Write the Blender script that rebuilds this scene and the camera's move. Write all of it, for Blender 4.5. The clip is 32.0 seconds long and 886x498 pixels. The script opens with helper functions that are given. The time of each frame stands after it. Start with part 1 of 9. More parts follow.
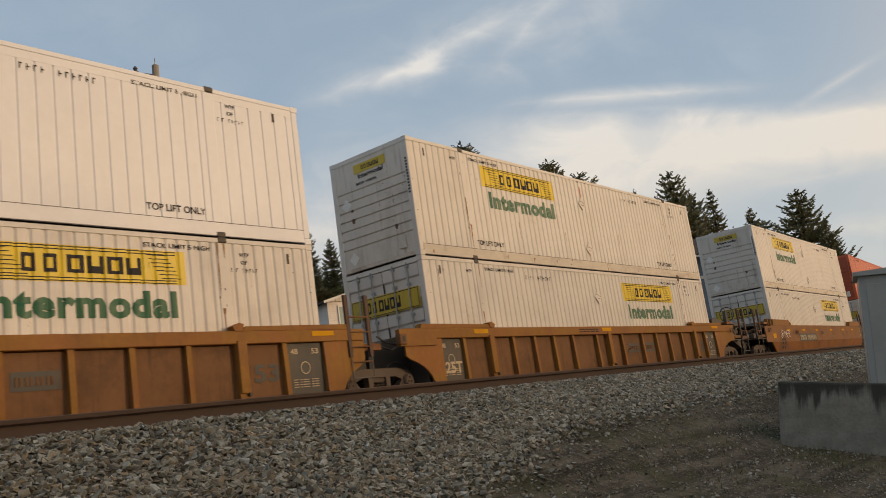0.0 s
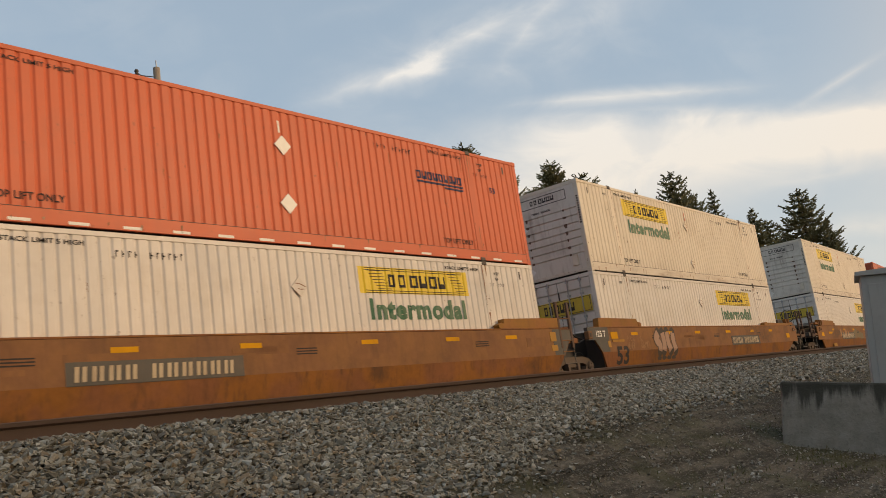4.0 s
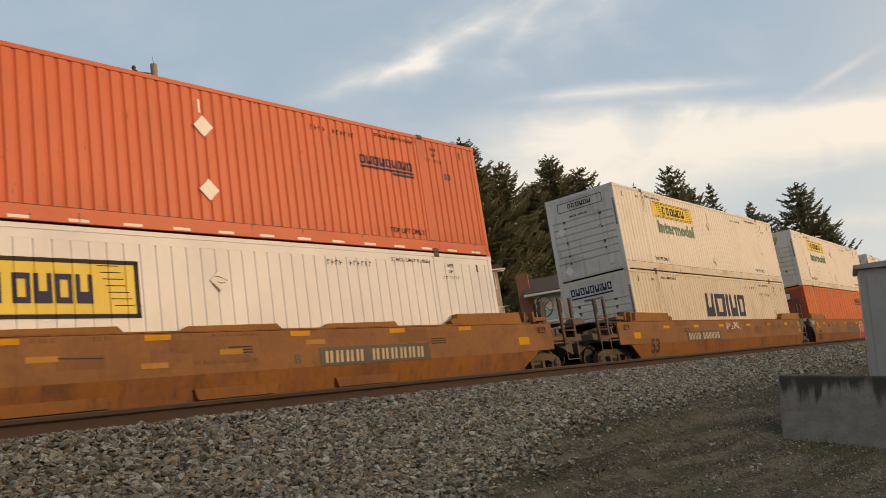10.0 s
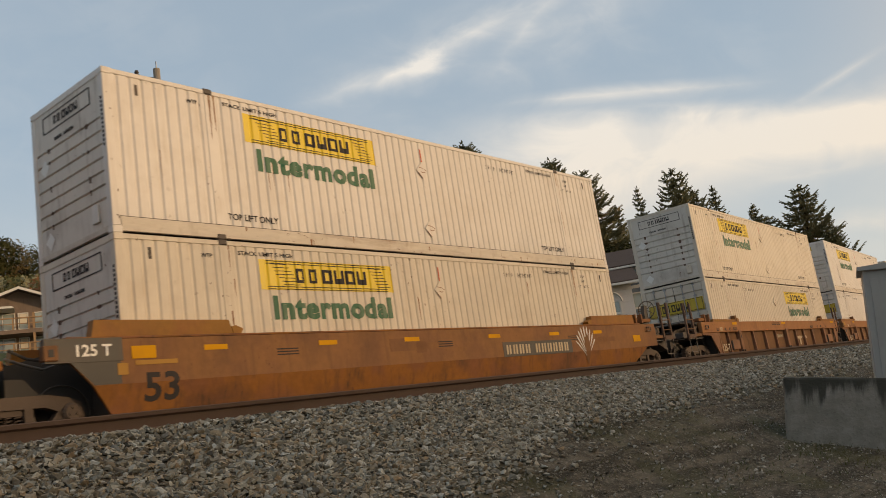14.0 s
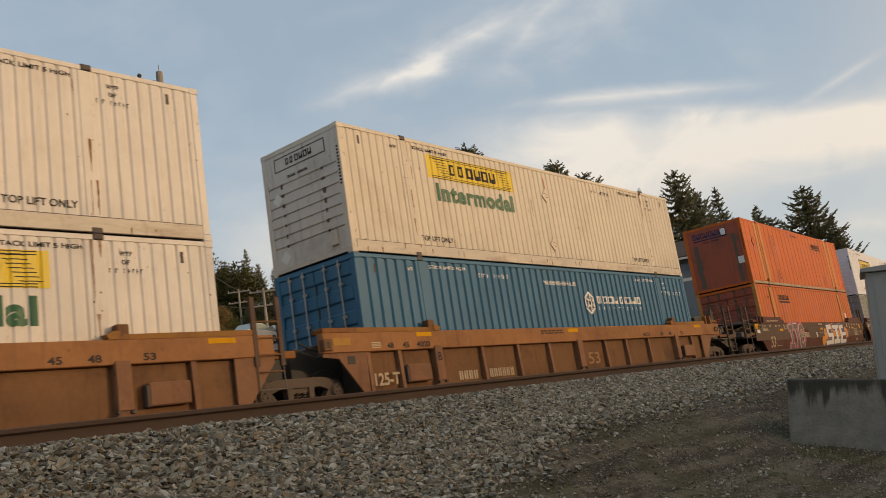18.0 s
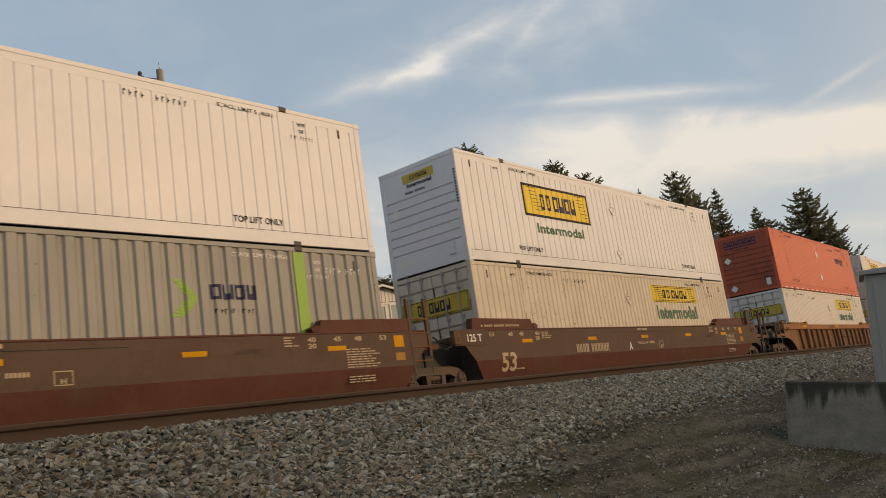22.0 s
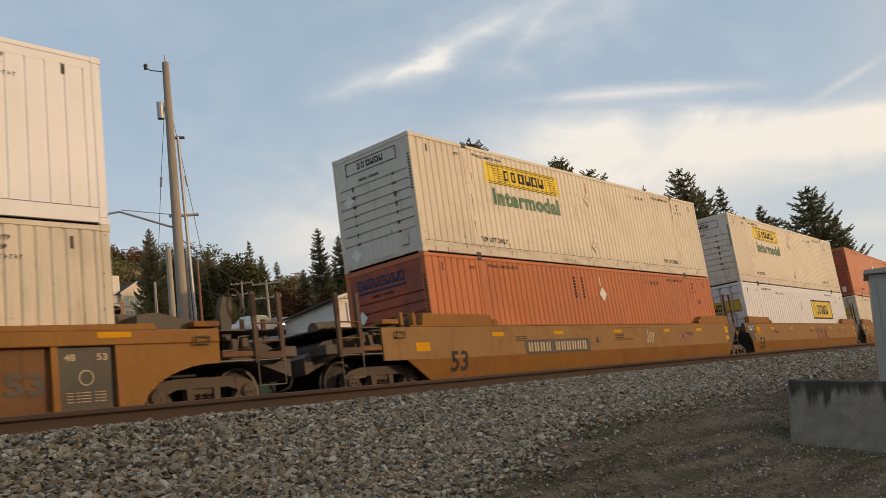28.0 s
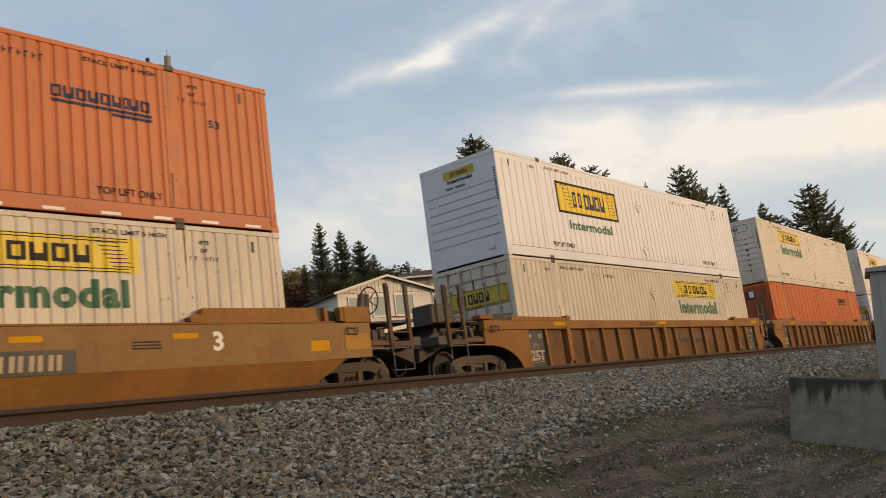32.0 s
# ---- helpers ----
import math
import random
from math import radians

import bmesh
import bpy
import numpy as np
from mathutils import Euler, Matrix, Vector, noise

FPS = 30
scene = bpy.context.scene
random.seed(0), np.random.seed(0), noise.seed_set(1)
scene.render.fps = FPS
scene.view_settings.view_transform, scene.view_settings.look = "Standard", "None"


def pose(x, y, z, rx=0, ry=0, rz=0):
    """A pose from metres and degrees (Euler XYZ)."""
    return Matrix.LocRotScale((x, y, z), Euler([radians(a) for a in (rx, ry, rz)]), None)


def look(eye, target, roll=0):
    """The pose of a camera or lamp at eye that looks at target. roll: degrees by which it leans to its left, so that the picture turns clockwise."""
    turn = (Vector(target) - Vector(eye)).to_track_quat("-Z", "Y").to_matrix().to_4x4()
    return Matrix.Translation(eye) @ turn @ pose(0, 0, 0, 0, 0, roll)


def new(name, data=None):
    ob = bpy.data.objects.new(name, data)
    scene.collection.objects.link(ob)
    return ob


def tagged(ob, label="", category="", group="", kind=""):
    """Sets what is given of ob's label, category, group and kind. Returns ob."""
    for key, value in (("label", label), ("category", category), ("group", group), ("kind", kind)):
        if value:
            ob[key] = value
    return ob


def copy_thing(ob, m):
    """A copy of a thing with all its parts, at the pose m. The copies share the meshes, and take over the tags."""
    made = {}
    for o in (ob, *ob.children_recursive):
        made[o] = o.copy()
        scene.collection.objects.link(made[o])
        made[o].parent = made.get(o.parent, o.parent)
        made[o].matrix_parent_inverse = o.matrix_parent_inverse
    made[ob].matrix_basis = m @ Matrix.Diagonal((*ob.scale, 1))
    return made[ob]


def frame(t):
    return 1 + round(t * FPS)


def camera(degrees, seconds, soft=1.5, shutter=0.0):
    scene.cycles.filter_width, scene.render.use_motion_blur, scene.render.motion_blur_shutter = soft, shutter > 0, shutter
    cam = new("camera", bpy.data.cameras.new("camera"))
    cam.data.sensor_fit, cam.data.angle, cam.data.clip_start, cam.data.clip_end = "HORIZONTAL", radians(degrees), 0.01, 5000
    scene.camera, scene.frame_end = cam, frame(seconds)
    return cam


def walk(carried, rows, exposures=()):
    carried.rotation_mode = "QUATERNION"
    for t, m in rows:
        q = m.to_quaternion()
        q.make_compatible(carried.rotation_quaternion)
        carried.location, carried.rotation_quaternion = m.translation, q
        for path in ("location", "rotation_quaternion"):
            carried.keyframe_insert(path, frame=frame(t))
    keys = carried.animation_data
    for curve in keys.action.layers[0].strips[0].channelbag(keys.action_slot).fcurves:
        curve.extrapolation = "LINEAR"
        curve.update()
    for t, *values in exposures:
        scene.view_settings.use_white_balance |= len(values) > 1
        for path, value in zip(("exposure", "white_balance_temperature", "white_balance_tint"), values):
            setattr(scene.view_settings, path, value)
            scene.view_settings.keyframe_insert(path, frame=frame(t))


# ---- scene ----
# A double-stack container train passes on the far one of two tracks below a wooded hillside at sunset.
# x runs along the track, y away from the camera, z up from the far track's rail head.
EYE = (0.0, -12.475, -0.501)
CURVE = 0.000728

# t, yaw, pitch, roll of the hand-held camera, which turns but does not travel
TURNS = [
    (0.0, -48.64, 11.37, 8.00),
    (0.5, -48.61, 11.39, 8.01),
    (1.0, -48.58, 11.40, 7.96),
    (1.5, -48.55, 11.47, 8.06),
    (2.0, -48.52, 11.43, 8.01),
    (2.5, -48.53, 11.44, 8.10),
    (4.5, -48.47, 11.47, 8.25),
    (5.0, -48.48, 11.45, 8.36),
    (5.5, -48.51, 11.42, 8.29),
    (6.0, -48.54, 11.35, 8.25),
    (6.5, -48.64, 11.19, 8.29),
    (7.0, -48.77, 11.04, 8.41),
    (7.5, -48.85, 10.99, 8.32),
    (8.0, -48.83, 10.97, 8.26),
    (8.5, -48.74, 11.06, 8.44),
    (9.0, -48.72, 11.10, 8.48),
    (9.5, -48.68, 11.15, 8.45),
    (10.0, -48.53, 11.15, 8.48),
    (10.5, -48.52, 11.17, 8.49),
    (11.0, -48.48, 11.25, 8.63),
    (11.5, -48.44, 11.23, 8.61),
    (12.0, -48.42, 11.26, 8.60),
    (12.5, -48.39, 11.30, 8.63),
    (13.0, -48.33, 11.33, 8.64),
    (13.5, -48.30, 11.38, 8.68),
    (14.0, -48.30, 11.40, 8.64),
    (14.5, -48.24, 11.44, 8.77),
    (16.5, -48.18, 11.49, 8.65),
    (17.0, -48.15, 11.56, 8.71),
    (17.5, -48.15, 11.55, 8.69),
    (18.0, -48.09, 11.59, 8.74),
    (18.5, -48.09, 11.60, 8.72),
    (19.0, -48.05, 11.65, 8.80),
    (19.5, -48.03, 11.66, 8.75),
    (20.0, -48.03, 11.63, 8.71),
    (20.5, -48.02, 11.67, 8.76),
    (21.0, -48.13, 11.55, 8.45),
    (21.5, -48.18, 11.57, 8.45),
    (22.0, -48.21, 11.55, 8.38),
    (22.5, -48.18, 11.57, 8.40),
    (23.0, -48.18, 11.58, 8.44),
    (23.5, -48.18, 11.58, 8.40),
    (24.0, -48.17, 11.62, 8.46),
    (24.5, -48.13, 11.59, 8.39),
    (25.0, -48.10, 11.56, 8.38),
    (25.5, -48.14, 11.43, 8.12),
    (26.0, -48.12, 11.42, 8.13),
    (26.5, -48.10, 11.41, 8.06),
    (28.5, -48.05, 11.23, 7.79),
    (29.0, -48.06, 11.20, 7.88),
    (29.5, -48.06, 11.12, 7.70),
    (30.0, -48.06, 11.05, 7.65),
    (30.5, -48.10, 10.97, 7.53),
    (31.0, -48.12, 10.92, 7.47),
    (31.5, -48.10, 10.97, 7.53),
    (32.0, -48.03, 10.96, 7.48),
]
cam = camera(54.89, 32.0, soft=0.6, shutter=0.08)
# the phone's own exposure wanders as light and dark containers pass
STOPS = [(0, 0.0), (1, 0.05), (2, 0.12), (5, 0.17), (6, 0.13), (7, 0.13), (8, 0.20), (9, 0.24), (10, 0.24), (11, 0.16), (12, 0.04), (13, 0.14), (14, 0.12), (17, 0.1), (18, 0.1), (19, 0.24), (20, 0.3), (21, 0.24), (22, 0.06), (23, 0.02), (24, 0.15), (25, 0.21), (26, 0.09), (29, 0.24), (30, 0.1), (31, 0.27), (32, 0.23)]
# and its white balance drifts a little warmer in the middle of the clip
KELVIN = [(0, 6500), (2, 6500), (6, 6720), (11, 6850), (14, 6760), (19, 6640), (25, 6640), (30, 6500), (32, 6550)]


def warmth(t):
    return float(np.interp(t, [k for k, _ in KELVIN], [v for _, v in KELVIN]))


walk(cam, [(t, pose(*EYE, 90 + pitch, roll, yaw)) for t, yaw, pitch, roll in TURNS], [(t, stops, warmth(t), 10.0) for t, stops in STOPS])

# small drifts of the train against its steady running
DRIFT = [(0.0, 0.12), (1.0, 0.06), (2.0, -0.00), (2.5, -0.08), (4.5, 0.13), (5.0, 0.14), (5.5, -0.18), (6.0, -0.20), (6.5, -0.20), (7.0, -0.06), (8.0, -0.13), (9.0, -0.08), (10.0, -0.11), (11.0, -0.10), (12.0, -0.01), (13.0, 0.03), (14.0, 0.08), (14.5, 0.08), (16.5, 0.07), (17.0, 0.07), (18.0, 0.12), (19.0, 0.17), (20.0, 0.14), (21.0, 0.21), (22.0, -0.19), (23.0, -0.20), (24.0, -0.15), (25.0, -0.09), (26.0, -0.05), (26.5, -0.03), (28.5, 0.05), (29.0, 0.06), (30.0, 0.04), (31.0, 0.04), (32.0, 0.04)]


def run(t):
    """How far along x the train has moved at t seconds."""
    u = (t - 16) / 16
    return -(14.3958 * (t - 16) + 0.6788 * 8 * u ** 2 - 0.1337 * 8 * u ** 3)


def track_y(x):
    """The bend of the line: a wide curve in view, straight beyond."""
    e = 120.0
    if x > e:
        return CURVE * e * e + 2 * CURVE * e * (x - e)
    if x < -60:
        return CURVE * 3600 - 120 * CURVE * (x + 60)
    return CURVE * x * x


def track_yaw(x):
    return math.degrees(math.atan(2 * CURVE * max(-60.0, min(120.0, x))))


# ---- sky, sun and exposure ----
SUN_AZ, SUN_EL = 150.0, 8.0  # compass-like: 0 is +y, clockwise
to_sun = Vector((math.sin(radians(SUN_AZ)) * math.cos(radians(SUN_EL)), math.cos(radians(SUN_AZ)) * math.cos(radians(SUN_EL)), math.sin(radians(SUN_EL))))
sun = new("sun", bpy.data.lights.new("sun", "SUN"))
sun.data.energy, sun.data.angle, sun.data.color = 2.02, radians(0.8), (1.0, 0.685, 0.40)
sun.matrix_basis = look(to_sun * 50, (0, 0, 0))


class Nodes:
    """A short way to write node trees."""

    def __init__(self, tree):
        self.tree = tree
        tree.nodes.clear()

    def add(self, kind, values=(), **settings):
        n = self.tree.nodes.new(kind)
        for key, value in settings.items():
            setattr(n, key, value)
        for key, value in dict(values).items():
            if isinstance(value, bpy.types.NodeSocket):
                self.tree.links.new(value, n.inputs[key])
            else:
                n.inputs[key].default_value = value
        return n

    def math(self, op, a, b=0.0, c=0.0, clamp=False):
        return self.add("ShaderNodeMath", {0: a, 1: b, 2: c}, operation=op, use_clamp=clamp).outputs[0]

    def mix(self, fac, a, b, blend="MIX"):
        n = self.add("ShaderNodeMix", {0: fac, 6: a, 7: b}, data_type="RGBA", blend_type=blend)
        return n.outputs[2]

    def noise(self, vector, scale, detail=4.0, rough=0.55, distortion=0.0):
        return self.add("ShaderNodeTexNoise", {"Vector": vector, "Scale": scale, "Detail": detail, "Roughness": rough, "Distortion": distortion}).outputs["Fac"]

    def ramp(self, fac, lo, hi):
        return self.add("ShaderNodeMapRange", {0: fac, 1: lo, 2: hi}, interpolation_type="SMOOTHSTEP").outputs[0]

    def stretch(self, vector, x, y, z):
        return self.add("ShaderNodeMapping", {"Vector": vector, "Scale": (x, y, z)}).outputs[0]


def rgb(c, a=1.0):
    return (c[0], c[1], c[2], a)


def make_sky():
    world = bpy.data.worlds.new("sky")
    scene.world = world
    world.use_nodes = True
    g = Nodes(world.node_tree)
    sky = g.add("ShaderNodeTexSky", sky_type="NISHITA", sun_disc=False, sun_elevation=radians(SUN_EL), sun_rotation=radians(SUN_AZ), altitude=50.0, air_density=1.0, dust_density=1.0, ozone_density=2.0)
    way = g.add("ShaderNodeTexCoord").outputs["Generated"]
    # a chart of the sky round one fixed direction over the line
    ax = pose(0, 0, 0, 90 + 11.62, 8.46, -48.17).to_3x3()
    dots = [g.add("ShaderNodeVectorMath", {0: way, 1: tuple(ax.col[i])}, operation="DOT_PRODUCT").outputs["Value"] for i in range(3)]
    deep = g.math("MAXIMUM", g.math("MULTIPLY", dots[2], -1.0), 0.05)
    u, v = g.math("DIVIDE", dots[0], deep), g.math("DIVIDE", dots[1], deep)
    front = g.ramp(g.math("MULTIPLY", dots[2], -1.0), 0.2, 0.6)
    chart = g.add("ShaderNodeCombineXYZ", {0: u, 1: v, 2: 0.0}).outputs[0]
    soft = g.noise(g.stretch(chart, 1, 1, 1), 3.2, 5.0, 0.6, 0.4)
    curl = g.noise(g.add("ShaderNodeMapping", {"Vector": chart, "Location": (3.1, 1.7, 0), "Rotation": (0, 0, radians(-20)), "Scale": (1.0, 1.8, 1.0)}).outputs[0], 9.0, 6.0, 0.6, 0.8)
    fine = g.noise(g.add("ShaderNodeMapping", {"Vector": chart, "Rotation": (0, 0, radians(-24)), "Scale": (2.6, 5.0, 1.0)}).outputs[0], 3.6, 5.0, 0.55, 0.8)

    def streak(x0, y0, x1, y1, wide, bend=0.05):
        """A wisp of high cloud along a line of the chart, broken by noise."""
        a, b = Vector((x0, y0)), Vector((x1, y1))
        d = (b - a).normalized()
        n = Vector((-d.y, d.x))
        du, dv = g.math("SUBTRACT", u, x0), g.math("SUBTRACT", v, y0)
        along = g.math("ADD", g.math("MULTIPLY", du, d.x), g.math("MULTIPLY", dv, d.y))
        off = g.math("ADD", g.math("MULTIPLY", du, n.x), g.math("MULTIPLY", dv, n.y))
        off = g.math("ADD", off, g.math("ADD", g.math("MULTIPLY", g.math("SUBTRACT", soft, 0.5), bend * 4), g.math("MULTIPLY", g.math("SUBTRACT", curl, 0.5), bend * 1.6)))
        across = g.math("SUBTRACT", 1.0, g.math("DIVIDE", g.math("ABSOLUTE", off), wide), clamp=True)
        ends = g.math("MULTIPLY", g.ramp(along, -0.06, 0.10), g.ramp(along, (b - a).length + 0.06, (b - a).length - 0.12))
        return g.math("MULTIPLY", g.math("POWER", across, 1.4), ends)

    f = 1509.6

    def c(x, y):
        return (x - 784) / f, (441 - y) / f

    def side_of(x0, y0, x1, y1):
        """Distance under a line of the chart."""
        a, b = Vector(c(x0, y0)), Vector(c(x1, y1))
        d = (b - a).normalized()
        off = g.math("ADD", g.math("MULTIPLY", g.math("SUBTRACT", u, a.x), d.y), g.math("MULTIPLY", g.math("SUBTRACT", v, a.y), -d.x))
        return g.math("ADD", off, g.math("ADD", g.math("MULTIPLY", g.math("SUBTRACT", soft, 0.5), 0.05), g.math("MULTIPLY", g.math("SUBTRACT", curl, 0.5), 0.025)))

    # the broad bank of cloud low in the east, crisp along its upper edge
    bank = g.math("MULTIPLY", g.ramp(side_of(900, 192, 1568, 168), 0.0, 0.034), g.ramp(side_of(900, 440, 1568, 285), 0.035, -0.06))
    bank = g.math("MULTIPLY", bank, g.ramp(u, c(760, 0)[0], c(1120, 0)[0]))
    bank = g.math("MULTIPLY", bank, g.math("ADD", 0.50, g.math("ADD", g.math("MULTIPLY", soft, 0.38), g.math("MULTIPLY", g.ramp(fine, 0.28, 0.7), 0.28))))
    wisps = [(streak(*c(585, 176), *c(735, 128), 0.016, 0.012), 0.8), (streak(*c(690, 146), *c(840, 72), 0.024, 0.014), 0.95), (streak(*c(775, 96), *c(935, 14), 0.021, 0.016), 0.75), (streak(*c(560, 200), *c(1010, -10), 0.06, 0.03), 0.25),
             (streak(*c(905, 100), *c(1000, -40), 0.022, 0.02), 0.65), (streak(*c(880, 120), *c(1180, -20), 0.075, 0.04), 0.34), (streak(*c(590, 35), *c(670, 15), 0.014, 0.01), 0.25),
             (streak(*c(930, 186), *c(1130, 172), 0.012, 0.006), 0.6), (streak(*c(1040, 177), *c(1330, 152), 0.015, 0.006), 0.55), (streak(*c(960, 212), *c(1380, 188), 0.020, 0.014), 0.33), (streak(*c(1225, 212), *c(1330, 200), 0.012, 0.005), 0.75),
             (streak(*c(1430, 178), *c(1540, 112), 0.009, 0.004), 0.75), (streak(*c(1410, 215), *c(1760, 165), 0.035, 0.02), 0.5),
             (streak(*c(1180, 285), *c(1800, 215), 0.045, 0.015), 0.4), (streak(*c(420, 430), *c(1150, 320), 0.13, 0.04), 0.62), (streak(*c(1380, 325), *c(1530, 298), 0.010, 0.006), 0.3), (streak(*c(1440, 405), *c(1700, 372), 0.02, 0.01), 0.45)]
    crisp = g.math("ADD", 0.55, g.math("MULTIPLY", g.ramp(fine, 0.3, 0.72), 0.75))
    total = bank
    for w, s in wisps:
        w = g.math("MULTIPLY", g.math("MULTIPLY", w, s), crisp)
        total = g.math("ADD", total, w)
    veil = g.math("MULTIPLY", g.math("MULTIPLY", g.ramp(soft, 0.42, 0.75), g.ramp(fine, 0.3, 0.7)), 0.14)
    total = g.math("MULTIPLY", g.math("ADD", total, veil), front, clamp=True)
    height = g.add("ShaderNodeSeparateXYZ", {0: way}).outputs[2]
    low = g.ramp(height, 0.42, 0.10)
    cloud = g.mix(low, (5.1, 4.95, 4.7, 1), (5.5, 4.95, 4.25, 1))
    thin = g.mix(0.66, sky.outputs[0], (2.82, 3.46, 4.12, 1))
    toward = g.add("ShaderNodeVectorMath", {0: way, 1: tuple(Vector((to_sun.x, to_sun.y, 0.12)).normalized())}, operation="DOT_PRODUCT").outputs["Value"]
    color = g.mix(total, thin, cloud)
    # the western half of the sky glows round the low sun
    color = g.mix(g.math("MULTIPLY", g.ramp(toward, 0.22, 0.95), 0.85), color, (7.9, 5.4, 3.0, 1))
    haze = g.math("MULTIPLY", g.ramp(height, 0.40, 0.04), 0.5)
    color = g.mix(haze, color, (4.75, 4.5, 4.05, 1))
    back = g.add("ShaderNodeBackground", {"Color": color, "Strength": 0.15})
    g.tree.links.new(back.outputs[0], g.add("ShaderNodeOutputWorld").inputs[0])


make_sky()


# ---- materials ----
def material(name, color, rough=0.55, metal=0.0, vary=0.12, grain=6.0, dirt=None, dirt_amount=0.0, streaks=0.0, bump=0.0, bump_scale=40.0, second=None, second_at=(0.55, 0.7), spec=0.4, own=0.0, stretch=(1, 1, 1), specks=0.0):
    """One procedural surface: base colour with grain, patches of a second colour, dirt that has run down, and fine relief."""
    m = bpy.data.materials.new(name)
    m.use_nodes = True
    g = Nodes(m.node_tree)
    at = g.add("ShaderNodeTexCoord").outputs["Object"]
    at = g.stretch(at, *stretch)
    rnd = g.add("ShaderNodeObjectInfo").outputs["Random"]
    shift = g.add("ShaderNodeVectorMath", {0: at, 1: g.add("ShaderNodeCombineXYZ", {0: g.math("MULTIPLY", rnd, 37.0), 1: g.math("MULTIPLY", rnd, 11.0), 2: 0.0}).outputs[0]}, operation="ADD").outputs[0]
    n1 = g.noise(shift, grain, 5.0, 0.6)
    n2 = g.noise(shift, grain * 0.13, 3.0, 0.5)
    col = rgb(color)
    if second:
        col = g.mix(g.ramp(n2, *second_at), rgb(color), rgb(second))
    shade = g.math("ADD", 1.0 - vary, g.math("MULTIPLY", g.math("ADD", n1, n2), vary))
    if own:
        shade = g.math("MULTIPLY", shade, g.math("ADD", 1.0 - own, g.math("MULTIPLY", rnd, 2 * own)))
    grey = g.add("ShaderNodeCombineColor", {0: shade, 1: shade, 2: shade}).outputs[0]
    col = g.mix(1.0, col, grey, "MULTIPLY")
    if dirt:
        run_down = g.noise(g.stretch(shift, 5.0, 5.0, 0.5), 1.6, 5.0, 0.62)
        blot = g.noise(shift, 0.9, 6.0, 0.65)
        mask = g.math("ADD", g.math("MULTIPLY", g.ramp(run_down, 0.5, 0.78), streaks), g.math("MULTIPLY", g.ramp(blot, 0.48, 0.72), dirt_amount), clamp=True)
        col = g.mix(mask, col, rgb(dirt))
    if specks:
        # chips and rust spots
        spot = g.math("MULTIPLY", g.ramp(g.noise(g.stretch(shift, 1.0, 1.0, 0.6), 11.0, 3.0, 0.55), 0.66, 0.72), g.ramp(g.noise(shift, 0.7, 3.0, 0.6), 0.45, 0.65))
        col = g.mix(g.math("MULTIPLY", spot, specks), col, (0.12, 0.06, 0.035, 1))
    r = g.math("ADD", rough - 0.08, g.math("MULTIPLY", n1, 0.16), clamp=True)
    values = {"Base Color": col, "Roughness": r, "Metallic": metal, "Specular IOR Level": spec}
    if bump:
        values["Normal"] = g.add("ShaderNodeBump", {"Height": g.noise(at, bump_scale, 4.0, 0.6), "Strength": 0.6, "Distance": bump}).outputs[0]
    bsdf = g.add("ShaderNodeBsdfPrincipled", values)
    g.tree.links.new(bsdf.outputs[0], g.add("ShaderNodeOutputMaterial").inputs[0])
    return m


GRIME, RUST = (0.10, 0.075, 0.05), (0.13, 0.055, 0.025)
WHITE = material("white container paint", (0.625, 0.59, 0.552), 0.5, dirt=(0.34, 0.26, 0.17), dirt_amount=0.16, streaks=0.24, own=0.05, specks=0.45)
CREAM = material("cream container paint", (0.60, 0.54, 0.452), 0.55, dirt=(0.32, 0.23, 0.14), dirt_amount=0.22, streaks=0.3, own=0.05, specks=0.75)
NEWWHITE = material("clean white container paint", (0.67, 0.675, 0.715), 0.45, dirt=(0.5, 0.45, 0.38), dirt_amount=0.06, streaks=0.07)
BURNT = material("burnt orange container paint", (0.44, 0.125, 0.035), 0.5, dirt=(0.26, 0.10, 0.05), dirt_amount=0.3, streaks=0.25, own=0.06, specks=0.5)
RED = material("red container paint", (0.51, 0.102, 0.037), 0.5, dirt=(0.3, 0.09, 0.05), dirt_amount=0.2, streaks=0.18, own=0.06, specks=0.5)
ORANGE = material("orange container paint", (0.53, 0.113, 0.012), 0.55, spec=0.25, dirt=(0.22, 0.07, 0.022), dirt_amount=0.35, streaks=0.45, second=(0.51, 0.12, 0.04), own=0.06, specks=0.6)
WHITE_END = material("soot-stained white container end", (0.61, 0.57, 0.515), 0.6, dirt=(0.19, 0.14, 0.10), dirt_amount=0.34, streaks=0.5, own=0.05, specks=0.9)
RED_END = material("soot-stained red container end", (0.34, 0.075, 0.035), 0.6, dirt=(0.08, 0.05, 0.04), dirt_amount=0.6, streaks=0.7, own=0.05, specks=0.6)
BLUE = material("blue container paint", (0.027, 0.13, 0.24), 0.5, dirt=(0.05, 0.10, 0.15), dirt_amount=0.15, streaks=0.15)
GREY = material("grey container paint", (0.27, 0.27, 0.255), 0.5, dirt=(0.2, 0.17, 0.13), dirt_amount=0.15, streaks=0.15)
BARE = material("worn bare rail steel", (0.36, 0.29, 0.20), 0.65, dirt=(0.14, 0.085, 0.05), dirt_amount=0.6, streaks=0.4, specks=0.8)
SEAM = material("grimy seam sealant", (0.22, 0.105, 0.06), 0.7)
LIME = material("lime green paint", (0.22, 0.42, 0.04), 0.5)
YELLOW = material("yellow decal", (0.68, 0.495, 0.02), 0.45, dirt=(0.4, 0.26, 0.06), dirt_amount=0.12, streaks=0.1)
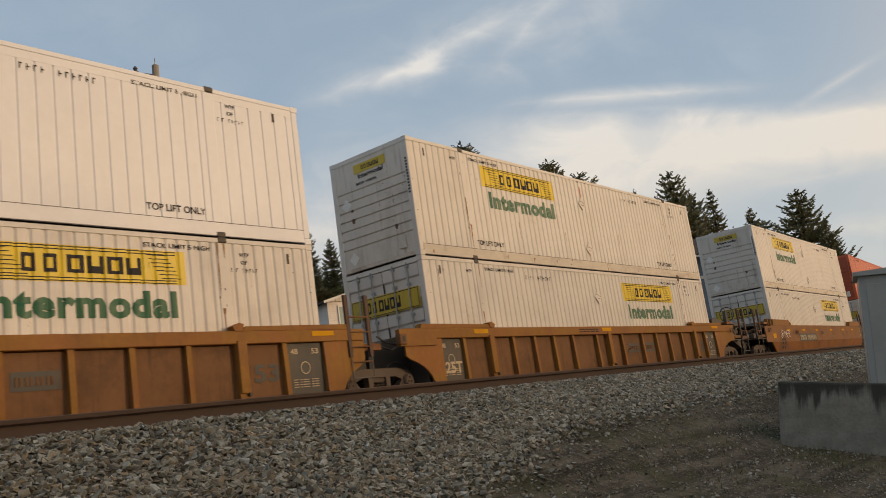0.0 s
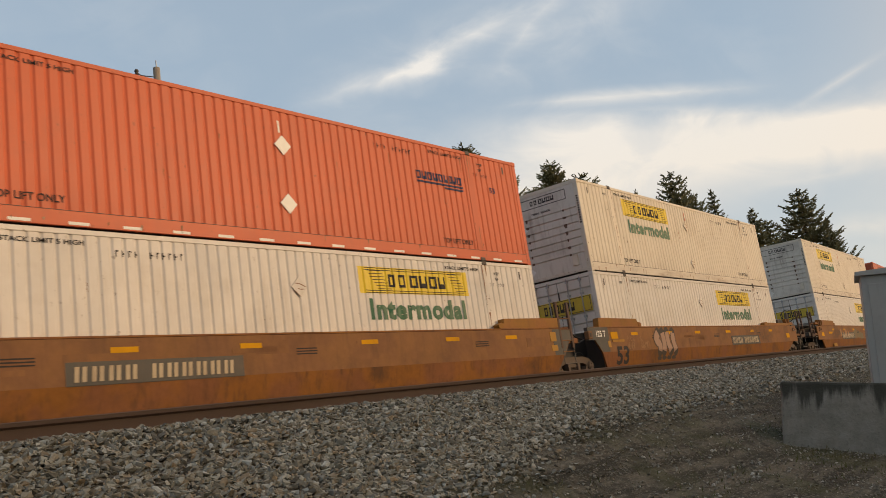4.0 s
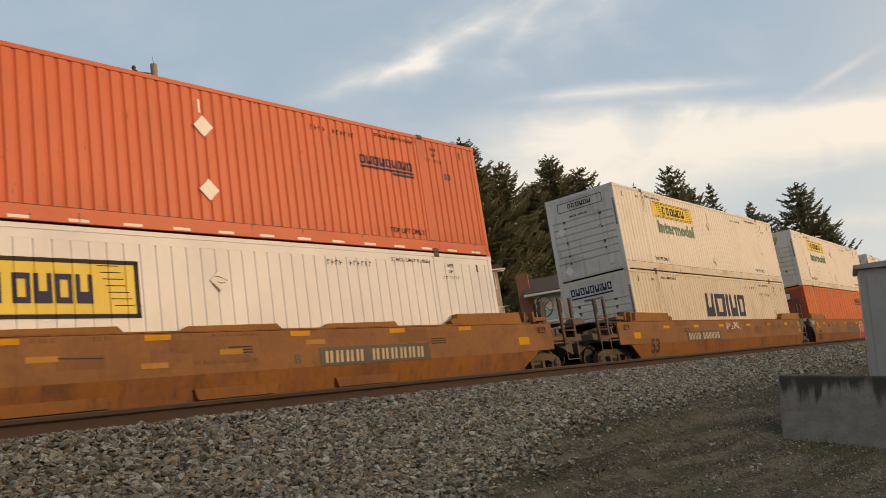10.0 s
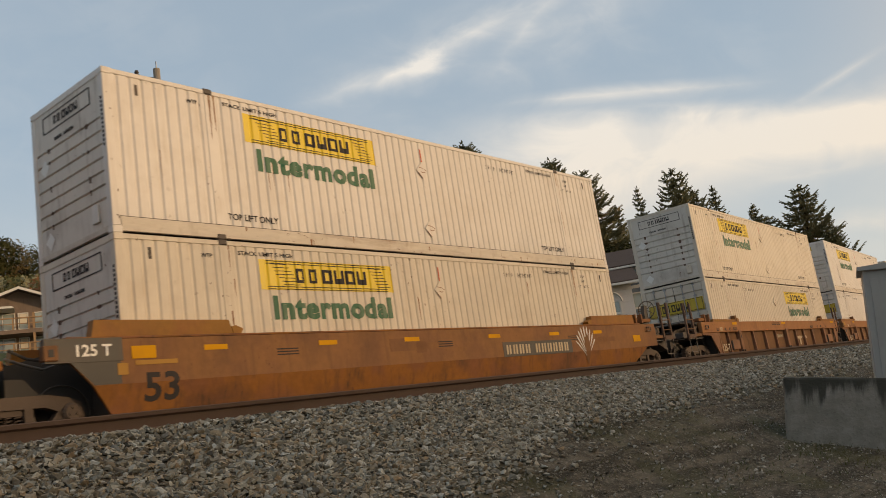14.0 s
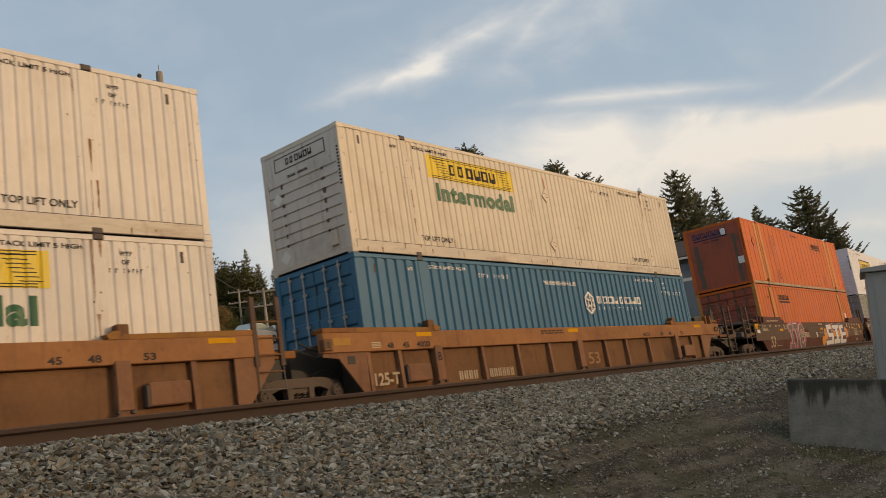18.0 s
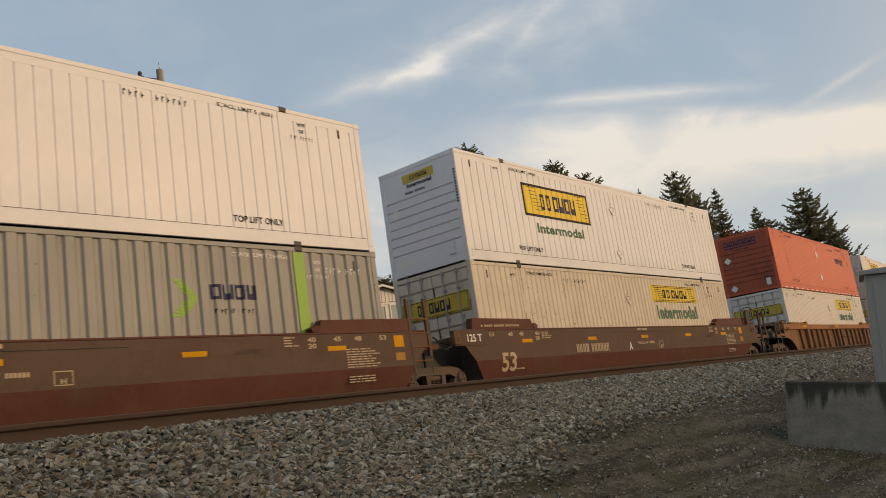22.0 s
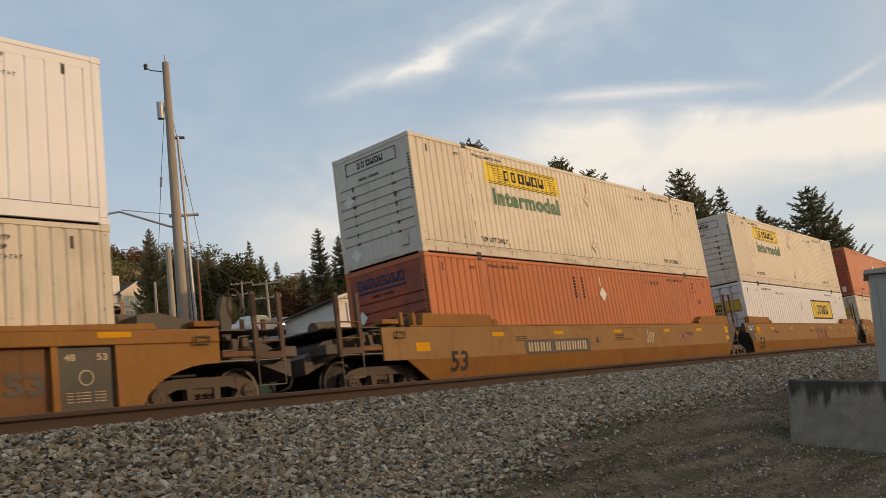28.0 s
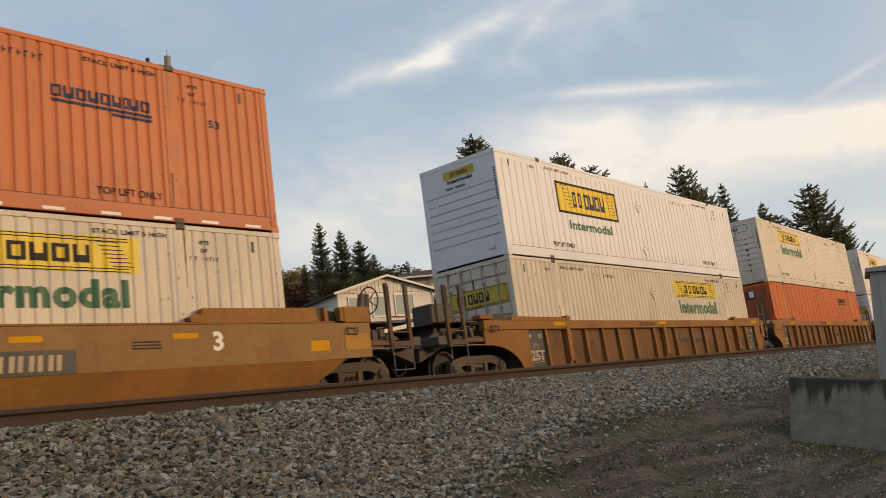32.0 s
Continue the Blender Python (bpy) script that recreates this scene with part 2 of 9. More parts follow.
# end signs: more dirt, and a darker base for their shaded side
YELLOW_END = material("grimy yellow decal", (0.54, 0.40, 0.04), 0.5, dirt=(0.22, 0.16, 0.06), dirt_amount=0.45, streaks=0.4)
INK = material("dark decal ink", (0.036, 0.032, 0.032), 0.7, spec=0.2)
NAVY = material("dark blue decal ink", (0.03, 0.036, 0.085), 0.6, spec=0.2)
GREEN = material("green decal ink", (0.02, 0.105, 0.05), 0.5)
PALE = material("white decal", (0.72, 0.71, 0.68), 0.5, dirt=(0.4, 0.36, 0.3), dirt_amount=0.15, streaks=0.1)
CARORANGE = material("weathered orange railcar paint", (0.255, 0.108, 0.028), 0.6, vary=0.42, grain=9.0, dirt=(0.105, 0.055, 0.032), dirt_amount=0.8, streaks=0.75, second=(0.205, 0.088, 0.04), second_at=(0.42, 0.62), own=0.08, specks=0.7, spec=0.12, bump=0.004, bump_scale=6.0)
CARYELLOW = material("newer yellow railcar paint", (0.265, 0.130, 0.030), 0.55, vary=0.38, grain=9.0, dirt=(0.18, 0.082, 0.034), dirt_amount=0.55, streaks=0.5, second=(0.25, 0.11, 0.035), second_at=(0.42, 0.62), own=0.05, specks=0.7, spec=0.12, bump=0.004, bump_scale=6.0)
BLEACHED = material("sun-bleached dusty orange railcar paint", (0.238, 0.120, 0.053), 0.7, vary=0.38, grain=9.0, dirt=(0.145, 0.078, 0.045), dirt_amount=0.7, streaks=0.55, second=(0.20, 0.10, 0.05), second_at=(0.42, 0.62), own=0.08, specks=0.7, spec=0.12, bump=0.004, bump_scale=6.0)
RUSTED = material("rust-brown railcar ribs", (0.238, 0.126, 0.074), 0.7, vary=0.38, grain=9.0, dirt=(0.14, 0.078, 0.05), dirt_amount=0.6, streaks=0.6, own=0.08, specks=0.7, spec=0.12, bump=0.004, bump_scale=6.0)
FLUSHED = material("sun-faded salmon orange railcar paint", (0.31, 0.15, 0.066), 0.7, vary=0.38, grain=9.0, dirt=(0.18, 0.09, 0.05), dirt_amount=0.6, streaks=0.5, specks=0.7, spec=0.12, bump=0.004, bump_scale=6.0)
TANNED = material("dusty tan yellow railcar paint", (0.262, 0.155, 0.066), 0.65, vary=0.3, grain=9.0, dirt=(0.2, 0.105, 0.05), dirt_amount=0.5, streaks=0.5, specks=0.6, spec=0.12, bump=0.004, bump_scale=6.0)
DUSTY = material("dusty faded maroon railcar paint", (0.112, 0.075, 0.058), 0.7, vary=0.38, grain=9.0, dirt=(0.095, 0.055, 0.042), dirt_amount=0.5, streaks=0.5, specks=0.7, spec=0.12, bump=0.004, bump_scale=6.0)
CARBROWN = material("maroon brown railcar paint", (0.105, 0.043, 0.032), 0.6, vary=0.38, grain=9.0, dirt=(0.115, 0.075, 0.055), dirt_amount=0.5, streaks=0.4, own=0.05, specks=0.7, spec=0.12, bump=0.004, bump_scale=6.0)
CARDULL = material("rusty brown railcar panel", (0.182, 0.096, 0.048), 0.7, vary=0.38, grain=9.0, dirt=(0.085, 0.05, 0.033), dirt_amount=0.7, streaks=0.6, own=0.1, specks=0.7, spec=0.12, bump=0.004, bump_scale=8.0)
CARGREY = material("dark grey railcar panel", (0.062, 0.058, 0.052), 0.6, dirt=(0.16, 0.09, 0.05), dirt_amount=0.3, streaks=0.3)
PATCH = material("orange reflector patch", (0.60, 0.30, 0.012), 0.75, spec=0.08, dirt=(0.36, 0.17, 0.03), dirt_amount=0.5, streaks=0.3)
OLDPATCH = material("faded reflector patch", (0.40, 0.225, 0.06), 0.75, spec=0.08, dirt=(0.26, 0.13, 0.045), dirt_amount=0.5, streaks=0.3)
STEEL = material("dark greasy steel", (0.078, 0.066, 0.057), 0.65, 0.1, dirt=(0.06, 0.038, 0.025), dirt_amount=0.4, own=0.1, bump=0.003, bump_scale=20.0)
BOGIE = material("rusty brown cast steel", (0.108, 0.080, 0.062), 0.75, dirt=(0.06, 0.046, 0.036), dirt_amount=0.5, bump=0.004, bump_scale=25.0)
FADED = material("faded cream car lettering", (0.46, 0.37, 0.25), 0.6, vary=0.25, dirt=(0.25, 0.15, 0.08), dirt_amount=0.4, streaks=0.3)
TREAD = material("worn wheel tread", (0.14, 0.12, 0.105), 0.4, 0.6)
RAIL = material("rust-brown rail web", (0.135, 0.082, 0.055), 0.75, dirt=(0.09, 0.055, 0.035), dirt_amount=0.5, bump=0.002, bump_scale=40.0, stretch=(0.3, 1, 1))
RAILTOP = material("bright rail head", (0.20, 0.15, 0.12), 0.4, 0.5)
TIE = material("weathered timber tie", (0.12, 0.095, 0.075), 0.85, grain=12.0, dirt=(0.06, 0.05, 0.04), dirt_amount=0.5, bump=0.01, bump_scale=30.0)
GALV = material("galvanised steel", (0.36, 0.37, 0.38), 0.5, 0.6)
DULL = material("dull grey steel", (0.15, 0.14, 0.13), 0.6, 0.3, dirt=(0.10, 0.06, 0.04), dirt_amount=0.5)
BLACK = material("black rubber and greasy steel", (0.05, 0.047, 0.044), 0.75)


# ---- mesh helpers ----
def mesh_of(bm, mat, smooth=False):
    me = bpy.data.meshes.new("mesh")
    bm.normal_update()
    bm.to_mesh(me)
    bm.free()
    for m in mat if isinstance(mat, (list, tuple)) else [mat]:
        me.materials.append(m)
    if smooth:
        me.shade_smooth()
    return me


def part(name, bm, mat, parent=None, label="", at=None, smooth=False):
    """One mesh object under a thing or a part; bm is a bmesh or a ready mesh."""
    me = bm if isinstance(bm, bpy.types.Mesh) else mesh_of(bm, mat, smooth)
    ob = new(name, me)
    if parent is not None:
        ob.parent = parent
    if at is not None:
        ob.matrix_basis = at
    if label:
        tagged(ob, label)
    if name in TINY:
        tagged(ob, kind="stuff")
    return ob


# marks too small to pick apart piece by piece
TINY = {"panel_seam", "paint_chip", "graffiti", "data_row", "logo_shape", "serial_mark", "carrier_name", "line_work", "notice", "end_name", "end_word", "corner_number", "second_row", "word", "size_mark", "capacity_mark", "letter_mark", "emblem", "rust_run", "grime_mark"}


def thing(name, label, category, group="", at=None, kind=""):
    ob = new(name)
    ob.empty_display_size = 0.3
    if at is not None:
        ob.matrix_basis = at
    return tagged(ob, label, category, group, kind)


def box(x0, x1, y0, y1, z0, z1, bm=None, bevel=0.0, mat=0):
    bm = bm or bmesh.new()
    v = [bm.verts.new(p) for p in ((x0, y0, z0), (x1, y0, z0), (x1, y1, z0), (x0, y1, z0), (x0, y0, z1), (x1, y0, z1), (x1, y1, z1), (x0, y1, z1))]
    fs = [bm.faces.new([v[i] for i in q]) for q in ((3, 2, 1, 0), (4, 5, 6, 7), (0, 1, 5, 4), (1, 2, 6, 5), (2, 3, 7, 6), (3, 0, 4, 7))]
    for f in fs:
        f.material_index = mat
    if bevel:
        es = {e for f in fs for e in f.edges}
        bmesh.ops.bevel(bm, geom=list(es), offset=bevel, segments=1, affect="EDGES", profile=0.5)
    return bm


def prism(points, a0, a1, axis="y", bm=None):
    """A flat outline pushed along an axis: points are (x, z) for y, (y, z) for x, (x, y) for z."""
    bm = bm or bmesh.new()

    def put(p, a):
        return (p[0], a, p[1]) if axis == "y" else (a, p[0], p[1]) if axis == "x" else (p[0], p[1], a)

    lo, hi = [bm.verts.new(put(p, a0)) for p in points], [bm.verts.new(put(p, a1)) for p in points]
    n = len(points)
    fs = [bm.faces.new(lo), bm.faces.new(hi[::-1])]
    for i in range(n):
        fs.append(bm.faces.new((lo[i], hi[i], hi[(i + 1) % n], lo[(i + 1) % n])))
    bmesh.ops.recalc_face_normals(bm, faces=fs)
    return bm


def rod(a, b, r0, r1=None, sides=8, bm=None, caps=True):
    """A round bar from a to b."""
    bm = bm or bmesh.new()
    a, b = Vector(a), Vector(b)
    d = (b - a).normalized()
    s = d.orthogonal().normalized()
    t = d.cross(s)
    r1 = r0 if r1 is None else r1
    rings = [[bm.verts.new(p + (s * math.cos(2 * math.pi * i / sides) + t * math.sin(2 * math.pi * i / sides)) * r) for i in range(sides)] for p, r in ((a, r0), (b, r1))]
    for i in range(sides):
        j = (i + 1) % sides
        bm.faces.new((rings[0][i], rings[0][j], rings[1][j], rings[1][i]))
    if caps:
        bm.faces.new(rings[0][::-1])
        bm.faces.new(rings[1])
    return bm


def bent(points, r, sides=6, bm=None):
    bm = bm or bmesh.new()
    for a, b in zip(points, points[1:]):
        rod(a, b, r, None, sides, bm)
    return bm


def lathe(profile, sides=28, axis="y", bm=None, mats=None):
    """A turned solid: profile is a list of (radius, along)."""
    bm = bm or bmesh.new()
    rings = []
    for r, a in profile:
        ring = []
        for i in range(sides):
            c, s = r * math.cos(2 * math.pi * i / sides), r * math.sin(2 * math.pi * i / sides)
            ring.append(bm.verts.new((c, a, s) if axis == "y" else (c, s, a)))
        rings.append(ring)
    for k in range(len(rings) - 1):
        for i in range(sides):
            j = (i + 1) % sides
            f = bm.faces.new((rings[k][i], rings[k][j], rings[k + 1][j], rings[k + 1][i]))
            f.material_index = mats[k] if mats else 0
    bmesh.ops.recalc_face_normals(bm, faces=bm.faces[:])
    return bm



def text_mesh(words, size, bold=0.0, spacing=1.0, width=None):
    """Flat lettering in the xy plane as a bmesh, its left foot at the origin."""
    cu = bpy.data.curves.new("letters", "FONT")
    cu.body, cu.size, cu.offset, cu.space_character, cu.resolution_u = words, size, bold, spacing, 3
    ob = bpy.data.objects.new("letters", cu)
    me = bpy.data.meshes.new_from_object(ob)
    bm = bmesh.new()
    bm.from_mesh(me)
    bpy.data.objects.remove(ob)
    bpy.data.curves.remove(cu)
    bpy.data.meshes.remove(me)
    xs = [v.co.x for v in bm.verts]
    x0, w = min(xs), max(xs) - min(xs)
    for v in bm.verts:
        v.co.x = (v.co.x - x0) * (width / w if width else 1.0)
    return bm


# ---- containers, 53 feet long; local x from the end that trails to the left, y from the side to the camera ----
LONG, WIDE, TALL = 16.154, 2.591, 2.896
POSTS = ((2.0, 2.24), (13.914, 14.154))


def rib_stops(pitch, a0, a1, flat, slope, deep):
    """Break points (x, y) of a pressed steel side between two posts: flats with narrow grooves."""
    n = max(1, round((a1 - a0) / pitch))
    p = (a1 - a0) / n
    out = [(a0, 0.012)]
    for i in range(n):
        c = a0 + (i + 0.5) * p
        out += [(c - flat / 2 - slope, 0.012), (c - flat / 2, 0.012 + deep), (c + flat / 2, 0.012 + deep), (c + flat / 2 + slope, 0.012)]
    return out + [(a1, 0.012)]


def stops_of(style):
    pitch, flat, slope, deep = style
    edges = [0.15] + [e for p in POSTS for e in p] + [LONG - 0.15]
    out = []
    for a0, a1 in zip(edges[::2], edges[1::2]):
        out += rib_stops(pitch, a0, a1, flat, slope, deep)
    return out


RIBBED, SMOOTH = (0.2235, 0.014, 0.036, 0.021), (0.61, 0.018, 0.012, 0.028)
DEEP = (0.29, 0.07, 0.04, 0.04)
BROAD_RIB = (0.41, 0.07, 0.07, 0.03)
FINE = (0.29, 0.018, 0.012, 0.014)


def side_y(stops, x):
    for (xa, ya), (xb, yb) in zip(stops, stops[1:]):
        if xa <= x <= xb:
            return ya + (yb - ya) * (x - xa) / max(xb - xa, 1e-6)
    return 0.0


def strip(stops, x0, x1, z0, z1, off, bm=None):
    """A sheet that follows the pressed side between x0 and x1."""
    bm = bm or bmesh.new()
    xs = [x0] + [x for x, _ in stops if x0 < x < x1] + [x1]
    row = None
    for x in xs:
        y = side_y(stops, x) - off
        pair = (bm.verts.new((x, y, z0)), bm.verts.new((x, y, z1)))
        if row:
            bm.faces.new((row[0], pair[0], pair[1], row[1]))
        row = pair
    return bm


def letters_on(stops, words, x0, z0, height, width, bold=0.0):
    """Lettering that lies on the pressed side."""
    bm = text_mesh(words, height / 0.7, bold, 1.0 + 4.0 * bold, width)
    for v in bm.verts:
        v.co = Vector((v.co.x + x0, 0.0, v.co.y + z0))
    for x, _ in stops:
        if x0 < x < x0 + width:
            bmesh.ops.bisect_plane(bm, geom=bm.verts[:] + bm.edges[:] + bm.faces[:], plane_co=(x, 0, 0), plane_no=(1, 0, 0))
    for v in bm.verts:
        v.co.y = side_y(stops, v.co.x) - 0.008
    return bm


# plain shapes that stand for the letters of a carrier's name: open and half-filled boxes, in a unit square
GLYPHS = (((0, 0.27, 0, 1), (0.73, 1, 0, 1), (0.27, 0.73, 0, 0.2), (0.27, 0.73, 0.8, 1)),
          ((0, 0.27, 0, 1), (0.73, 1, 0, 1), (0.27, 0.73, 0, 0.4)))


def bars_on(stops, x0, x1, z0, z1, widths, lean=0.0, off=0.009):
    """Plain shapes in the place of a name; thin upright bars where the writing is small."""
    bm = bmesh.new()
    total = sum(abs(w) for w in widths)
    x = x0
    for k, w in enumerate(widths):
        s = abs(w) / total * (x1 - x0)
        if w > 0:
            if z1 - z0 > 0.16:
                for a, b, c, d in GLYPHS[k % 2]:
                    strip(stops, x + s * 0.84 * a, x + s * 0.84 * b, z0 + (z1 - z0) * c, z0 + (z1 - z0) * d, off, bm)
            else:
                strip(stops, x + s * 0.1, x + s * 0.24, z0, z1, off, bm)
                strip(stops, x + s * 0.24, x + s * 0.55, z0 + (z1 - z0) * (0.4 if k % 2 else 0.78), z0 + (z1 - z0) * (0.62 if k % 2 else 1.0), off, bm)
        x += s
    if lean:
        for v in bm.verts:
            v.co.x += (v.co.z - z0) * lean
    return bm


def slabs_on(stops, slabs, lean, off=0.009):
    """Large leaning plain shapes, cut along the pressings so that they lie on them; slabs are (x0, x1, z0, z1)."""
    bm = bmesh.new()
    zb = min(q[2] for q in slabs)
    for x0, x1, z0, z1 in slabs:
        bm.faces.new([bm.verts.new((x + (z - zb) * lean, 0, z)) for x, z in ((x0, z0), (x1, z0), (x1, z1), (x0, z1))])
    lo, hi = min(v.co.x for v in bm.verts), max(v.co.x for v in bm.verts)
    for x, _ in stops:
        if lo < x < hi:
            bmesh.ops.bisect_plane(bm, geom=bm.verts[:] + bm.edges[:] + bm.faces[:], plane_co=(x, 0, 0), plane_no=(1, 0, 0))
    for v in bm.verts:
        v.co.y = side_y(stops, v.co.x) - off
    return bm


SIDE = -0.20


def ribbon(points, width, off, y=SIDE, bm=None):
    """A smooth painted stroke through points (x, z) on the side."""
    bm = bm or bmesh.new()
    pts = [Vector((p[0], 0, p[1])) for p in points]
    fine = []
    for k in range(len(pts) - 1):
        p0, p1, p2, p3 = pts[max(k - 1, 0)], pts[k], pts[k + 1], pts[min(k + 2, len(pts) - 1)]
        for j in range(6):
            f = j / 6
            fine.append(0.5 * (2 * p1 + (p2 - p0) * f + (2 * p0 - 5 * p1 + 4 * p2 - p3) * f * f + (3 * p1 - p0 - 3 * p2 + p3) * f ** 3))
    fine.append(pts[-1])
    prev = None
    for k, p in enumerate(fine):
        d = (fine[min(k + 1, len(fine) - 1)] - fine[max(k - 1, 0)]).normalized()
        s = Vector((-d.z, 0, d.x)) * width / 2
        pair = [bm.verts.new((q.x, y - off - 0.0002 * (k % 9), q.z)) for q in (p - s, p + s)]
        if prev:
            bm.faces.new((prev[0], pair[0], pair[1], prev[1]))
        prev = pair
    return bm


def diamond(stops, x, z, r):
    bm = bmesh.new()
    n = 6
    for i in range(n):
        a, b = -r + 2 * r * i / n, -r + 2 * r * (i + 1) / n
        ya, yb = 0.004, 0.004
        pts = [(x + a, ya, z - (r - abs(a))), (x + b, yb, z - (r - abs(b))), (x + b, yb, z + (r - abs(b))), (x + a, ya, z + (r - abs(a)))]
        vs = [bm.verts.new(p) for p in pts]
        bm.faces.new(vs)
    bmesh.ops.remove_doubles(bm, verts=bm.verts[:], dist=1e-5)
    rim = bmesh.ops.extrude_face_region(bm, geom=bm.faces[:])
    for v in rim["geom"]:
        if isinstance(v, bmesh.types.BMVert):
            v.co.y -= 0.016
    bmesh.ops.recalc_face_normals(bm, faces=bm.faces[:])
    return bm


def end_letters(words, y0, z0, height, width, bold=0.0, x=-0.004):
    """Lettering on the end that faces left; it starts at the far side."""
    bm = text_mesh(words, height / 0.7, bold, 1.0, width)
    for v in bm.verts:
        v.co = Vector((x, y0 - v.co.x, v.co.y + z0))
    return bm


def end_bars(y0, y1, z0, z1, widths, x=-0.006):
    bm = bmesh.new()
    total = sum(abs(w) for w in widths)
    y = y0
    for k, w in enumerate(widths):
        s = abs(w) / total * (y1 - y0)
        if w > 0:
            for a, b, c, d in GLYPHS[k % 2]:
                ya, yb = y + s * 0.82 * a, y + s * 0.82 * b
                box(x, x + 0.004, min(ya, yb), max(ya, yb), z0 + (z1 - z0) * c, z0 + (z1 - z0) * d, bm)
        y += s
    return bm


WORNRAIL = material("chipped rust-streaked pale rail", (0.57, 0.515, 0.44), 0.6, vary=0.25, grain=7.0, dirt=(0.21, 0.12, 0.065), dirt_amount=0.55, streaks=0.35, specks=1.0, stretch=(0.5, 1, 2.5))
SMUDGE = material("brown rust smudge", (0.13, 0.085, 0.06), 0.8)
NAME_A = (3, -1, 3, -1.4, 4, 4, 4, 4)
NAME_B = (4, 4, 4, 4, 4, 4, 2, 4, 4)


def yellow_sign(ob, stops, x0, x1, z0, z1, framed):
    sign = part("sign_panel", strip(stops, x0, x1, z0, z1, 0.004), YELLOW, ob, "yellow carrier sign with dark lines and blocks")
    w, h = x1 - x0, z1 - z0
    marks = bmesh.new()
    if framed:
        for a, b, c, d in ((x0, x1, z1 - 0.07, z1), (x0, x1, z0, z0 + 0.07), (x0, x0 + 0.08, z0, z1), (x1 - 0.08, x1, z0, z1)):
            strip(stops, a, b, c, d, 0.007, marks)
    else:
        for f in (0.03, 0.11, 0.88, 0.96):
            strip(stops, x0 + 0.05 * w, x1 - 0.05 * w, z0 + h * f - 0.008, z0 + h * f + 0.008, 0.007, marks)
    # the winged ends: fans of thin lines that step inward
    i0, i1 = (0.10, 0.78) if framed else (0.14, 0.82)
    for k in range(7):
        f = i0 + (i1 - i0) * k / 6
        e = 0.07 * w + 0.014 * w * k
        strip(stops, x0 + e, x0 + e + 0.115 * w, z1 - h * f - 0.007, z1 - h * f + 0.007, 0.008, marks)
        strip(stops, x1 - 0.20 * w + 0.012 * w * k, x1 - 0.20 * w + 0.012 * w * k + 0.10 * w, z1 - h * f - 0.007, z1 - h * f + 0.007, 0.008, marks)
    part("line_work", marks, INK, sign)
    part("carrier_name", bars_on(stops, x0 + 0.245 * w, x0 + 0.79 * w, z0 + h * 0.25, z0 + h * 0.74, NAME_A), NAVY if framed else INK, sign, "dark blocks of a carrier name")


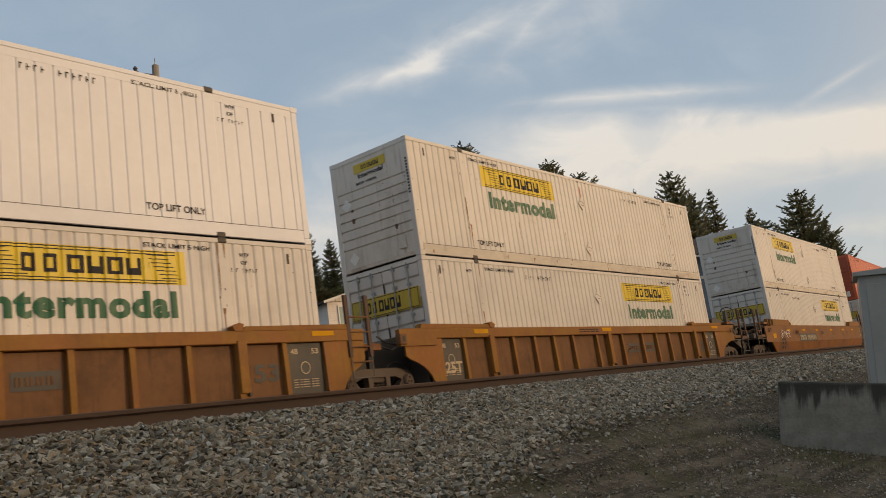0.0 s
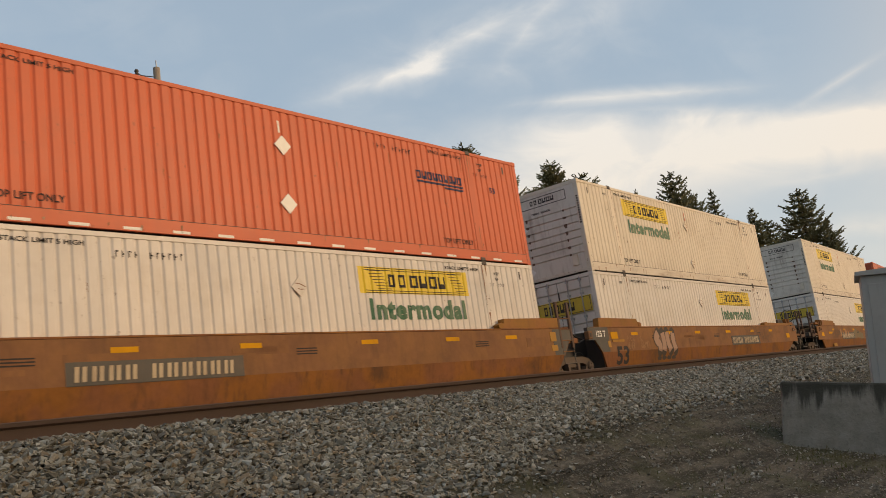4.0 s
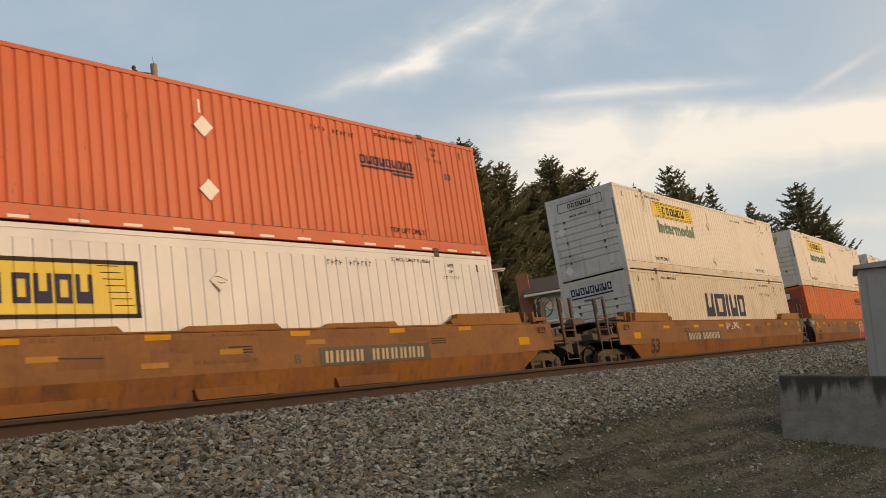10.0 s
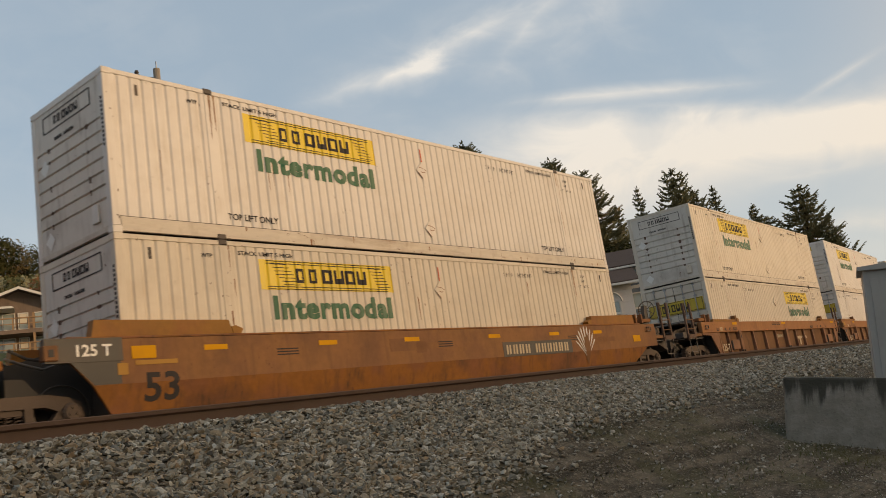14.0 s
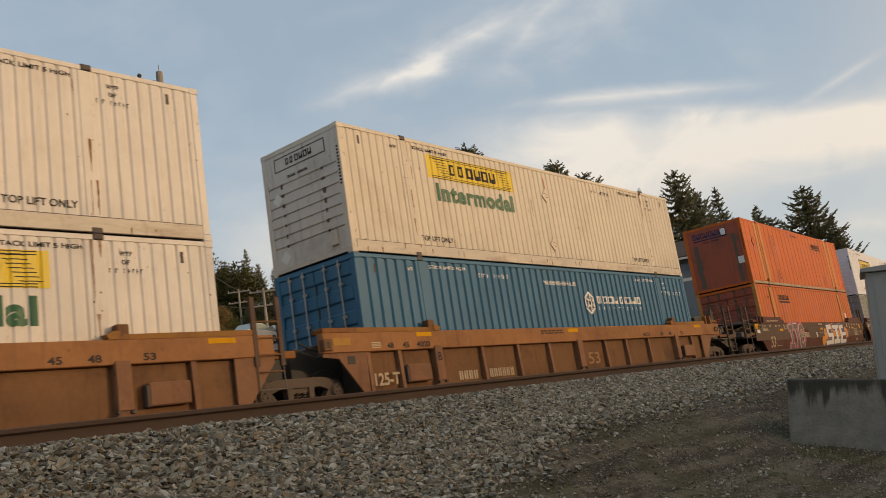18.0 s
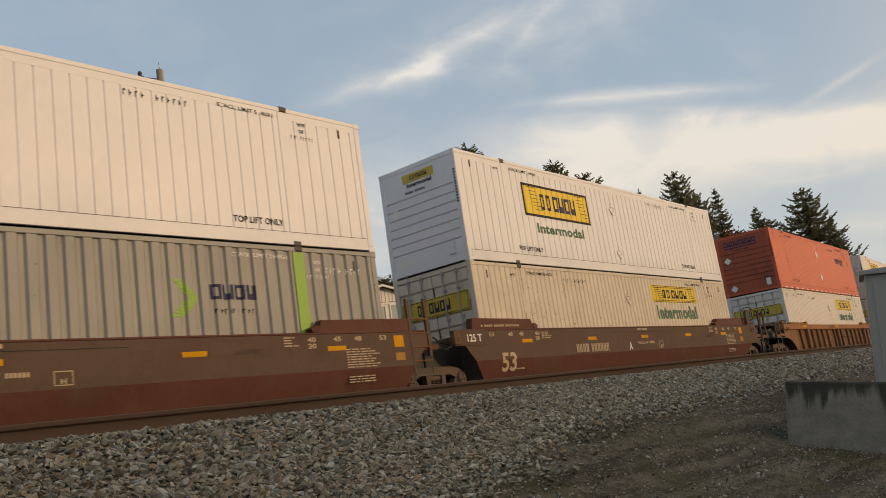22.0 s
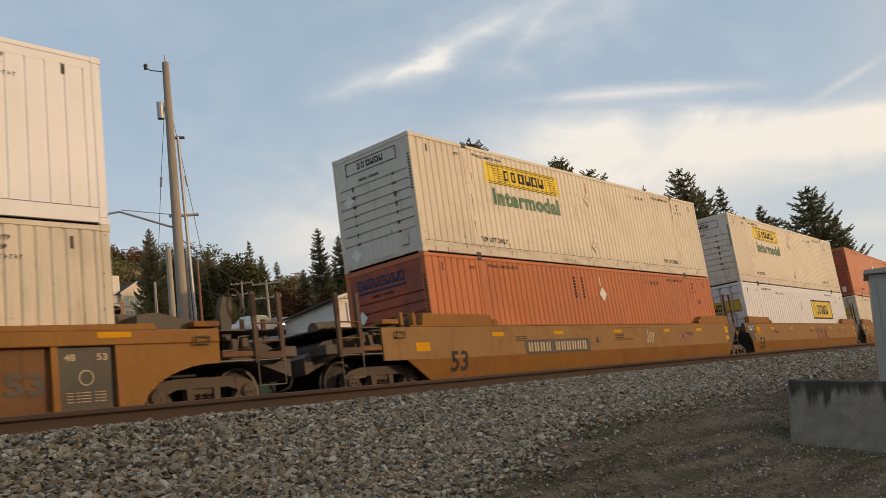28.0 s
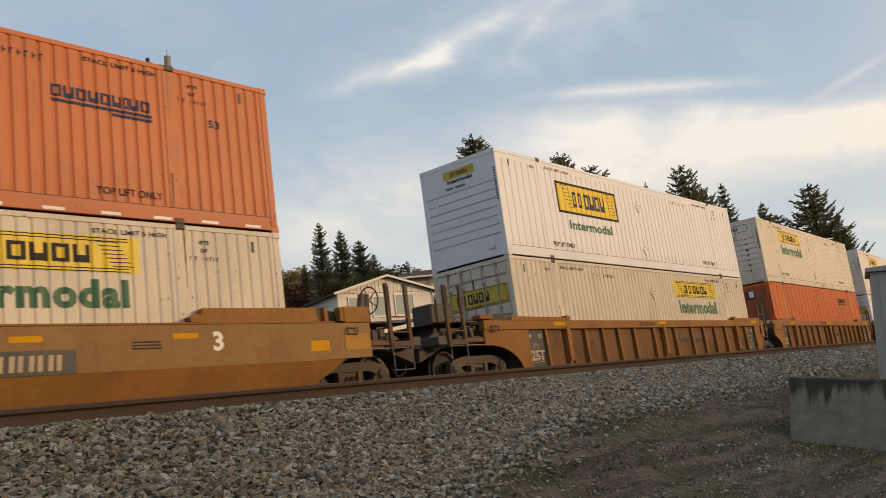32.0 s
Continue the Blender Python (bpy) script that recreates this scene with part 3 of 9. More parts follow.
def front_wall(ob, paint, mark):
    """The closed end: a plain head panel above pressed horizontal ribs."""
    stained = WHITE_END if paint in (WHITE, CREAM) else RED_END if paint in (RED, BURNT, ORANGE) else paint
    prof = [(0.012, 0.14)]
    plain = paint is ORANGE
    for k in range(0 if plain else 7):
        c = 0.62 + 0.235 * k
        prof += [(0.012, c - 0.03), (0.045, c - 0.015), (0.045, c + 0.008), (0.012, c + 0.02)]
    prof += [(0.012, TALL - 0.12), (0.06, TALL - 0.12), (0.06, 0.14)]
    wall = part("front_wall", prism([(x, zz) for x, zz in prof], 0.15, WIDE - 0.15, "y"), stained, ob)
    if mark == "yellow":
        s = part("end_sign", box(0.002, 0.010, 0.72, 1.78, 2.43, 2.66), YELLOW_END, wall, "small yellow sign on the end wall")
        part("end_name", end_bars(1.52, 0.92, 2.49, 2.60, NAME_A, -0.002), INK, s)
        part("end_word", end_letters("Intermodal", 1.66, 2.30, 0.11, 0.85, 0.006, 0.008), INK, wall)
    elif mark == "outline":
        fr = bmesh.new()
        for a, b, c, d in ((0.45, 2.15, 2.66, 2.68), (0.45, 2.15, 2.36, 2.38), (0.45, 0.47, 2.36, 2.68), (2.13, 2.15, 2.36, 2.68)):
            box(0.004, 0.010, a, b, c, d, fr)
        s = part("end_sign", fr, INK, wall, "outlined sign on the end wall")
        part("end_name", end_bars(1.75, 0.85, 2.45, 2.60, NAME_A, 0.004), INK, s)
    elif mark == "dark":
        part("end_name", end_bars(2.2, 0.65, 2.38, 2.62, NAME_B, 0.004), NAVY, wall, "dark blocks of a carrier name")
        part("end_bar", box(0.004, 0.010, 0.65, 2.2, 2.27, 2.32), NAVY, wall)
    part("serial_mark", end_bars(1.75, 1.05, 2.14, 2.20, (1, 1, 1, 1, -1, 1, 1, 1, 1, 1), 0.004), INK, wall)
    part("corner_number", bars_vertical(0.075, 1.5, 2.4), INK, ob)
    for y, zc, r in () if plain else ((2.15, 1.72, 0.17), (2.1, 0.36, 0.17)):
        bm = bmesh.new()
        vs = [bm.verts.new((0.001, y + dy, zc + dz)) for dy, dz in ((r, 0), (0, -r), (-r, 0), (0, r))]
        bm.faces.new(vs)
        part("placard", bm, PALE, wall)
    if plain:
        # upright soot stains at both edges of the plate and a pale patch near the corner
        for y, w, z0, z1 in ((2.12, 0.13, 0.2, 2.1), (0.42, 0.10, 0.2, 2.3)):
            bm = bmesh.new()
            r = random.Random(int(y * 100))
            left, right_ = [], []
            for k in range(9):
                z = z0 + (z1 - z0) * k / 8
                left.append((0.008, y - w * r.uniform(0.6, 1.2), z))
                right_.append((0.008, y + w * r.uniform(0.6, 1.2), z))
            bm.faces.new([bm.verts.new(p) for p in left + right_[::-1]])
            part("soot_stain", bm, SMUDGE, wall, "dark upright soot stain")
        part("data_plate", box(0.002, 0.010, 0.17, 0.42, 0.95, 1.25), PALE, wall)
    if paint in (CREAM, WHITE) and mark != "":
        r = random.Random(len(mark))
        grime = bmesh.new()
        for k in range(7):
            zc = 0.60 + 0.235 * k
            for y in (0.62, 1.98):
                w, d = r.uniform(0.03, 0.08), r.uniform(0.04, 0.11)
                if paint is CREAM or r.random() < 0.45:
                    grime.faces.new([grime.verts.new((0.006 if abs(dz) < 0.03 else 0.010, y + dy, zc + 0.03 + dz)) for dy, dz in ((w, 0.01), (w * 0.7, -d), (-w * 0.6, -d * 1.1), (-w, 0.0), (-w * 0.3, 0.02))])
        if grime.faces:
            part("grime_mark", grime, SMUDGE, wall)
        else:
            grime.free()
    part("document_box", box(-0.03, 0.012, *((0.72, 0.92, 2.32, 2.60) if plain else (0.38, 0.58, 0.26, 0.58)), bevel=0.01), PALE if mark == "dark" else paint, wall)
    return wall


def bars_vertical(y, z0, z1):
    bm = bmesh.new()
    z = z0
    while z < z1:
        box(-0.003, 0.001, y - 0.03, y + 0.03, z, z + 0.045, bm)
        z += 0.075
    return bm


def door_end(ob, paint, sign):
    """The end with two leaves, four lock rods and a sign across both."""
    for a, b in ((0.16, WIDE / 2 - 0.012), (WIDE / 2 + 0.012, WIDE - 0.16)):
        bm = bmesh.new()
        prof = [(0.012, 0.16)]
        for zc in (0.62, 1.15, 1.68, 2.2):
            prof += [(0.012, zc), (0.05, zc + 0.04), (0.05, zc + 0.24), (0.012, zc + 0.28)]
        prof += [(0.012, TALL - 0.14), (0.07, TALL - 0.14), (0.07, 0.16)]
        door = part("door_leaf", prism(prof, a, b, "y", bm), RED_END if paint is ORANGE else paint, ob)
        for f in (0.28, 0.68):
            y = a + (b - a) * f
            rodm = rod((-0.03, y, 0.12), (-0.03, y, TALL - 0.08), 0.02, None, 6)
            for zc in (0.2, 0.9, 1.6, 2.3, 2.72):
                box(-0.035, 0.02, y - 0.05, y + 0.05, zc - 0.03, zc + 0.03, rodm)
            part("lock_rod", rodm, BOGIE if paint is ORANGE else GALV, door, "upright lock rod")
        part("handle", box(-0.06, -0.03, a + 0.25, b - 0.35, 0.95, 0.99), GALV, door)
    part("gap_seal", box(0.03, 0.06, WIDE / 2 - 0.02, WIDE / 2 + 0.02, 0.16, TALL - 0.14), BLACK, ob)
    if sign:
        s = part("end_sign", box(-0.008, 0.012, 0.2, WIDE - 0.2, 1.74, 2.22), YELLOW_END, ob, "yellow sign across both door leaves")
        part("end_name", end_bars(1.86, 0.76, 1.84, 2.11, NAME_A, -0.014), INK, s)
        ln = bmesh.new()
        for a, b, c, d in ((0.23, WIDE - 0.23, 2.185, 2.20), (0.23, WIDE - 0.23, 1.76, 1.775), (0.23, 0.245, 1.76, 2.20), (WIDE - 0.245, WIDE - 0.23, 1.76, 2.20)):
            box(-0.012, -0.008, a, b, c, d, ln)
        part("line_work", ln, INK, s)


def container(label, paint, style, group, front=True, mark="yellow", sign=None, extra=None, rail_paint=None, post_paint=None):
    """A container with its pressed sides, rails, posts, castings, ends and decals."""
    ob = thing("container", label, "container", group)
    stops = stops_of(style)
    post_paint, rail_paint = post_paint or paint, rail_paint or (WORNRAIL if paint in (CREAM, WHITE) else paint)
    edges = [0.15] + [e for p in POSTS for e in p] + [LONG - 0.15]
    for a0, a1 in zip(edges[::2], edges[1::2]):
        part("side_panel", strip(stops, a0, a1, 0.15 if style is SMOOTH else 0.285, TALL - (0.24 if style is FINE else 0.10), 0.0), paint, ob)
        if style is FINE:
            part("header_plate", box(a0, a1, 0.010, 0.05, TALL - 0.242, TALL - 0.10), paint, ob)
    bm = strip(stops, 0.15, LONG - 0.15, 0.15, TALL - 0.10, 0.0)
    for v in bm.verts:
        v.co.y = WIDE - v.co.y
    bmesh.ops.reverse_faces(bm, faces=bm.faces[:])
    part("side_panel", bm, paint, ob)
    part("roof", box(0.05, LONG - 0.05, 0.06, WIDE - 0.06, TALL - 0.06, TALL - 0.035), paint, ob)
    part("floor", box(0.30, LONG - 0.30, 0.30, WIDE - 0.30, 0.06, 0.14), STEEL, ob)
    for y in (0.0, WIDE - 0.06):
        part("top_rail", box(0.15, LONG - 0.15, y, y + 0.06, TALL - 0.10, TALL - 0.012, bevel=0.008), paint, ob)
        part("bottom_rail", box(0.15, LONG - 0.15, y, y + 0.06, 0.032, 0.145 if style is SMOOTH else 0.28, bevel=0.006), BARE if style is SMOOTH and y == 0 else rail_paint, ob)
        if style is not SMOOTH:
            part("rail_seam", box(0.15, LONG - 0.15, y + (0.002 if y == 0 else 0.02), y + (0.04 if y == 0 else 0.058), 0.279, 0.289), STEEL, ob)
        for a, b in POSTS:
            part("stacking_post", box(a, b, y, y + 0.06, 0.28, TALL - 0.10, bevel=0.012), post_paint, ob)
            c = (a + b) / 2 + (-0.03 if a < 8 else 0.03)
            for z in (-0.002, TALL - 0.10):
                part("lifting_casting", box(c - 0.10, c + 0.10, y - 0.012, y + 0.075, z, z + 0.115, bevel=0.02), STEEL, ob, "dark steel casting")
        for x in (0.0, LONG - 0.15):
            part("corner_post", box(x, x + 0.15, y - 0.0 if y == 0 else y - 0.09, y + 0.15 if y == 0 else y + 0.06, 0.115, TALL - 0.115, bevel=0.012), post_paint, ob)
            for z in (0.0, TALL - 0.118):
                part("corner_casting", box(x - 0.004, x + 0.17, y - 0.004 if y == 0 else y - 0.1, y + 0.16 if y == 0 else y + 0.064, z, z + 0.118, bevel=0.01), post_paint, ob)
    for x in (0.0, LONG - 0.06):
        part("end_rail", box(x, x + 0.06, 0.15, WIDE - 0.15, TALL - 0.12, TALL - 0.01), paint, ob)
        part("end_sill", box(x, x + 0.06, 0.15, WIDE - 0.15, 0.05, 0.14), rail_paint, ob)
    part("back_wall", box(LONG - 0.05, LONG - 0.02, 0.15, WIDE - 0.15, 0.14, TALL - 0.12), paint, ob)
    if front:
        front_wall(ob, paint, mark)
    else:
        door_end(ob, paint, mark == "yellow")
    if sign in ("yellow", "framed"):
        framed = sign == "framed"
        x0, x1 = (2.85, 6.42) if front else (9.62, 13.27)
        z0, z1 = (1.42, 2.36) if framed else (2.0, 2.58)
        yellow_sign(ob, stops, x0, x1, z0, z1, framed)
        if framed:
            if front:
                part("word", letters_on(stops, "Intermodal", 3.35, 0.97, 0.26, 2.52, 0.012), GREEN, ob)
        else:
            part("word", letters_on(stops, "Intermodal", x0 + 0.24, 1.46, 0.41, 3.2, 0.027), GREEN, ob, "large green lettering")
        for x in (7.98,):
            for z in (2.08, 0.65):
                edge = part("placard_frame", diamond(stops, x, z, 0.200), paint, ob, "folded diamond placard holder")
                # dark lines drawn for two slots and the shaded lower-left edge
                folds = bmesh.new()
                for pts in ([(-0.11, 0.07), (0.02, 0.055), (0.15, 0.0)], [(-0.05, -0.03), (0.02, -0.05), (0.1, -0.04)], [(-0.15, -0.06), (-0.08, -0.125), (0.0, -0.195)]):
                    ribbon([(x + p, z + q) for p, q in pts], 0.016, 0.003, -0.012, folds)
                part("fold_line", folds, SEAM, edge)
        part("red_strip", strip(stops, 8.0, 8.04, 2.3, 2.62, 0.006), RED, ob) if front and not framed else None
    ink = PALE if paint in (BLUE, GREY) else INK
    if style not in (SMOOTH, BROAD_RIB):
        for x in (2.28, 12.62):
            part("notice", letters_on(stops, "TOP LIFT ONLY", x, 0.40, 0.12, 1.16, 0.003), ink, ob)
        for x in (2.4, 12.5):
            part("notice", letters_on(stops, "STACK LIMIT 5 HIGH", x, TALL - 0.26, 0.075, 1.3, 0.002), ink, ob)
        for x in (1.62, 14.4):
            part("notice", letters_on(stops, "WTP", x, TALL - 0.34, 0.075, 0.22, 0.002), ink, ob)
            if x < 10:
                continue
            part("notice", letters_on(stops, "OF", x + 0.03, TALL - 0.48, 0.075, 0.14, 0.002), ink, ob)
            part("notice", bars_on(stops, x - 0.2, x + 0.42, TALL - 0.63, TALL - 0.555, (1, -0.4, 1.4, -0.6, 1, 1, 1, 1, 1)), ink, ob)
        x = 10.6 if front else 4.2
        part("serial_mark", bars_on(stops, x, x + 1.3, TALL - 0.42, TALL - 0.31, (1, 1, 1, 1, -1.5, 1, 1, 1, 1, 1, 1)), ink, ob)
        for x in (0.62, LONG - 0.62):
            part("slot_mark", strip(stops, x - 0.03, x + 0.03, TALL - 0.42, TALL - 0.22, 0.006), STEEL, ob)
    if paint not in (NEWWHITE,):
        part("paint_chip", chips(stops, label, 34 if paint is WHITE else 60), SMUDGE, ob)
    if paint not in (NEWWHITE, BLUE, GREY):
        rust_runs(ob, stops, label, 5 if paint is not CREAM else 8)
    if extra:
        extra(ob, stops)
    return ob


RUSTRUN = material("rust run", (0.22, 0.10, 0.045), 0.8, vary=0.4, grain=14.0, dirt=(0.40, 0.30, 0.20), dirt_amount=0.8, streaks=0.8)


def rust_runs(ob, stops, seed, count):
    """Thin ragged runs of rust below chips in the paint."""
    r = random.Random(seed)
    bm = bmesh.new()
    for _ in range(count):
        x, z, ln = r.uniform(0.4, LONG - 0.4), r.uniform(0.9, TALL - 0.2), r.uniform(0.1, 0.55)
        w = r.uniform(0.006, 0.018)
        row = None
        for k in range(6):
            f = k / 5
            wk = w * (1 - 0.75 * f) * r.uniform(0.7, 1.3)
            pair = [bm.verts.new((x + s * wk + 0.004 * math.sin(9 * f), side_y(stops, x) - 0.004, z - ln * f)) for s in (-1, 1)]
            if row:
                bm.faces.new((row[0], row[1], pair[1], pair[0]))
            row = pair
    # rust that has bled down the posts from the castings
    for a, b in POSTS:
        for _ in range(3):
            x, z, ln, w = r.uniform(a + 0.03, b - 0.03), r.choice((TALL - 0.1, TALL - 0.1, 0.9, 1.6)), r.uniform(0.25, 1.1), r.uniform(0.008, 0.03)
            n = 7
            row = None
            for k in range(n):
                f = k / (n - 1)
                wk = w * (1 - 0.8 * f) * r.uniform(0.6, 1.3)
                pair = [bm.verts.new((x + q * wk, -0.003, max(0.3, z - ln * f))) for q in (-1, 1)]
                if row:
                    bm.faces.new((row[0], row[1], pair[1], pair[0]))
                row = pair
    # short runs out of the lower rail
    for _ in range(count * 3):
        x, ln, w = r.uniform(0.2, LONG - 0.2), r.uniform(0.04, 0.16), r.uniform(0.008, 0.03)
        z = r.choice((0.27, 0.2, 0.14))
        bm.faces.new([bm.verts.new((x + a, -0.003, z + b)) for a, b in ((-w, 0), (-w * 0.5, -ln), (w * 0.4, -ln * 0.8), (w, 0.01))])
    part("rust_run", bm, RUSTRUN, ob)


def chips(stops, seed, count):
    """Small ragged patches of bare rust, thickest about the posts, corners and lower rail."""
    r = random.Random(seed)
    bm = bmesh.new()
    for _ in range(count):
        kind = r.random()
        if kind < 0.35:
            x, z = r.choice((2.1, 14.03)) + r.gauss(0, 0.12), r.uniform(0.2, TALL - 0.15)
        elif kind < 0.6:
            x, z = r.choice((0.1, LONG - 0.1)) + r.gauss(0, 0.05), r.choice((r.uniform(0.1, 0.6), r.uniform(0.1, TALL)))
        elif kind < 0.8:
            x, z = r.uniform(0.3, LONG - 0.3), r.choice((0.29, 0.12, TALL - 0.11)) + r.gauss(0, 0.015)
        else:
            x, z = r.uniform(0.5, LONG - 0.5), r.uniform(0.3, TALL - 0.2)
        x = min(max(x, 0.05), LONG - 0.05)
        on_rail = x < 0.16 or x > LONG - 0.16 or z < 0.285 or z > TALL - 0.1 or any(a < x < b for a, b in POSTS)
        y = -0.004 if on_rail else side_y(stops, x) - 0.005
        w, h = r.uniform(0.005, 0.018), r.uniform(0.006, 0.038)
        n = 6
        bm.faces.new([bm.verts.new((x + w * math.cos(t) * r.uniform(0.5, 1.2), y, z + h * math.sin(t) * r.uniform(0.5, 1.2))) for t in (2 * math.pi * k / n for k in range(n))])
    return bm


def burnt_marks(ob, stops):
    red_marks(ob, stops, NAVY, False)
    for x in (6.4, 6.82):
        rows = bmesh.new()
        for k in range(7):
            strip(stops, x, x + 0.09, 1.95 + 0.09 * k, 2.01 + 0.09 * k, 0.009, rows)
        part("serial_mark", rows, INK, ob, "upright row of dark characters")


def red_marks(ob, stops, dark=NAVY, named=True):
    if named:
        part("carrier_name", bars_on(stops, 11.95, 13.68, 1.93, 2.13, NAME_B), dark, ob, "dark blocks of a carrier name")
        part("name_bar", strip(stops, 11.95, 13.68, 1.84, 1.89, 0.009), dark, ob)
        part("small_bar", strip(stops, 12.95, 13.68, 1.76, 1.81, 0.009), dark, ob)
    for z in (2.08, 0.86):
        part("placard", diamond(stops, 7.95, z, 0.21), PALE, ob, "white diamond placard")
    part("white_strip", strip(stops, 7.88, 7.93, 2.34, 2.6, 0.006), PALE, ob)
    part("notice", letters_on(stops, "53", 14.8, 1.88, 0.14, 0.24, 0.004), dark, ob)
    for k in range(17):
        x = 0.7 + k * 0.92
        part("reflector", box(x, x + 0.34, -0.003, 0.004, 0.055, 0.105), PALE, ob)


def orange_marks(ob, stops):
    part("carrier_name", bars_on(stops, 10.8, 12.5, 2.26, 2.46, NAME_B), INK, ob, "dark blocks of a carrier name")
    part("name_bar", strip(stops, 10.8, 12.5, 2.17, 2.22, 0.006), INK, ob)
    plate_seams(ob)
    mark_orange(ob, stops)


def plate_seams(ob):
    seams = bmesh.new()
    edges = [0.15] + [e for p in POSTS for e in p] + [LONG - 0.15]
    for a0, a1 in zip(edges[::2], edges[1::2]):
        n = max(1, round((a1 - a0) / SMOOTH[0]))
        for k in range(n):
            x = a0 + (k + 0.5) * (a1 - a0) / n
            # dark strips: seams on the upper box, painted groove shade on the well ones
            box(x - 0.011, x + 0.011, 0.020, 0.035, 0.16, TALL - 0.11, seams)
    part("panel_seam", seams, SEAM, ob)


def mark_orange(ob, stops):
    for k, words in enumerate(("TOP", "LIFT", "ONLY")):
        for x, z in ((3.9, 0.64), (11.85, 0.64)):
            part("notice", letters_on(stops, words, x, z - 0.15 * k, 0.11, (0.3, 0.33, 0.41)[k], 0.003), INK, ob)
    part("notice", letters_on(stops, "STACK 5 HIGH ONLY", 7.1, 2.60, 0.09, 1.3, 0.002), INK, ob)
    part("hazard_sign", diamond(stops, 1.15, 1.9, 0.19), INK, ob)
    part("hazard_face", diamond(stops, 1.15, 1.9, 0.15), ORANGE, ob).location.y = -0.004
    for a, b in ((1.62, 1.95), (2.28, 2.62), (13.5, 13.88), (14.2, 14.55)):
        part("stiffener", box(a, b, -0.004, 0.03, 0.17, TALL - 0.1, bevel=0.01), TAN, ob, "worn tan stiffener beside the post")
    for x in (3.6, 4.15, 11.6):
        bm = bmesh.new()
        for k in range(6):
            strip(stops, x, x + 0.06, 2.3 - k * 0.11, 2.37 - k * 0.11, 0.006, bm)
        part("serial_mark", bm, INK, ob)


def orange_well_marks(ob, stops):
    plate_seams(ob)
    part("carrier_name", bars_on(stops, 11.5, 13.2, 2.20, 2.42, NAME_B), INK, ob, "dark shapes of a carrier name")
    part("name_bar", strip(stops, 11.5, 13.2, 2.08, 2.14, 0.006), INK, ob)
    part("hazard_sign", diamond(stops, 7.4, 2.0, 0.10), SEAM, ob)
    for a, b in ((1.66, 1.95), (14.2, 14.5)):
        part("stiffener", box(a, b, -0.004, 0.03, 0.17, TALL - 0.1, bevel=0.01), TAN, ob, "worn tan stiffener beside the post")


def orange_low_marks(ob, stops):
    part("carrier_name", bars_on(stops, 2.97, 4.62, 2.24, 2.46, NAME_B), INK, ob, "dark shapes of a carrier name")
    part("name_bar", strip(stops, 2.97, 4.62, 2.11, 2.18, 0.006), INK, ob)
    part("paper_sheet", box(14.49, 14.72, -0.006, 0.02, 1.34, 1.7), PALE, ob, "white paper sheet")
    for a, b in POSTS:
        part("stiffener", box(a - 0.14, a - 0.02, -0.004, 0.03, 0.17, TALL - 0.1, bevel=0.01), TAN, ob, "worn tan stiffener beside the post")
    part("notice", letters_on(stops, "WTP", 1.35, 2.28, 0.10, 0.28, 0.003), INK, ob)
    part("data_plate", box(15.2, 15.5, -0.004, 0.02, 0.45, 0.85), PALE, ob, "white data plate")


def wide_marks(ob, stops):
    slabs = []
    for k, (x0, x1) in enumerate(((5.98, 6.78), (6.92, 7.98), (8.12, 8.36), (8.54, 9.28), (9.44, 10.18))):
        if k == 2:
            slabs.append((x0, x1, 1.32, 2.2))
            continue
        for a, b, c, d in GLYPHS[(1, 0, 0, 1, 0)[k]]:
            slabs.append((x0 + (x1 - x0) * a, x0 + (x1 - x0) * b, 1.32 + 0.88 * c, 1.32 + 0.88 * d))
    part("carrier_name", slabs_on(stops, slabs, 0.14), NAVY, ob, "large leaning dark shapes of a carrier name")
    part("serial_mark", bars_on(stops, 12.4, 13.85, 2.2, 2.33, (1, 1, 1, 1, -1, 1, 1, 1, 1, 1, 1)), NAVY, ob)


def blue_marks(ob, stops):
    hexa = bmesh.new()
    cx, cz = 9.36, 1.89
    for r0, r1 in ((0.245, 0.315), (0.06, 0.13)):
        for k in range(6):
            a, b = radians(60 * k + 30), radians(60 * k + 90)
            pts = [(cx + r * math.cos(t) * 0.95, 0.003, cz + r * math.sin(t) * 1.1) for r, t in ((r0, a), (r1, a), (r1, b), (r0, b))]
            hexa.faces.new([hexa.verts.new(p) for p in pts])
    for k in range(6):
        a = radians(60 * k + 30)
        rod((cx + 0.1 * math.cos(a), 0.0, cz + 0.1 * math.sin(a)), (cx + 0.24 * math.cos(a), 0.0, cz + 0.26 * math.sin(a)), 0.04, None, 4, hexa)
    part("emblem", hexa, PALE, ob, "white six-sided emblem")
    part("carrier_name", bars_on(stops, 9.8, 12.7, 1.88, 2.1, (4, -.8, 4, -.8, 4, 5, 4, 2, 4, 5, 5)), PALE, ob, "white blocks of a carrier name")
    part("second_row", bars_on(stops, 9.8, 12.7, 1.68, 1.78, (4, -1, 4, -1, 4, -1, 4, -1, 4, -1, 2, -1, 4, -1, 3, -2, 3, -1, 4)), PALE, ob)
    part("serial_mark", bars_on(stops, 14.6, 15.7, 2.18, 2.32, (1, 1, 1, 1, -1, 1, 1, 1, 1, 1, 1)), PALE, ob)
    part("notice", letters_on(stops, "WARNING HIGH CUBE", 7.1, 2.38, 0.11, 1.7, 0.004), PALE, ob)


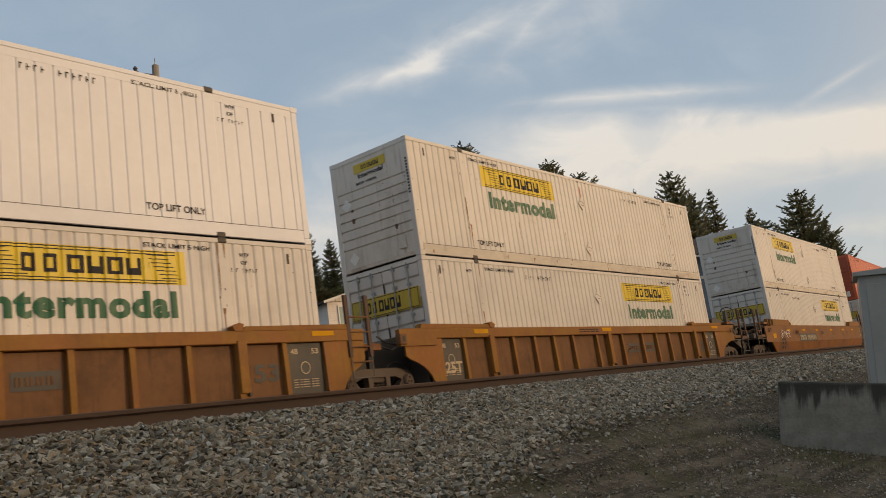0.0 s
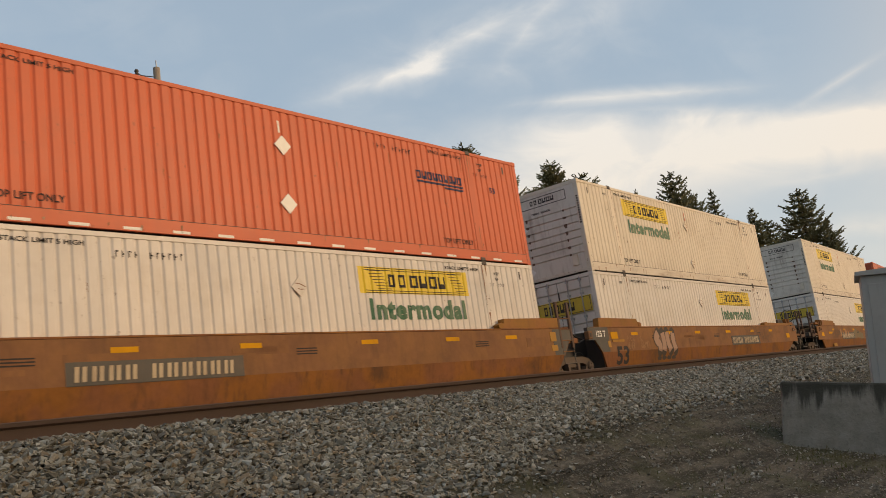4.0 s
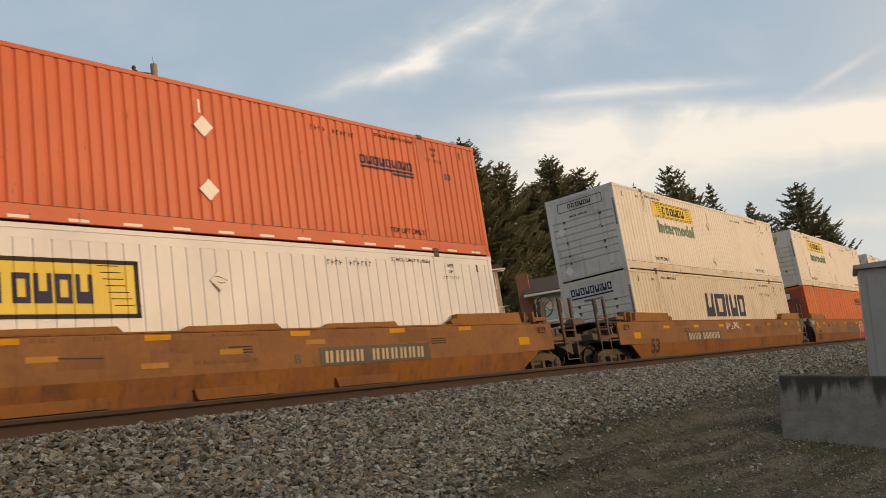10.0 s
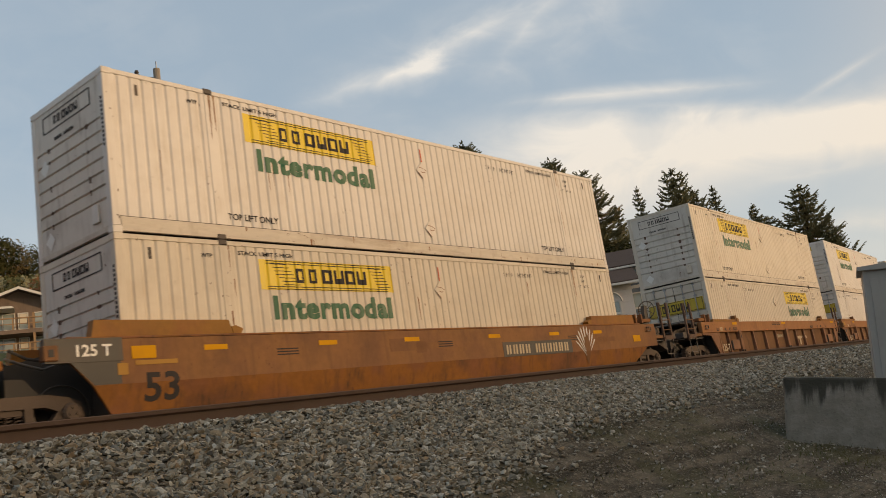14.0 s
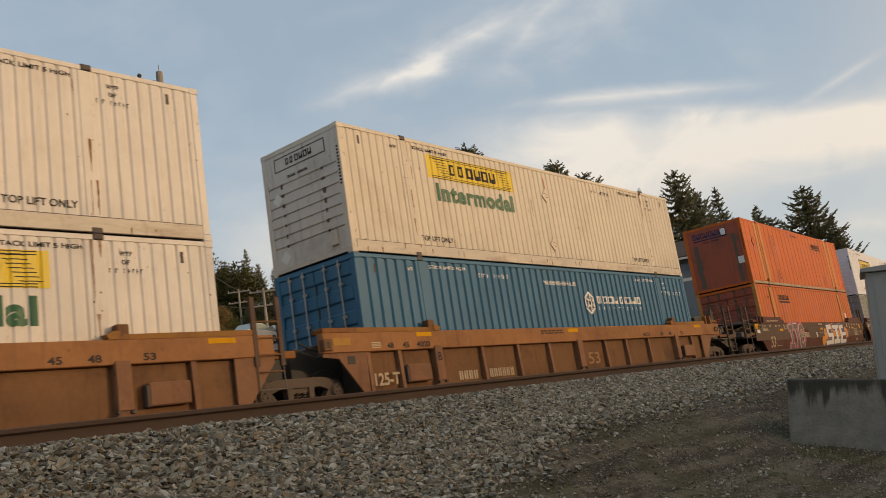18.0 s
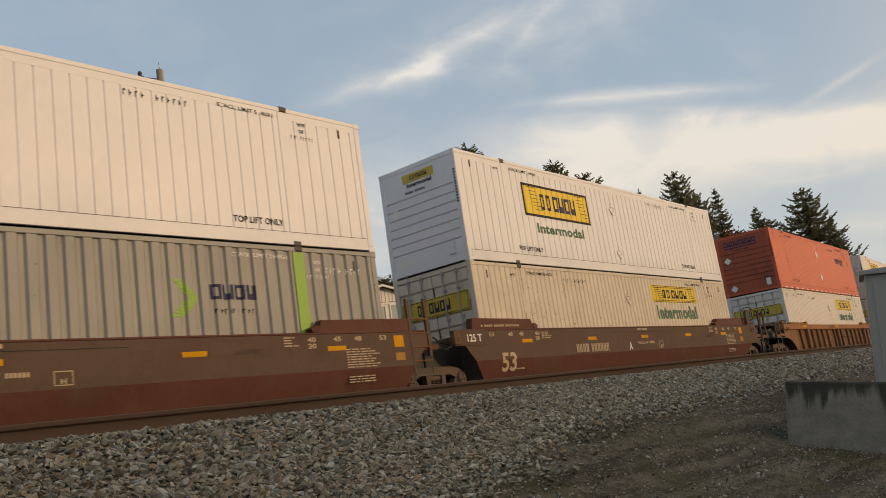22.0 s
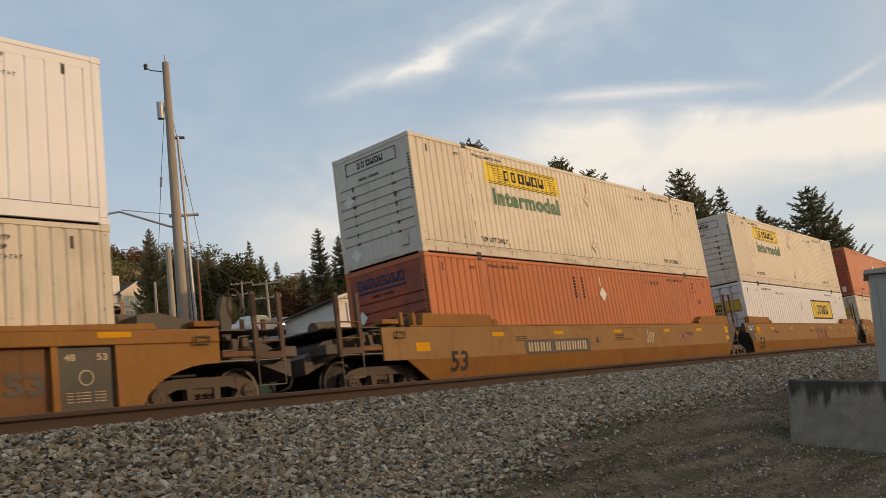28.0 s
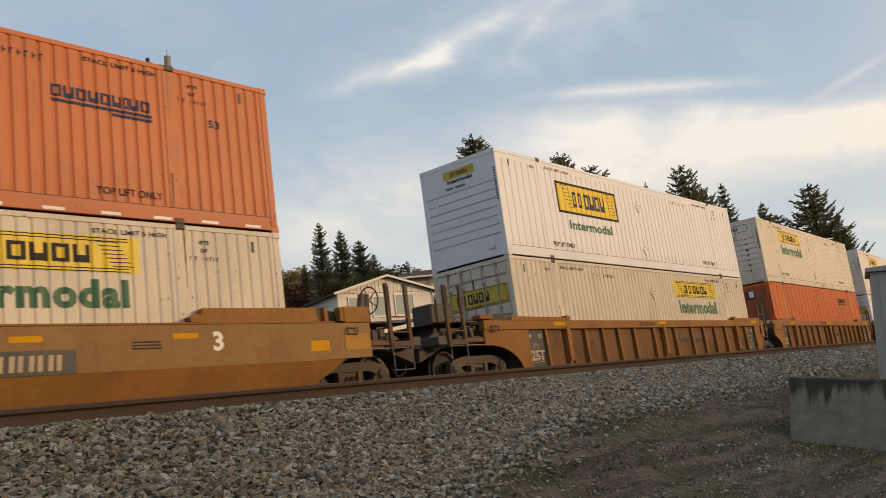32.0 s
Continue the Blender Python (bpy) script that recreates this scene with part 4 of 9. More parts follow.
def grey_marks(ob, stops):
    for a, b in POSTS:
        part("green_band", box(a - 0.01, b + 0.01, -0.006, 0.0, 0.17, TALL - 0.12), LIME, ob, "lime green band on the post")
    dots = bmesh.new()
    for k in range(12):
        z = 1.52 + 0.055 * k
        x = 11.32 + 0.34 * (1 - abs(z - 1.82) / 0.33)
        strip(stops, x - 0.16 + 0.008 * k, x + 0.10, z, z + 0.048, 0.007, dots)
    part("emblem", dots, LIME, ob, "green arrowhead of stacked dashes")
    part("carrier_name", bars_on(stops, 12.0, 13.0, 1.83, 2.1, (4, 4, 4, 4)), NAVY, ob, "dark blue blocks of a carrier name")
    part("second_row", bars_on(stops, 12.05, 12.95, 1.58, 1.66, (3, 3, 3, 1, 3, 3, 3, 3, 3)), INK, ob)
    part("serial_mark", bars_on(stops, 14.7, 15.7, 2.38, 2.5, (1, 1, 1, 1, -1, 1, 1, 1, 1)), PALE, ob)
    part("placard", diamond(stops, 2.95, 2.2, 0.2), PALE, ob, "white diamond placard")


TAN = material("worn tan steel", (0.50, 0.215, 0.045), 0.6, dirt=RUST, dirt_amount=0.45, streaks=0.4)
UP, LOW = "containers on the upper tier", "containers in the wells"
KINDS = {
    "white_front": lambda g: container("white ribbed steel container with a yellow sign and green lettering", WHITE, RIBBED, g, True, "yellow", "yellow"),
    "cream_front": lambda g: container("cream ribbed steel container with a yellow sign, rust specks", CREAM, RIBBED, g, True, "outline", "yellow"),
    "white_outline": lambda g: container("white ribbed steel container with an outlined end sign", WHITE, RIBBED, g, True, "outline", "yellow"),
    "white_door": lambda g: container("white ribbed steel container, doors trailing, yellow sign at the far end", WHITE, RIBBED, g, False, "yellow", "yellow"),
    "cream_door": lambda g: container("cream ribbed steel container, doors trailing, yellow sign", CREAM, RIBBED, g, False, "yellow", "yellow"),
    "new_front": lambda g: container("clean white smooth-sided container with a black-framed yellow sign", NEWWHITE, FINE, g, True, "yellow", "framed"),
    "new_door": lambda g: container("clean white smooth-sided container with a framed yellow sign", NEWWHITE, FINE, g, False, "yellow", "framed"),
    "red_front": lambda g: container("red ribbed steel container with white diamonds and dark name blocks", RED, RIBBED, g, True, "dark", None, red_marks),
    "burnt_front": lambda g: container("burnt orange ribbed container with white diamonds", BURNT, RIBBED, g, True, "dark", None, red_marks),
    "burnt_low": lambda g: container("burnt orange ribbed container with white diamonds", BURNT, RIBBED, g, True, "dark", None, burnt_marks),
    "orange_front": lambda g: container("orange plate-sided container with tan stiffeners", ORANGE, SMOOTH, g, True, "dark", None, orange_marks, ORANGE),
    "orange_well": lambda g: container("orange plate-sided container with a tan post", ORANGE, SMOOTH, g, True, "dark", None, orange_well_marks),
    "orange_low": lambda g: container("orange plate-sided container with a dark name and tan posts", ORANGE, BROAD_RIB, g, False, "", None, orange_low_marks, post_paint=TAN),
    "bold_front": lambda g: container("cream ribbed container with large leaning dark blue blocks", CREAM, RIBBED, g, True, "dark", None, wide_marks),
    "blue_door": lambda g: container("blue ribbed steel container with a white emblem", BLUE, DEEP, g, False, "", None, blue_marks),
    "grey_door": lambda g: container("grey ribbed steel container with lime green bands", GREY, DEEP, g, False, "", None, grey_marks),
}
# the cars in running order: place along the train, upper and lower container, sort of well car
CONSIST = [
    (-229.05, "new_front", "white_door", "ribbed"), (-209.58, "white_front", "white_door", "ribbed"),
    (-186.03, "white_front", "white_door", "plain"), (-166.58, "red_front", "white_door", "plain"), (-147.17, "cream_front", "white_door", "plain"),
    (-123.54, "cream_front", "white_door", "plain"), (-104.07, "red_front", "white_door", "plain"), (-84.58, "red_front", "new_front", "plain"),
    (-60.95, "white_outline", "bold_front", "plain"), (-41.45, "white_front", "orange_well", "plain"), (-21.96, "white_outline", "cream_front", "plain"),
    (1.66, "cream_front", "cream_door", "boxed"), (21.21, "white_front", "white_door", "boxed"), (40.81, "cream_front", "blue_door", "boxed"),
    (64.38, "orange_front", "orange_low", "maroon"), (83.82, "new_front", "grey_door", "maroon"), (103.26, "new_front", "cream_door", "maroon"),
    (126.80, "red_front", "white_door", "ribbed"), (146.30, "white_front", "white_door", "ribbed"), (165.84, "new_front", "cream_door", "ribbed"),
    (189.46, "cream_front", "burnt_low", "yellow"), (208.99, "cream_front", "new_door", "yellow"), (228.48, "burnt_front", "cream_door", "yellow"),
    (252.04, "new_front", "cream_door", "ribbed"), (271.56, "cream_front", "orange_well", "ribbed"), (290.94, "white_front", "new_door", "ribbed"),
]
DECK, TIER = 0.358, 3.254
MOVING = []  # thing, place along the train, length of its chord, height, y offset
first = {}
for place, upper, lower, _ in CONSIST:
    for kind_name, group, z in ((upper, UP, TIER), (lower, LOW, DECK)):
        if (kind_name, group) not in first:
            first[kind_name, group] = ob = KINDS[kind_name](group)
        else:
            ob = copy_thing(first[kind_name, group], pose(0, 0, 0))
        MOVING.append((ob, place, LONG, z, 0.0))


# ---- well cars; drawn about the same origin as the container that rides in them, z from the rail head ----
MID = WIDE / 2
PAINTS = {"plain": (CARORANGE, INK), "yellow": (CARYELLOW, INK), "maroon": (CARBROWN, FADED), "ribbed": (CARORANGE, PALE), "boxed": (CARORANGE, FADED)}
SPINNING = []


def flat_box(x0, x1, z0, z1, y=SIDE, off=0.006):
    return box(x0, x1, y - off, y + 0.004, z0, z1)


def flat_letters(words, x0, z0, height, width, bold=0.0, y=SIDE):
    bm = text_mesh(words, height / 0.7, bold, 1.0, width)
    for v in bm.verts:
        v.co = Vector((v.co.x + x0, y - 0.006, v.co.y + z0))
    return bm


def flat_bars(x0, x1, z0, z1, widths, y=SIDE, lean=0.0, split=False):
    bm = bmesh.new()
    total = sum(abs(w) for w in widths)
    x = x0
    for w in widths:
        s = abs(w) / total * (x1 - x0)
        if w > 0:
            for f0, f1 in ((0.0, 0.26), (0.44, 0.70)) if split else ((0.0, 0.7),):
                box(x + f0 * s, x + f1 * s, y - 0.008, y, z0, z1, bm)
        x += s
    for v in bm.verts:
        v.co.x += (v.co.z - z0) * lean
    return bm


WHEEL_R = 0.457


def wheelset_mesh():
    bm = rod((0, -0.95, 0), (0, 0.95, 0), 0.085, None, 12)
    for s in (-1, 1):
        prof = [(0.10, 0.66), (0.14, 0.80), (0.17, 0.82), (0.20, 0.76), (0.36, 0.72), (0.40, 0.79), (0.445, 0.80), (WHEEL_R, 0.79), (WHEEL_R + 0.004, 0.70), (WHEEL_R + 0.028, 0.685), (WHEEL_R + 0.026, 0.66), (0.40, 0.655), (0.10, 0.66)]
        lathe([(r, s * a) for r, a in prof], 32, "y", bm, [0, 0, 0, 0, 0, 1, 1, 1, 1, 0, 0, 0])
    # cast marks on the wheel face, so that its turning shows
    for s in (-1, 1):
        for k in range(3):
            a = radians(120 * k)
            box(0.27 * math.cos(a) - 0.03, 0.27 * math.cos(a) + 0.03, s * 0.742 - 0.012, s * 0.742 + 0.012, 0.27 * math.sin(a) - 0.03, 0.27 * math.sin(a) + 0.03, bm)
    return mesh_of(bm, [BLACK, TREAD], False)


def side_frame_mesh():
    """A cast bogie side: arched top, dropped middle, jaws over the axle ends and a nest of springs."""
    bm = bmesh.new()
    y0, y1 = -0.08, 0.08
    prism([(-1.08, 0.46), (-1.04, 0.60), (-0.88, 0.68), (-0.55, 0.74), (0.55, 0.74), (0.88, 0.68), (1.04, 0.60), (1.08, 0.46), (0.72, 0.48), (0.5, 0.56), (-0.5, 0.56), (-0.72, 0.48)], y0, y1, "y", bm)
    prism([(-0.46, 0.10), (0.46, 0.10), (0.50, 0.24), (-0.50, 0.24)], y0, y1, "y", bm)
    for s in (-1, 1):
        prism([(s * 0.44, 0.10), (s * 0.50, 0.24), (s * 0.70, 0.50), (s * 0.90, 0.56), (s * 0.72, 0.28)], y0, y1, "y", bm)
        prism([(s * 0.20, 0.24), (s * 0.31, 0.24), (s * 0.33, 0.57), (s * 0.20, 0.57)], y0, y1, "y", bm)
        prism([(s * 0.68, 0.30), (s * 0.78, 0.32), (s * 0.78, 0.54), (s * 0.70, 0.54)], y0, y1, "y", bm)
        prism([(s * 1.0, 0.32), (s * 1.08, 0.34), (s * 1.08, 0.52), (s * 1.0, 0.54)], y0, y1, "y", bm)
    return mesh_of(bm, BOGIE)


def springs_mesh():
    bm = bmesh.new()
    for x in (-0.14, 0.0, 0.14):
        n = 20
        pts = [(x + 0.055 * math.cos(2 * math.pi * k / 5), 0.055 * math.sin(2 * math.pi * k / 5), 0.27 + 0.20 * k / n) for k in range(n + 1)]
        bent(pts, 0.014, 4, bm)
    box(-0.22, 0.22, -0.06, 0.06, 0.47, 0.55, bm)
    return mesh_of(bm, BOGIE)


def bearing_mesh():
    bm = lathe([(0.0, -0.13), (0.11, -0.13), (0.145, -0.09), (0.145, 0.10), (0.0, 0.10)], 16, "y")
    for k in range(3):
        a = radians(90 + 120 * k)
        for e in (-0.15, 0.10):
            rod((0.06 * math.cos(a), e, 0.06 * math.sin(a)), (0.06 * math.cos(a), e + 0.04, 0.06 * math.sin(a)), 0.022, None, 6, bm)
    return mesh_of(bm, BOGIE)


WHEELSET, FRAME, SPRINGS, BEARING = wheelset_mesh(), side_frame_mesh(), springs_mesh(), bearing_mesh()
BOLSTER = mesh_of(box(-0.2, 0.2, -1.05, 1.05, 0.50, 0.72, bevel=0.03), STEEL)


def bogie(car, x):
    b = part("bogie", BOLSTER, STEEL, car, "two-axle freight bogie of rusty cast steel", pose(x, MID, 0))
    for s in (-1, 1):
        part("side_frame", FRAME, BOGIE, b, "", pose(0, s * 1.02, 0))
        part("spring_nest", SPRINGS, BOGIE, b, "", pose(0, s * 1.0, 0))
        w = part("wheelset", WHEELSET, BOGIE, b, "turning axle with two wheels", pose(s * 0.89, 0, WHEEL_R))
        SPINNING.append(w)
        for e in (-1, 1):
            part("axle_bearing", BEARING, BOGIE, b, "", pose(s * 0.89, e * 1.03, WHEEL_R))
    return b


def ladder(car, x0, x1, y, z0, z1, paint, tall):
    bm = bmesh.new()
    for x in (x0, x1):
        box(x - 0.045, x + 0.045, y - 0.03, y + 0.03, z0 + 0.42, z1, bm)
    if tall:
        box(x0, x1, y - 0.04, y + 0.05, z0 + 0.47, z0 + 0.59, bm)
    up = part("ladder", bm, paint, car, "steel corner ladder with grab rails")
    for z in (z0 + 0.78, z0 + 1.1) if tall else [z0 + 0.32 + 0.3 * k for k in range(int((z1 - z0 - 0.4) / 0.3))]:
        part("rung", rod((x0, y - 0.02, z), (x1, y - 0.02, z), 0.017, None, 6), CARDULL, up)
    part("stirrup", bent([(x0, y - 0.02, z0 + 0.4), (x0, y - 0.02, z0), (x1, y - 0.02, z0), (x1, y - 0.02, z0 + 0.45)], 0.012), DULL, up)
    if tall:
        part("grab_rail", bent([(x0, y - 0.03, z1 - 0.45), (x0, y - 0.07, z1 - 0.4), (x0, y - 0.07, z1 - 0.1), (x0, y - 0.03, z1 - 0.05)], 0.012), paint, up)


def hoop(x, y, z, r, thick, n=24, m=6):
    """A round ring that stands across the line."""
    bm = bmesh.new()
    rings = []
    for k in range(n):
        a = 2 * math.pi * k / n
        rings.append([bm.verts.new((x + thick * math.sin(b), y + (r + thick * math.cos(b)) * math.cos(a), z + (r + thick * math.cos(b)) * math.sin(a))) for b in (2 * math.pi * j / m for j in range(m))])
    for k in range(n):
        for j in range(m):
            bm.faces.new((rings[k][j], rings[(k + 1) % n][j], rings[(k + 1) % n][(j + 1) % m], rings[k][(j + 1) % m]))
    bmesh.ops.recalc_face_normals(bm, faces=bm.faces[:])
    return bm


def flip(points, on):
    return [(LONG - x, z) for x, z in points][::-1] if on else points


def mirror_x(bm, on):
    if on:
        for v in bm.verts:
            v.co.x = LONG - v.co.x
        bmesh.ops.reverse_faces(bm, faces=bm.faces[:])
    return bm


def end_gear(car, coupler, right, paint, sort, i):
    """What stands past the well at one end: platform, ladders, hand brake, coupler or articulated joint. Drawn for the left end."""
    tall = {(17, False): 1.58, (16, True): 2.06, (22, True): 2.31, (23, False): 2.33}.get((i, right), 2.18)

    def put(name, bm, mat, label=""):
        return part(name, mirror_x(bm, right), mat, car, label)

    put("well_end", box(-0.28, -0.18, 0.0, WIDE, 0.36, 1.46), STEEL)
    if coupler:
        put("centre_sill", box(-3.35, -0.28, MID - 0.32, MID + 0.32, 0.72, 1.12, bevel=0.02), STEEL)
        put("body_bolster", prism([(-3.6, 0.98), (-3.6, 0.66), (-2.75, 0.98), (-0.75, 0.98), (-0.3, 0.34), (-0.3, 1.46), (-1.85, 1.46), (-3.05, 1.30)], 0.30, WIDE - 0.30, "y"), STEEL, "sloped black end bulk over the bogie")
        # black solid that fills in the shade between the wheels
        put("bogie_hood", prism([(-2.6, 0.98), (-2.6, 0.5), (-0.75, 0.36), (-0.3, 0.34), (-0.75, 0.98)], MID - 0.5, MID + 0.5, "y"), BLACK)
        put("end_sill", box(-3.42, -3.12, SIDE + 0.05, WIDE - SIDE - 0.05, 0.98, 1.18, bevel=0.015), STEEL)
        for y in (SIDE + 0.03, WIDE - SIDE - 0.13):
            put("side_step_beam", box(-2.5, -1.8, y, y + 0.10, 1.02, 1.12, bevel=0.01), CARDULL)
            put("foot_tread", box(-3.1, -1.75, y - 0.01, y + 0.11, 0.945, 0.965), DULL)
        put("platform", box(-3.3, -1.85, SIDE + 0.12, WIDE - SIDE - 0.12, 1.49, 1.515), STEEL)
        put("coupler", box(-3.72, -3.3, MID - 0.14, MID + 0.14, 0.72, 0.98, bevel=0.05), STEEL, "steel knuckle coupler")
        put("air_hose", bent([(-3.4, MID - 0.4, 0.75), (-3.55, MID - 0.45, 0.5), (-3.7, MID - 0.3, 0.42)], 0.03), BLACK)
        # valves and pipework in the open bay
        for x, z, w, h in ((-2.35, 1.28, 0.16, 0.18), (-2.12, 1.22, 0.12, 0.26), (-2.0, 1.36, 0.10, 0.08), (-2.25, 1.10, 0.3, 0.07)):
            put("valve", box(x - w / 2, x + w / 2, SIDE + 0.10, SIDE + 0.26, z - h / 2, z + h / 2, bevel=0.02), BOGIE)
        put("pipe", bent([(-2.45, SIDE + 0.12, 1.40), (-2.2, SIDE + 0.1, 1.38), (-2.15, SIDE + 0.1, 1.15), (-1.85, SIDE + 0.1, 1.14)], 0.014), DULL)
        put("grab_handle", bent([(-1.52, SIDE - 0.002, 1.26), (-1.52, SIDE - 0.05, 1.26), (-1.52, SIDE - 0.05, 1.38), (-1.26, SIDE - 0.05, 1.38), (-1.26, SIDE - 0.05, 1.26), (-1.52, SIDE - 0.05, 1.26)], 0.016), BOGIE)
        for x in (-1.22, -0.82) if sort != "ribbed" else ():
            put("guide_support", box(x - 0.05, x + 0.05, -0.18, -0.04, 1.52, 1.80, bevel=0.01), paint)
        put("hose_tray", box(-1.8, -1.3, -0.16, 0.1, 1.56, 1.66, bevel=0.01), paint)
        x0, x1 = (-3.07, -2.50)
        a, b = (LONG - x1, LONG - x0) if right else (x0, x1)
        for y in (SIDE + 0.02, WIDE - SIDE - 0.02):
            ladder(car, a, b, y, 0.50, tall, DUSTY, True)
        if right:
            stand = put("brake_stand", prism([(-2.15, 1.18), (-2.02, 1.18), (-2.0, 1.85), (-2.08, 2.14), (-2.28, 2.12), (-2.22, 1.6)], 0.10, 0.22, "y"), STEEL, "hand brake stand")
            part("brake_wheel", mirror_x(hoop(-2.3, 0.15, 2.0, 0.28, 0.018), right), BOGIE, stand, "spoked hand brake wheel")
            for k in range(5):
                a = 2 * math.pi * k / 5
                part("spoke", mirror_x(rod((-2.3, 0.15, 2.0), (-2.3, 0.15 + 0.27 * math.cos(a), 2.0 + 0.27 * math.sin(a)), 0.012, None, 5), right), BOGIE, stand)
            put("valve_box", prism([(-1.9, 1.5), (-0.4, 1.5), (-0.4, 1.80), (-0.75, 1.84), (-1.9, 1.6)], 0.05, 0.55, "y"), STEEL)
            if sort == "yellow":
                put("end_box", box(-1.95, -1.25, SIDE, SIDE + 0.3, 1.49, 1.81, bevel=0.015), paint, "upright box at the end of the side")
                put("label_plate", box(-1.85, -1.2, SIDE - 0.012, SIDE, 0.95, 1.27), OLDPATCH, "faded amber data plate")
            put("air_tank", rod((-1.5, 0.75, 1.66), (-0.35, 0.75, 1.74), 0.2, None, 14), BOGIE)
        else:
            if sort in ("plain", "yellow"):
                put("brake_cylinder", rod((-2.75, 0.9, 1.60), (-2.15, 0.9, 1.64), 0.17, None, 16), BOGIE)
            if i == 23:
                put("equipment_box", box(-2.95, -2.15, 0.35, 0.95, 1.12, 2.0, bevel=0.03), STEEL, "tall black equipment box")
            put("hose_guard", prism([(-2.2, 1.46), (-0.35, 1.46), (-0.35, 1.78), (-0.9, 1.72)], 0.18, WIDE - 0.18, "y"), BLACK, "sloped black end apron")
    else:
        put("joint_beam", box(-1.75, -0.28, MID - 0.4, MID + 0.4, 0.72, 1.12, bevel=0.03), STEEL)
        put("joint_arm", prism([(-1.6, 0.70), (-0.28, 0.34), (-0.28, 1.46), (-0.7, 1.44), (-1.6, 1.22)], 0.5, WIDE - 0.5, "y"), BLACK)
        if right:
            for y in (SIDE + 0.02, WIDE - SIDE - 0.02):
                ladder(car, LONG + 0.56, LONG + 1.12, y, 0.54, 2.6 if sort == "yellow" else 2.21, DUSTY, False)
            put("step_beam", box(-1.45, -0.5, SIDE + 0.04, SIDE + 0.14, 1.08, 1.22, bevel=0.01), paint)
            put("lever_box", box(-1.1, -0.6, 0.0, 0.3, 1.22, 1.5, bevel=0.03), STEEL)
        else:
            put("end_bracket", prism([(-1.33, 1.14), (-1.33, 1.50), (-0.12, 1.50), (-0.12, 1.14)], SIDE - 0.012, SIDE + 0.1, "y"), DUSTY if sort == "maroon" else CARYELLOW if sort == "ribbed" else FLUSHED if sort == "boxed" else CARGREY)
            if sort == "boxed":
                put("reflector", flat_box(-1.1, -0.63, 1.27, 1.42, SIDE - 0.012), OLDPATCH, "faded amber reflector patch")
                put("end_box", box(-1.33, -0.4, SIDE - 0.004, SIDE + 0.3, 1.52, 1.62, bevel=0.01), CARORANGE, "low box on the end of the side")
                # the plate is uncut: a black block paints in the hole's dark
                put("slot_hole", box(-0.72, -0.52, SIDE + 0.02, SIDE + 0.034, 0.90, 1.06, bevel=0.006), BLACK, "black patch standing for a rounded hole in the end plate")
            elif sort != "ribbed":
                put("capacity_mark", flat_letters("125 T", -0.86, 1.23, 0.17, 0.56, 0.006, SIDE - 0.012), PALE, "white lettering")
            for k, (y, sag) in enumerate(((0.25, 0.22), (0.55, 0.3), (0.1, 0.12))):
                put("hose", bent([(-1.7, y, 1.30 + 0.05 * k), (-1.45, y, 1.34 - sag * 0.6), (-1.15, y, 1.34 - sag), (-0.85, y, 1.36 - sag * 0.7), (-0.5, y, 1.38)], 0.022), BLACK if k else DULL)
            lug = put("lug", box(-1.36, -1.14, SIDE - 0.05, SIDE + 0.1, 1.17, 1.40, bevel=0.015), CARDULL, "slotted lifting lug")
            # black block on the solid lug, in place of a shaded slot
            part("slot", mirror_x(box(-1.29, -1.21, SIDE - 0.056, SIDE - 0.04, 1.23, 1.34), right), BLACK, lug)


def end_outline(coupler):
    if coupler:
        return [(-0.25, 0.78), (-1.9, 0.80), (-1.9, 1.48)], [(-0.22, 0.22), (-0.85, 0.58), (-1.2, 0.78)]
    return [(-0.62, 0.78), (-0.95, 1.14), (-1.05, 1.16), (-1.05, 1.48)], [(-0.22, 0.22), (-0.62, 0.78)]


def plain_sides(car, left, right, paint):
    """Flat plate sides with a fold a third of the way up."""
    ul, ll = end_outline(left)
    ur, lr = end_outline(right)
    upper = ul + flip(ur, True)
    lower = ll + flip(lr, True)
    for far in (False, True):
        y0 = WIDE - SIDE - 0.05 if far else SIDE
        part("side_plate", prism(upper, y0, y0 + 0.05, "y"), DUSTY if paint is CARBROWN else TANNED if paint is CARYELLOW else BLEACHED, car)
        bm = prism(lower, y0, y0 + 0.05, "y")
        for v in bm.verts:
            v.co.y += (0.78 - v.co.z) * (-0.24 if far else 0.24)
        part("side_skirt", bm, paint, car)
        part("top_chord", box(-1.0, LONG + 1.0, WIDE if far else SIDE - 0.004, WIDE - SIDE + 0.004 if far else 0.0, 1.485, 1.52, bevel=0.006), paint, car)


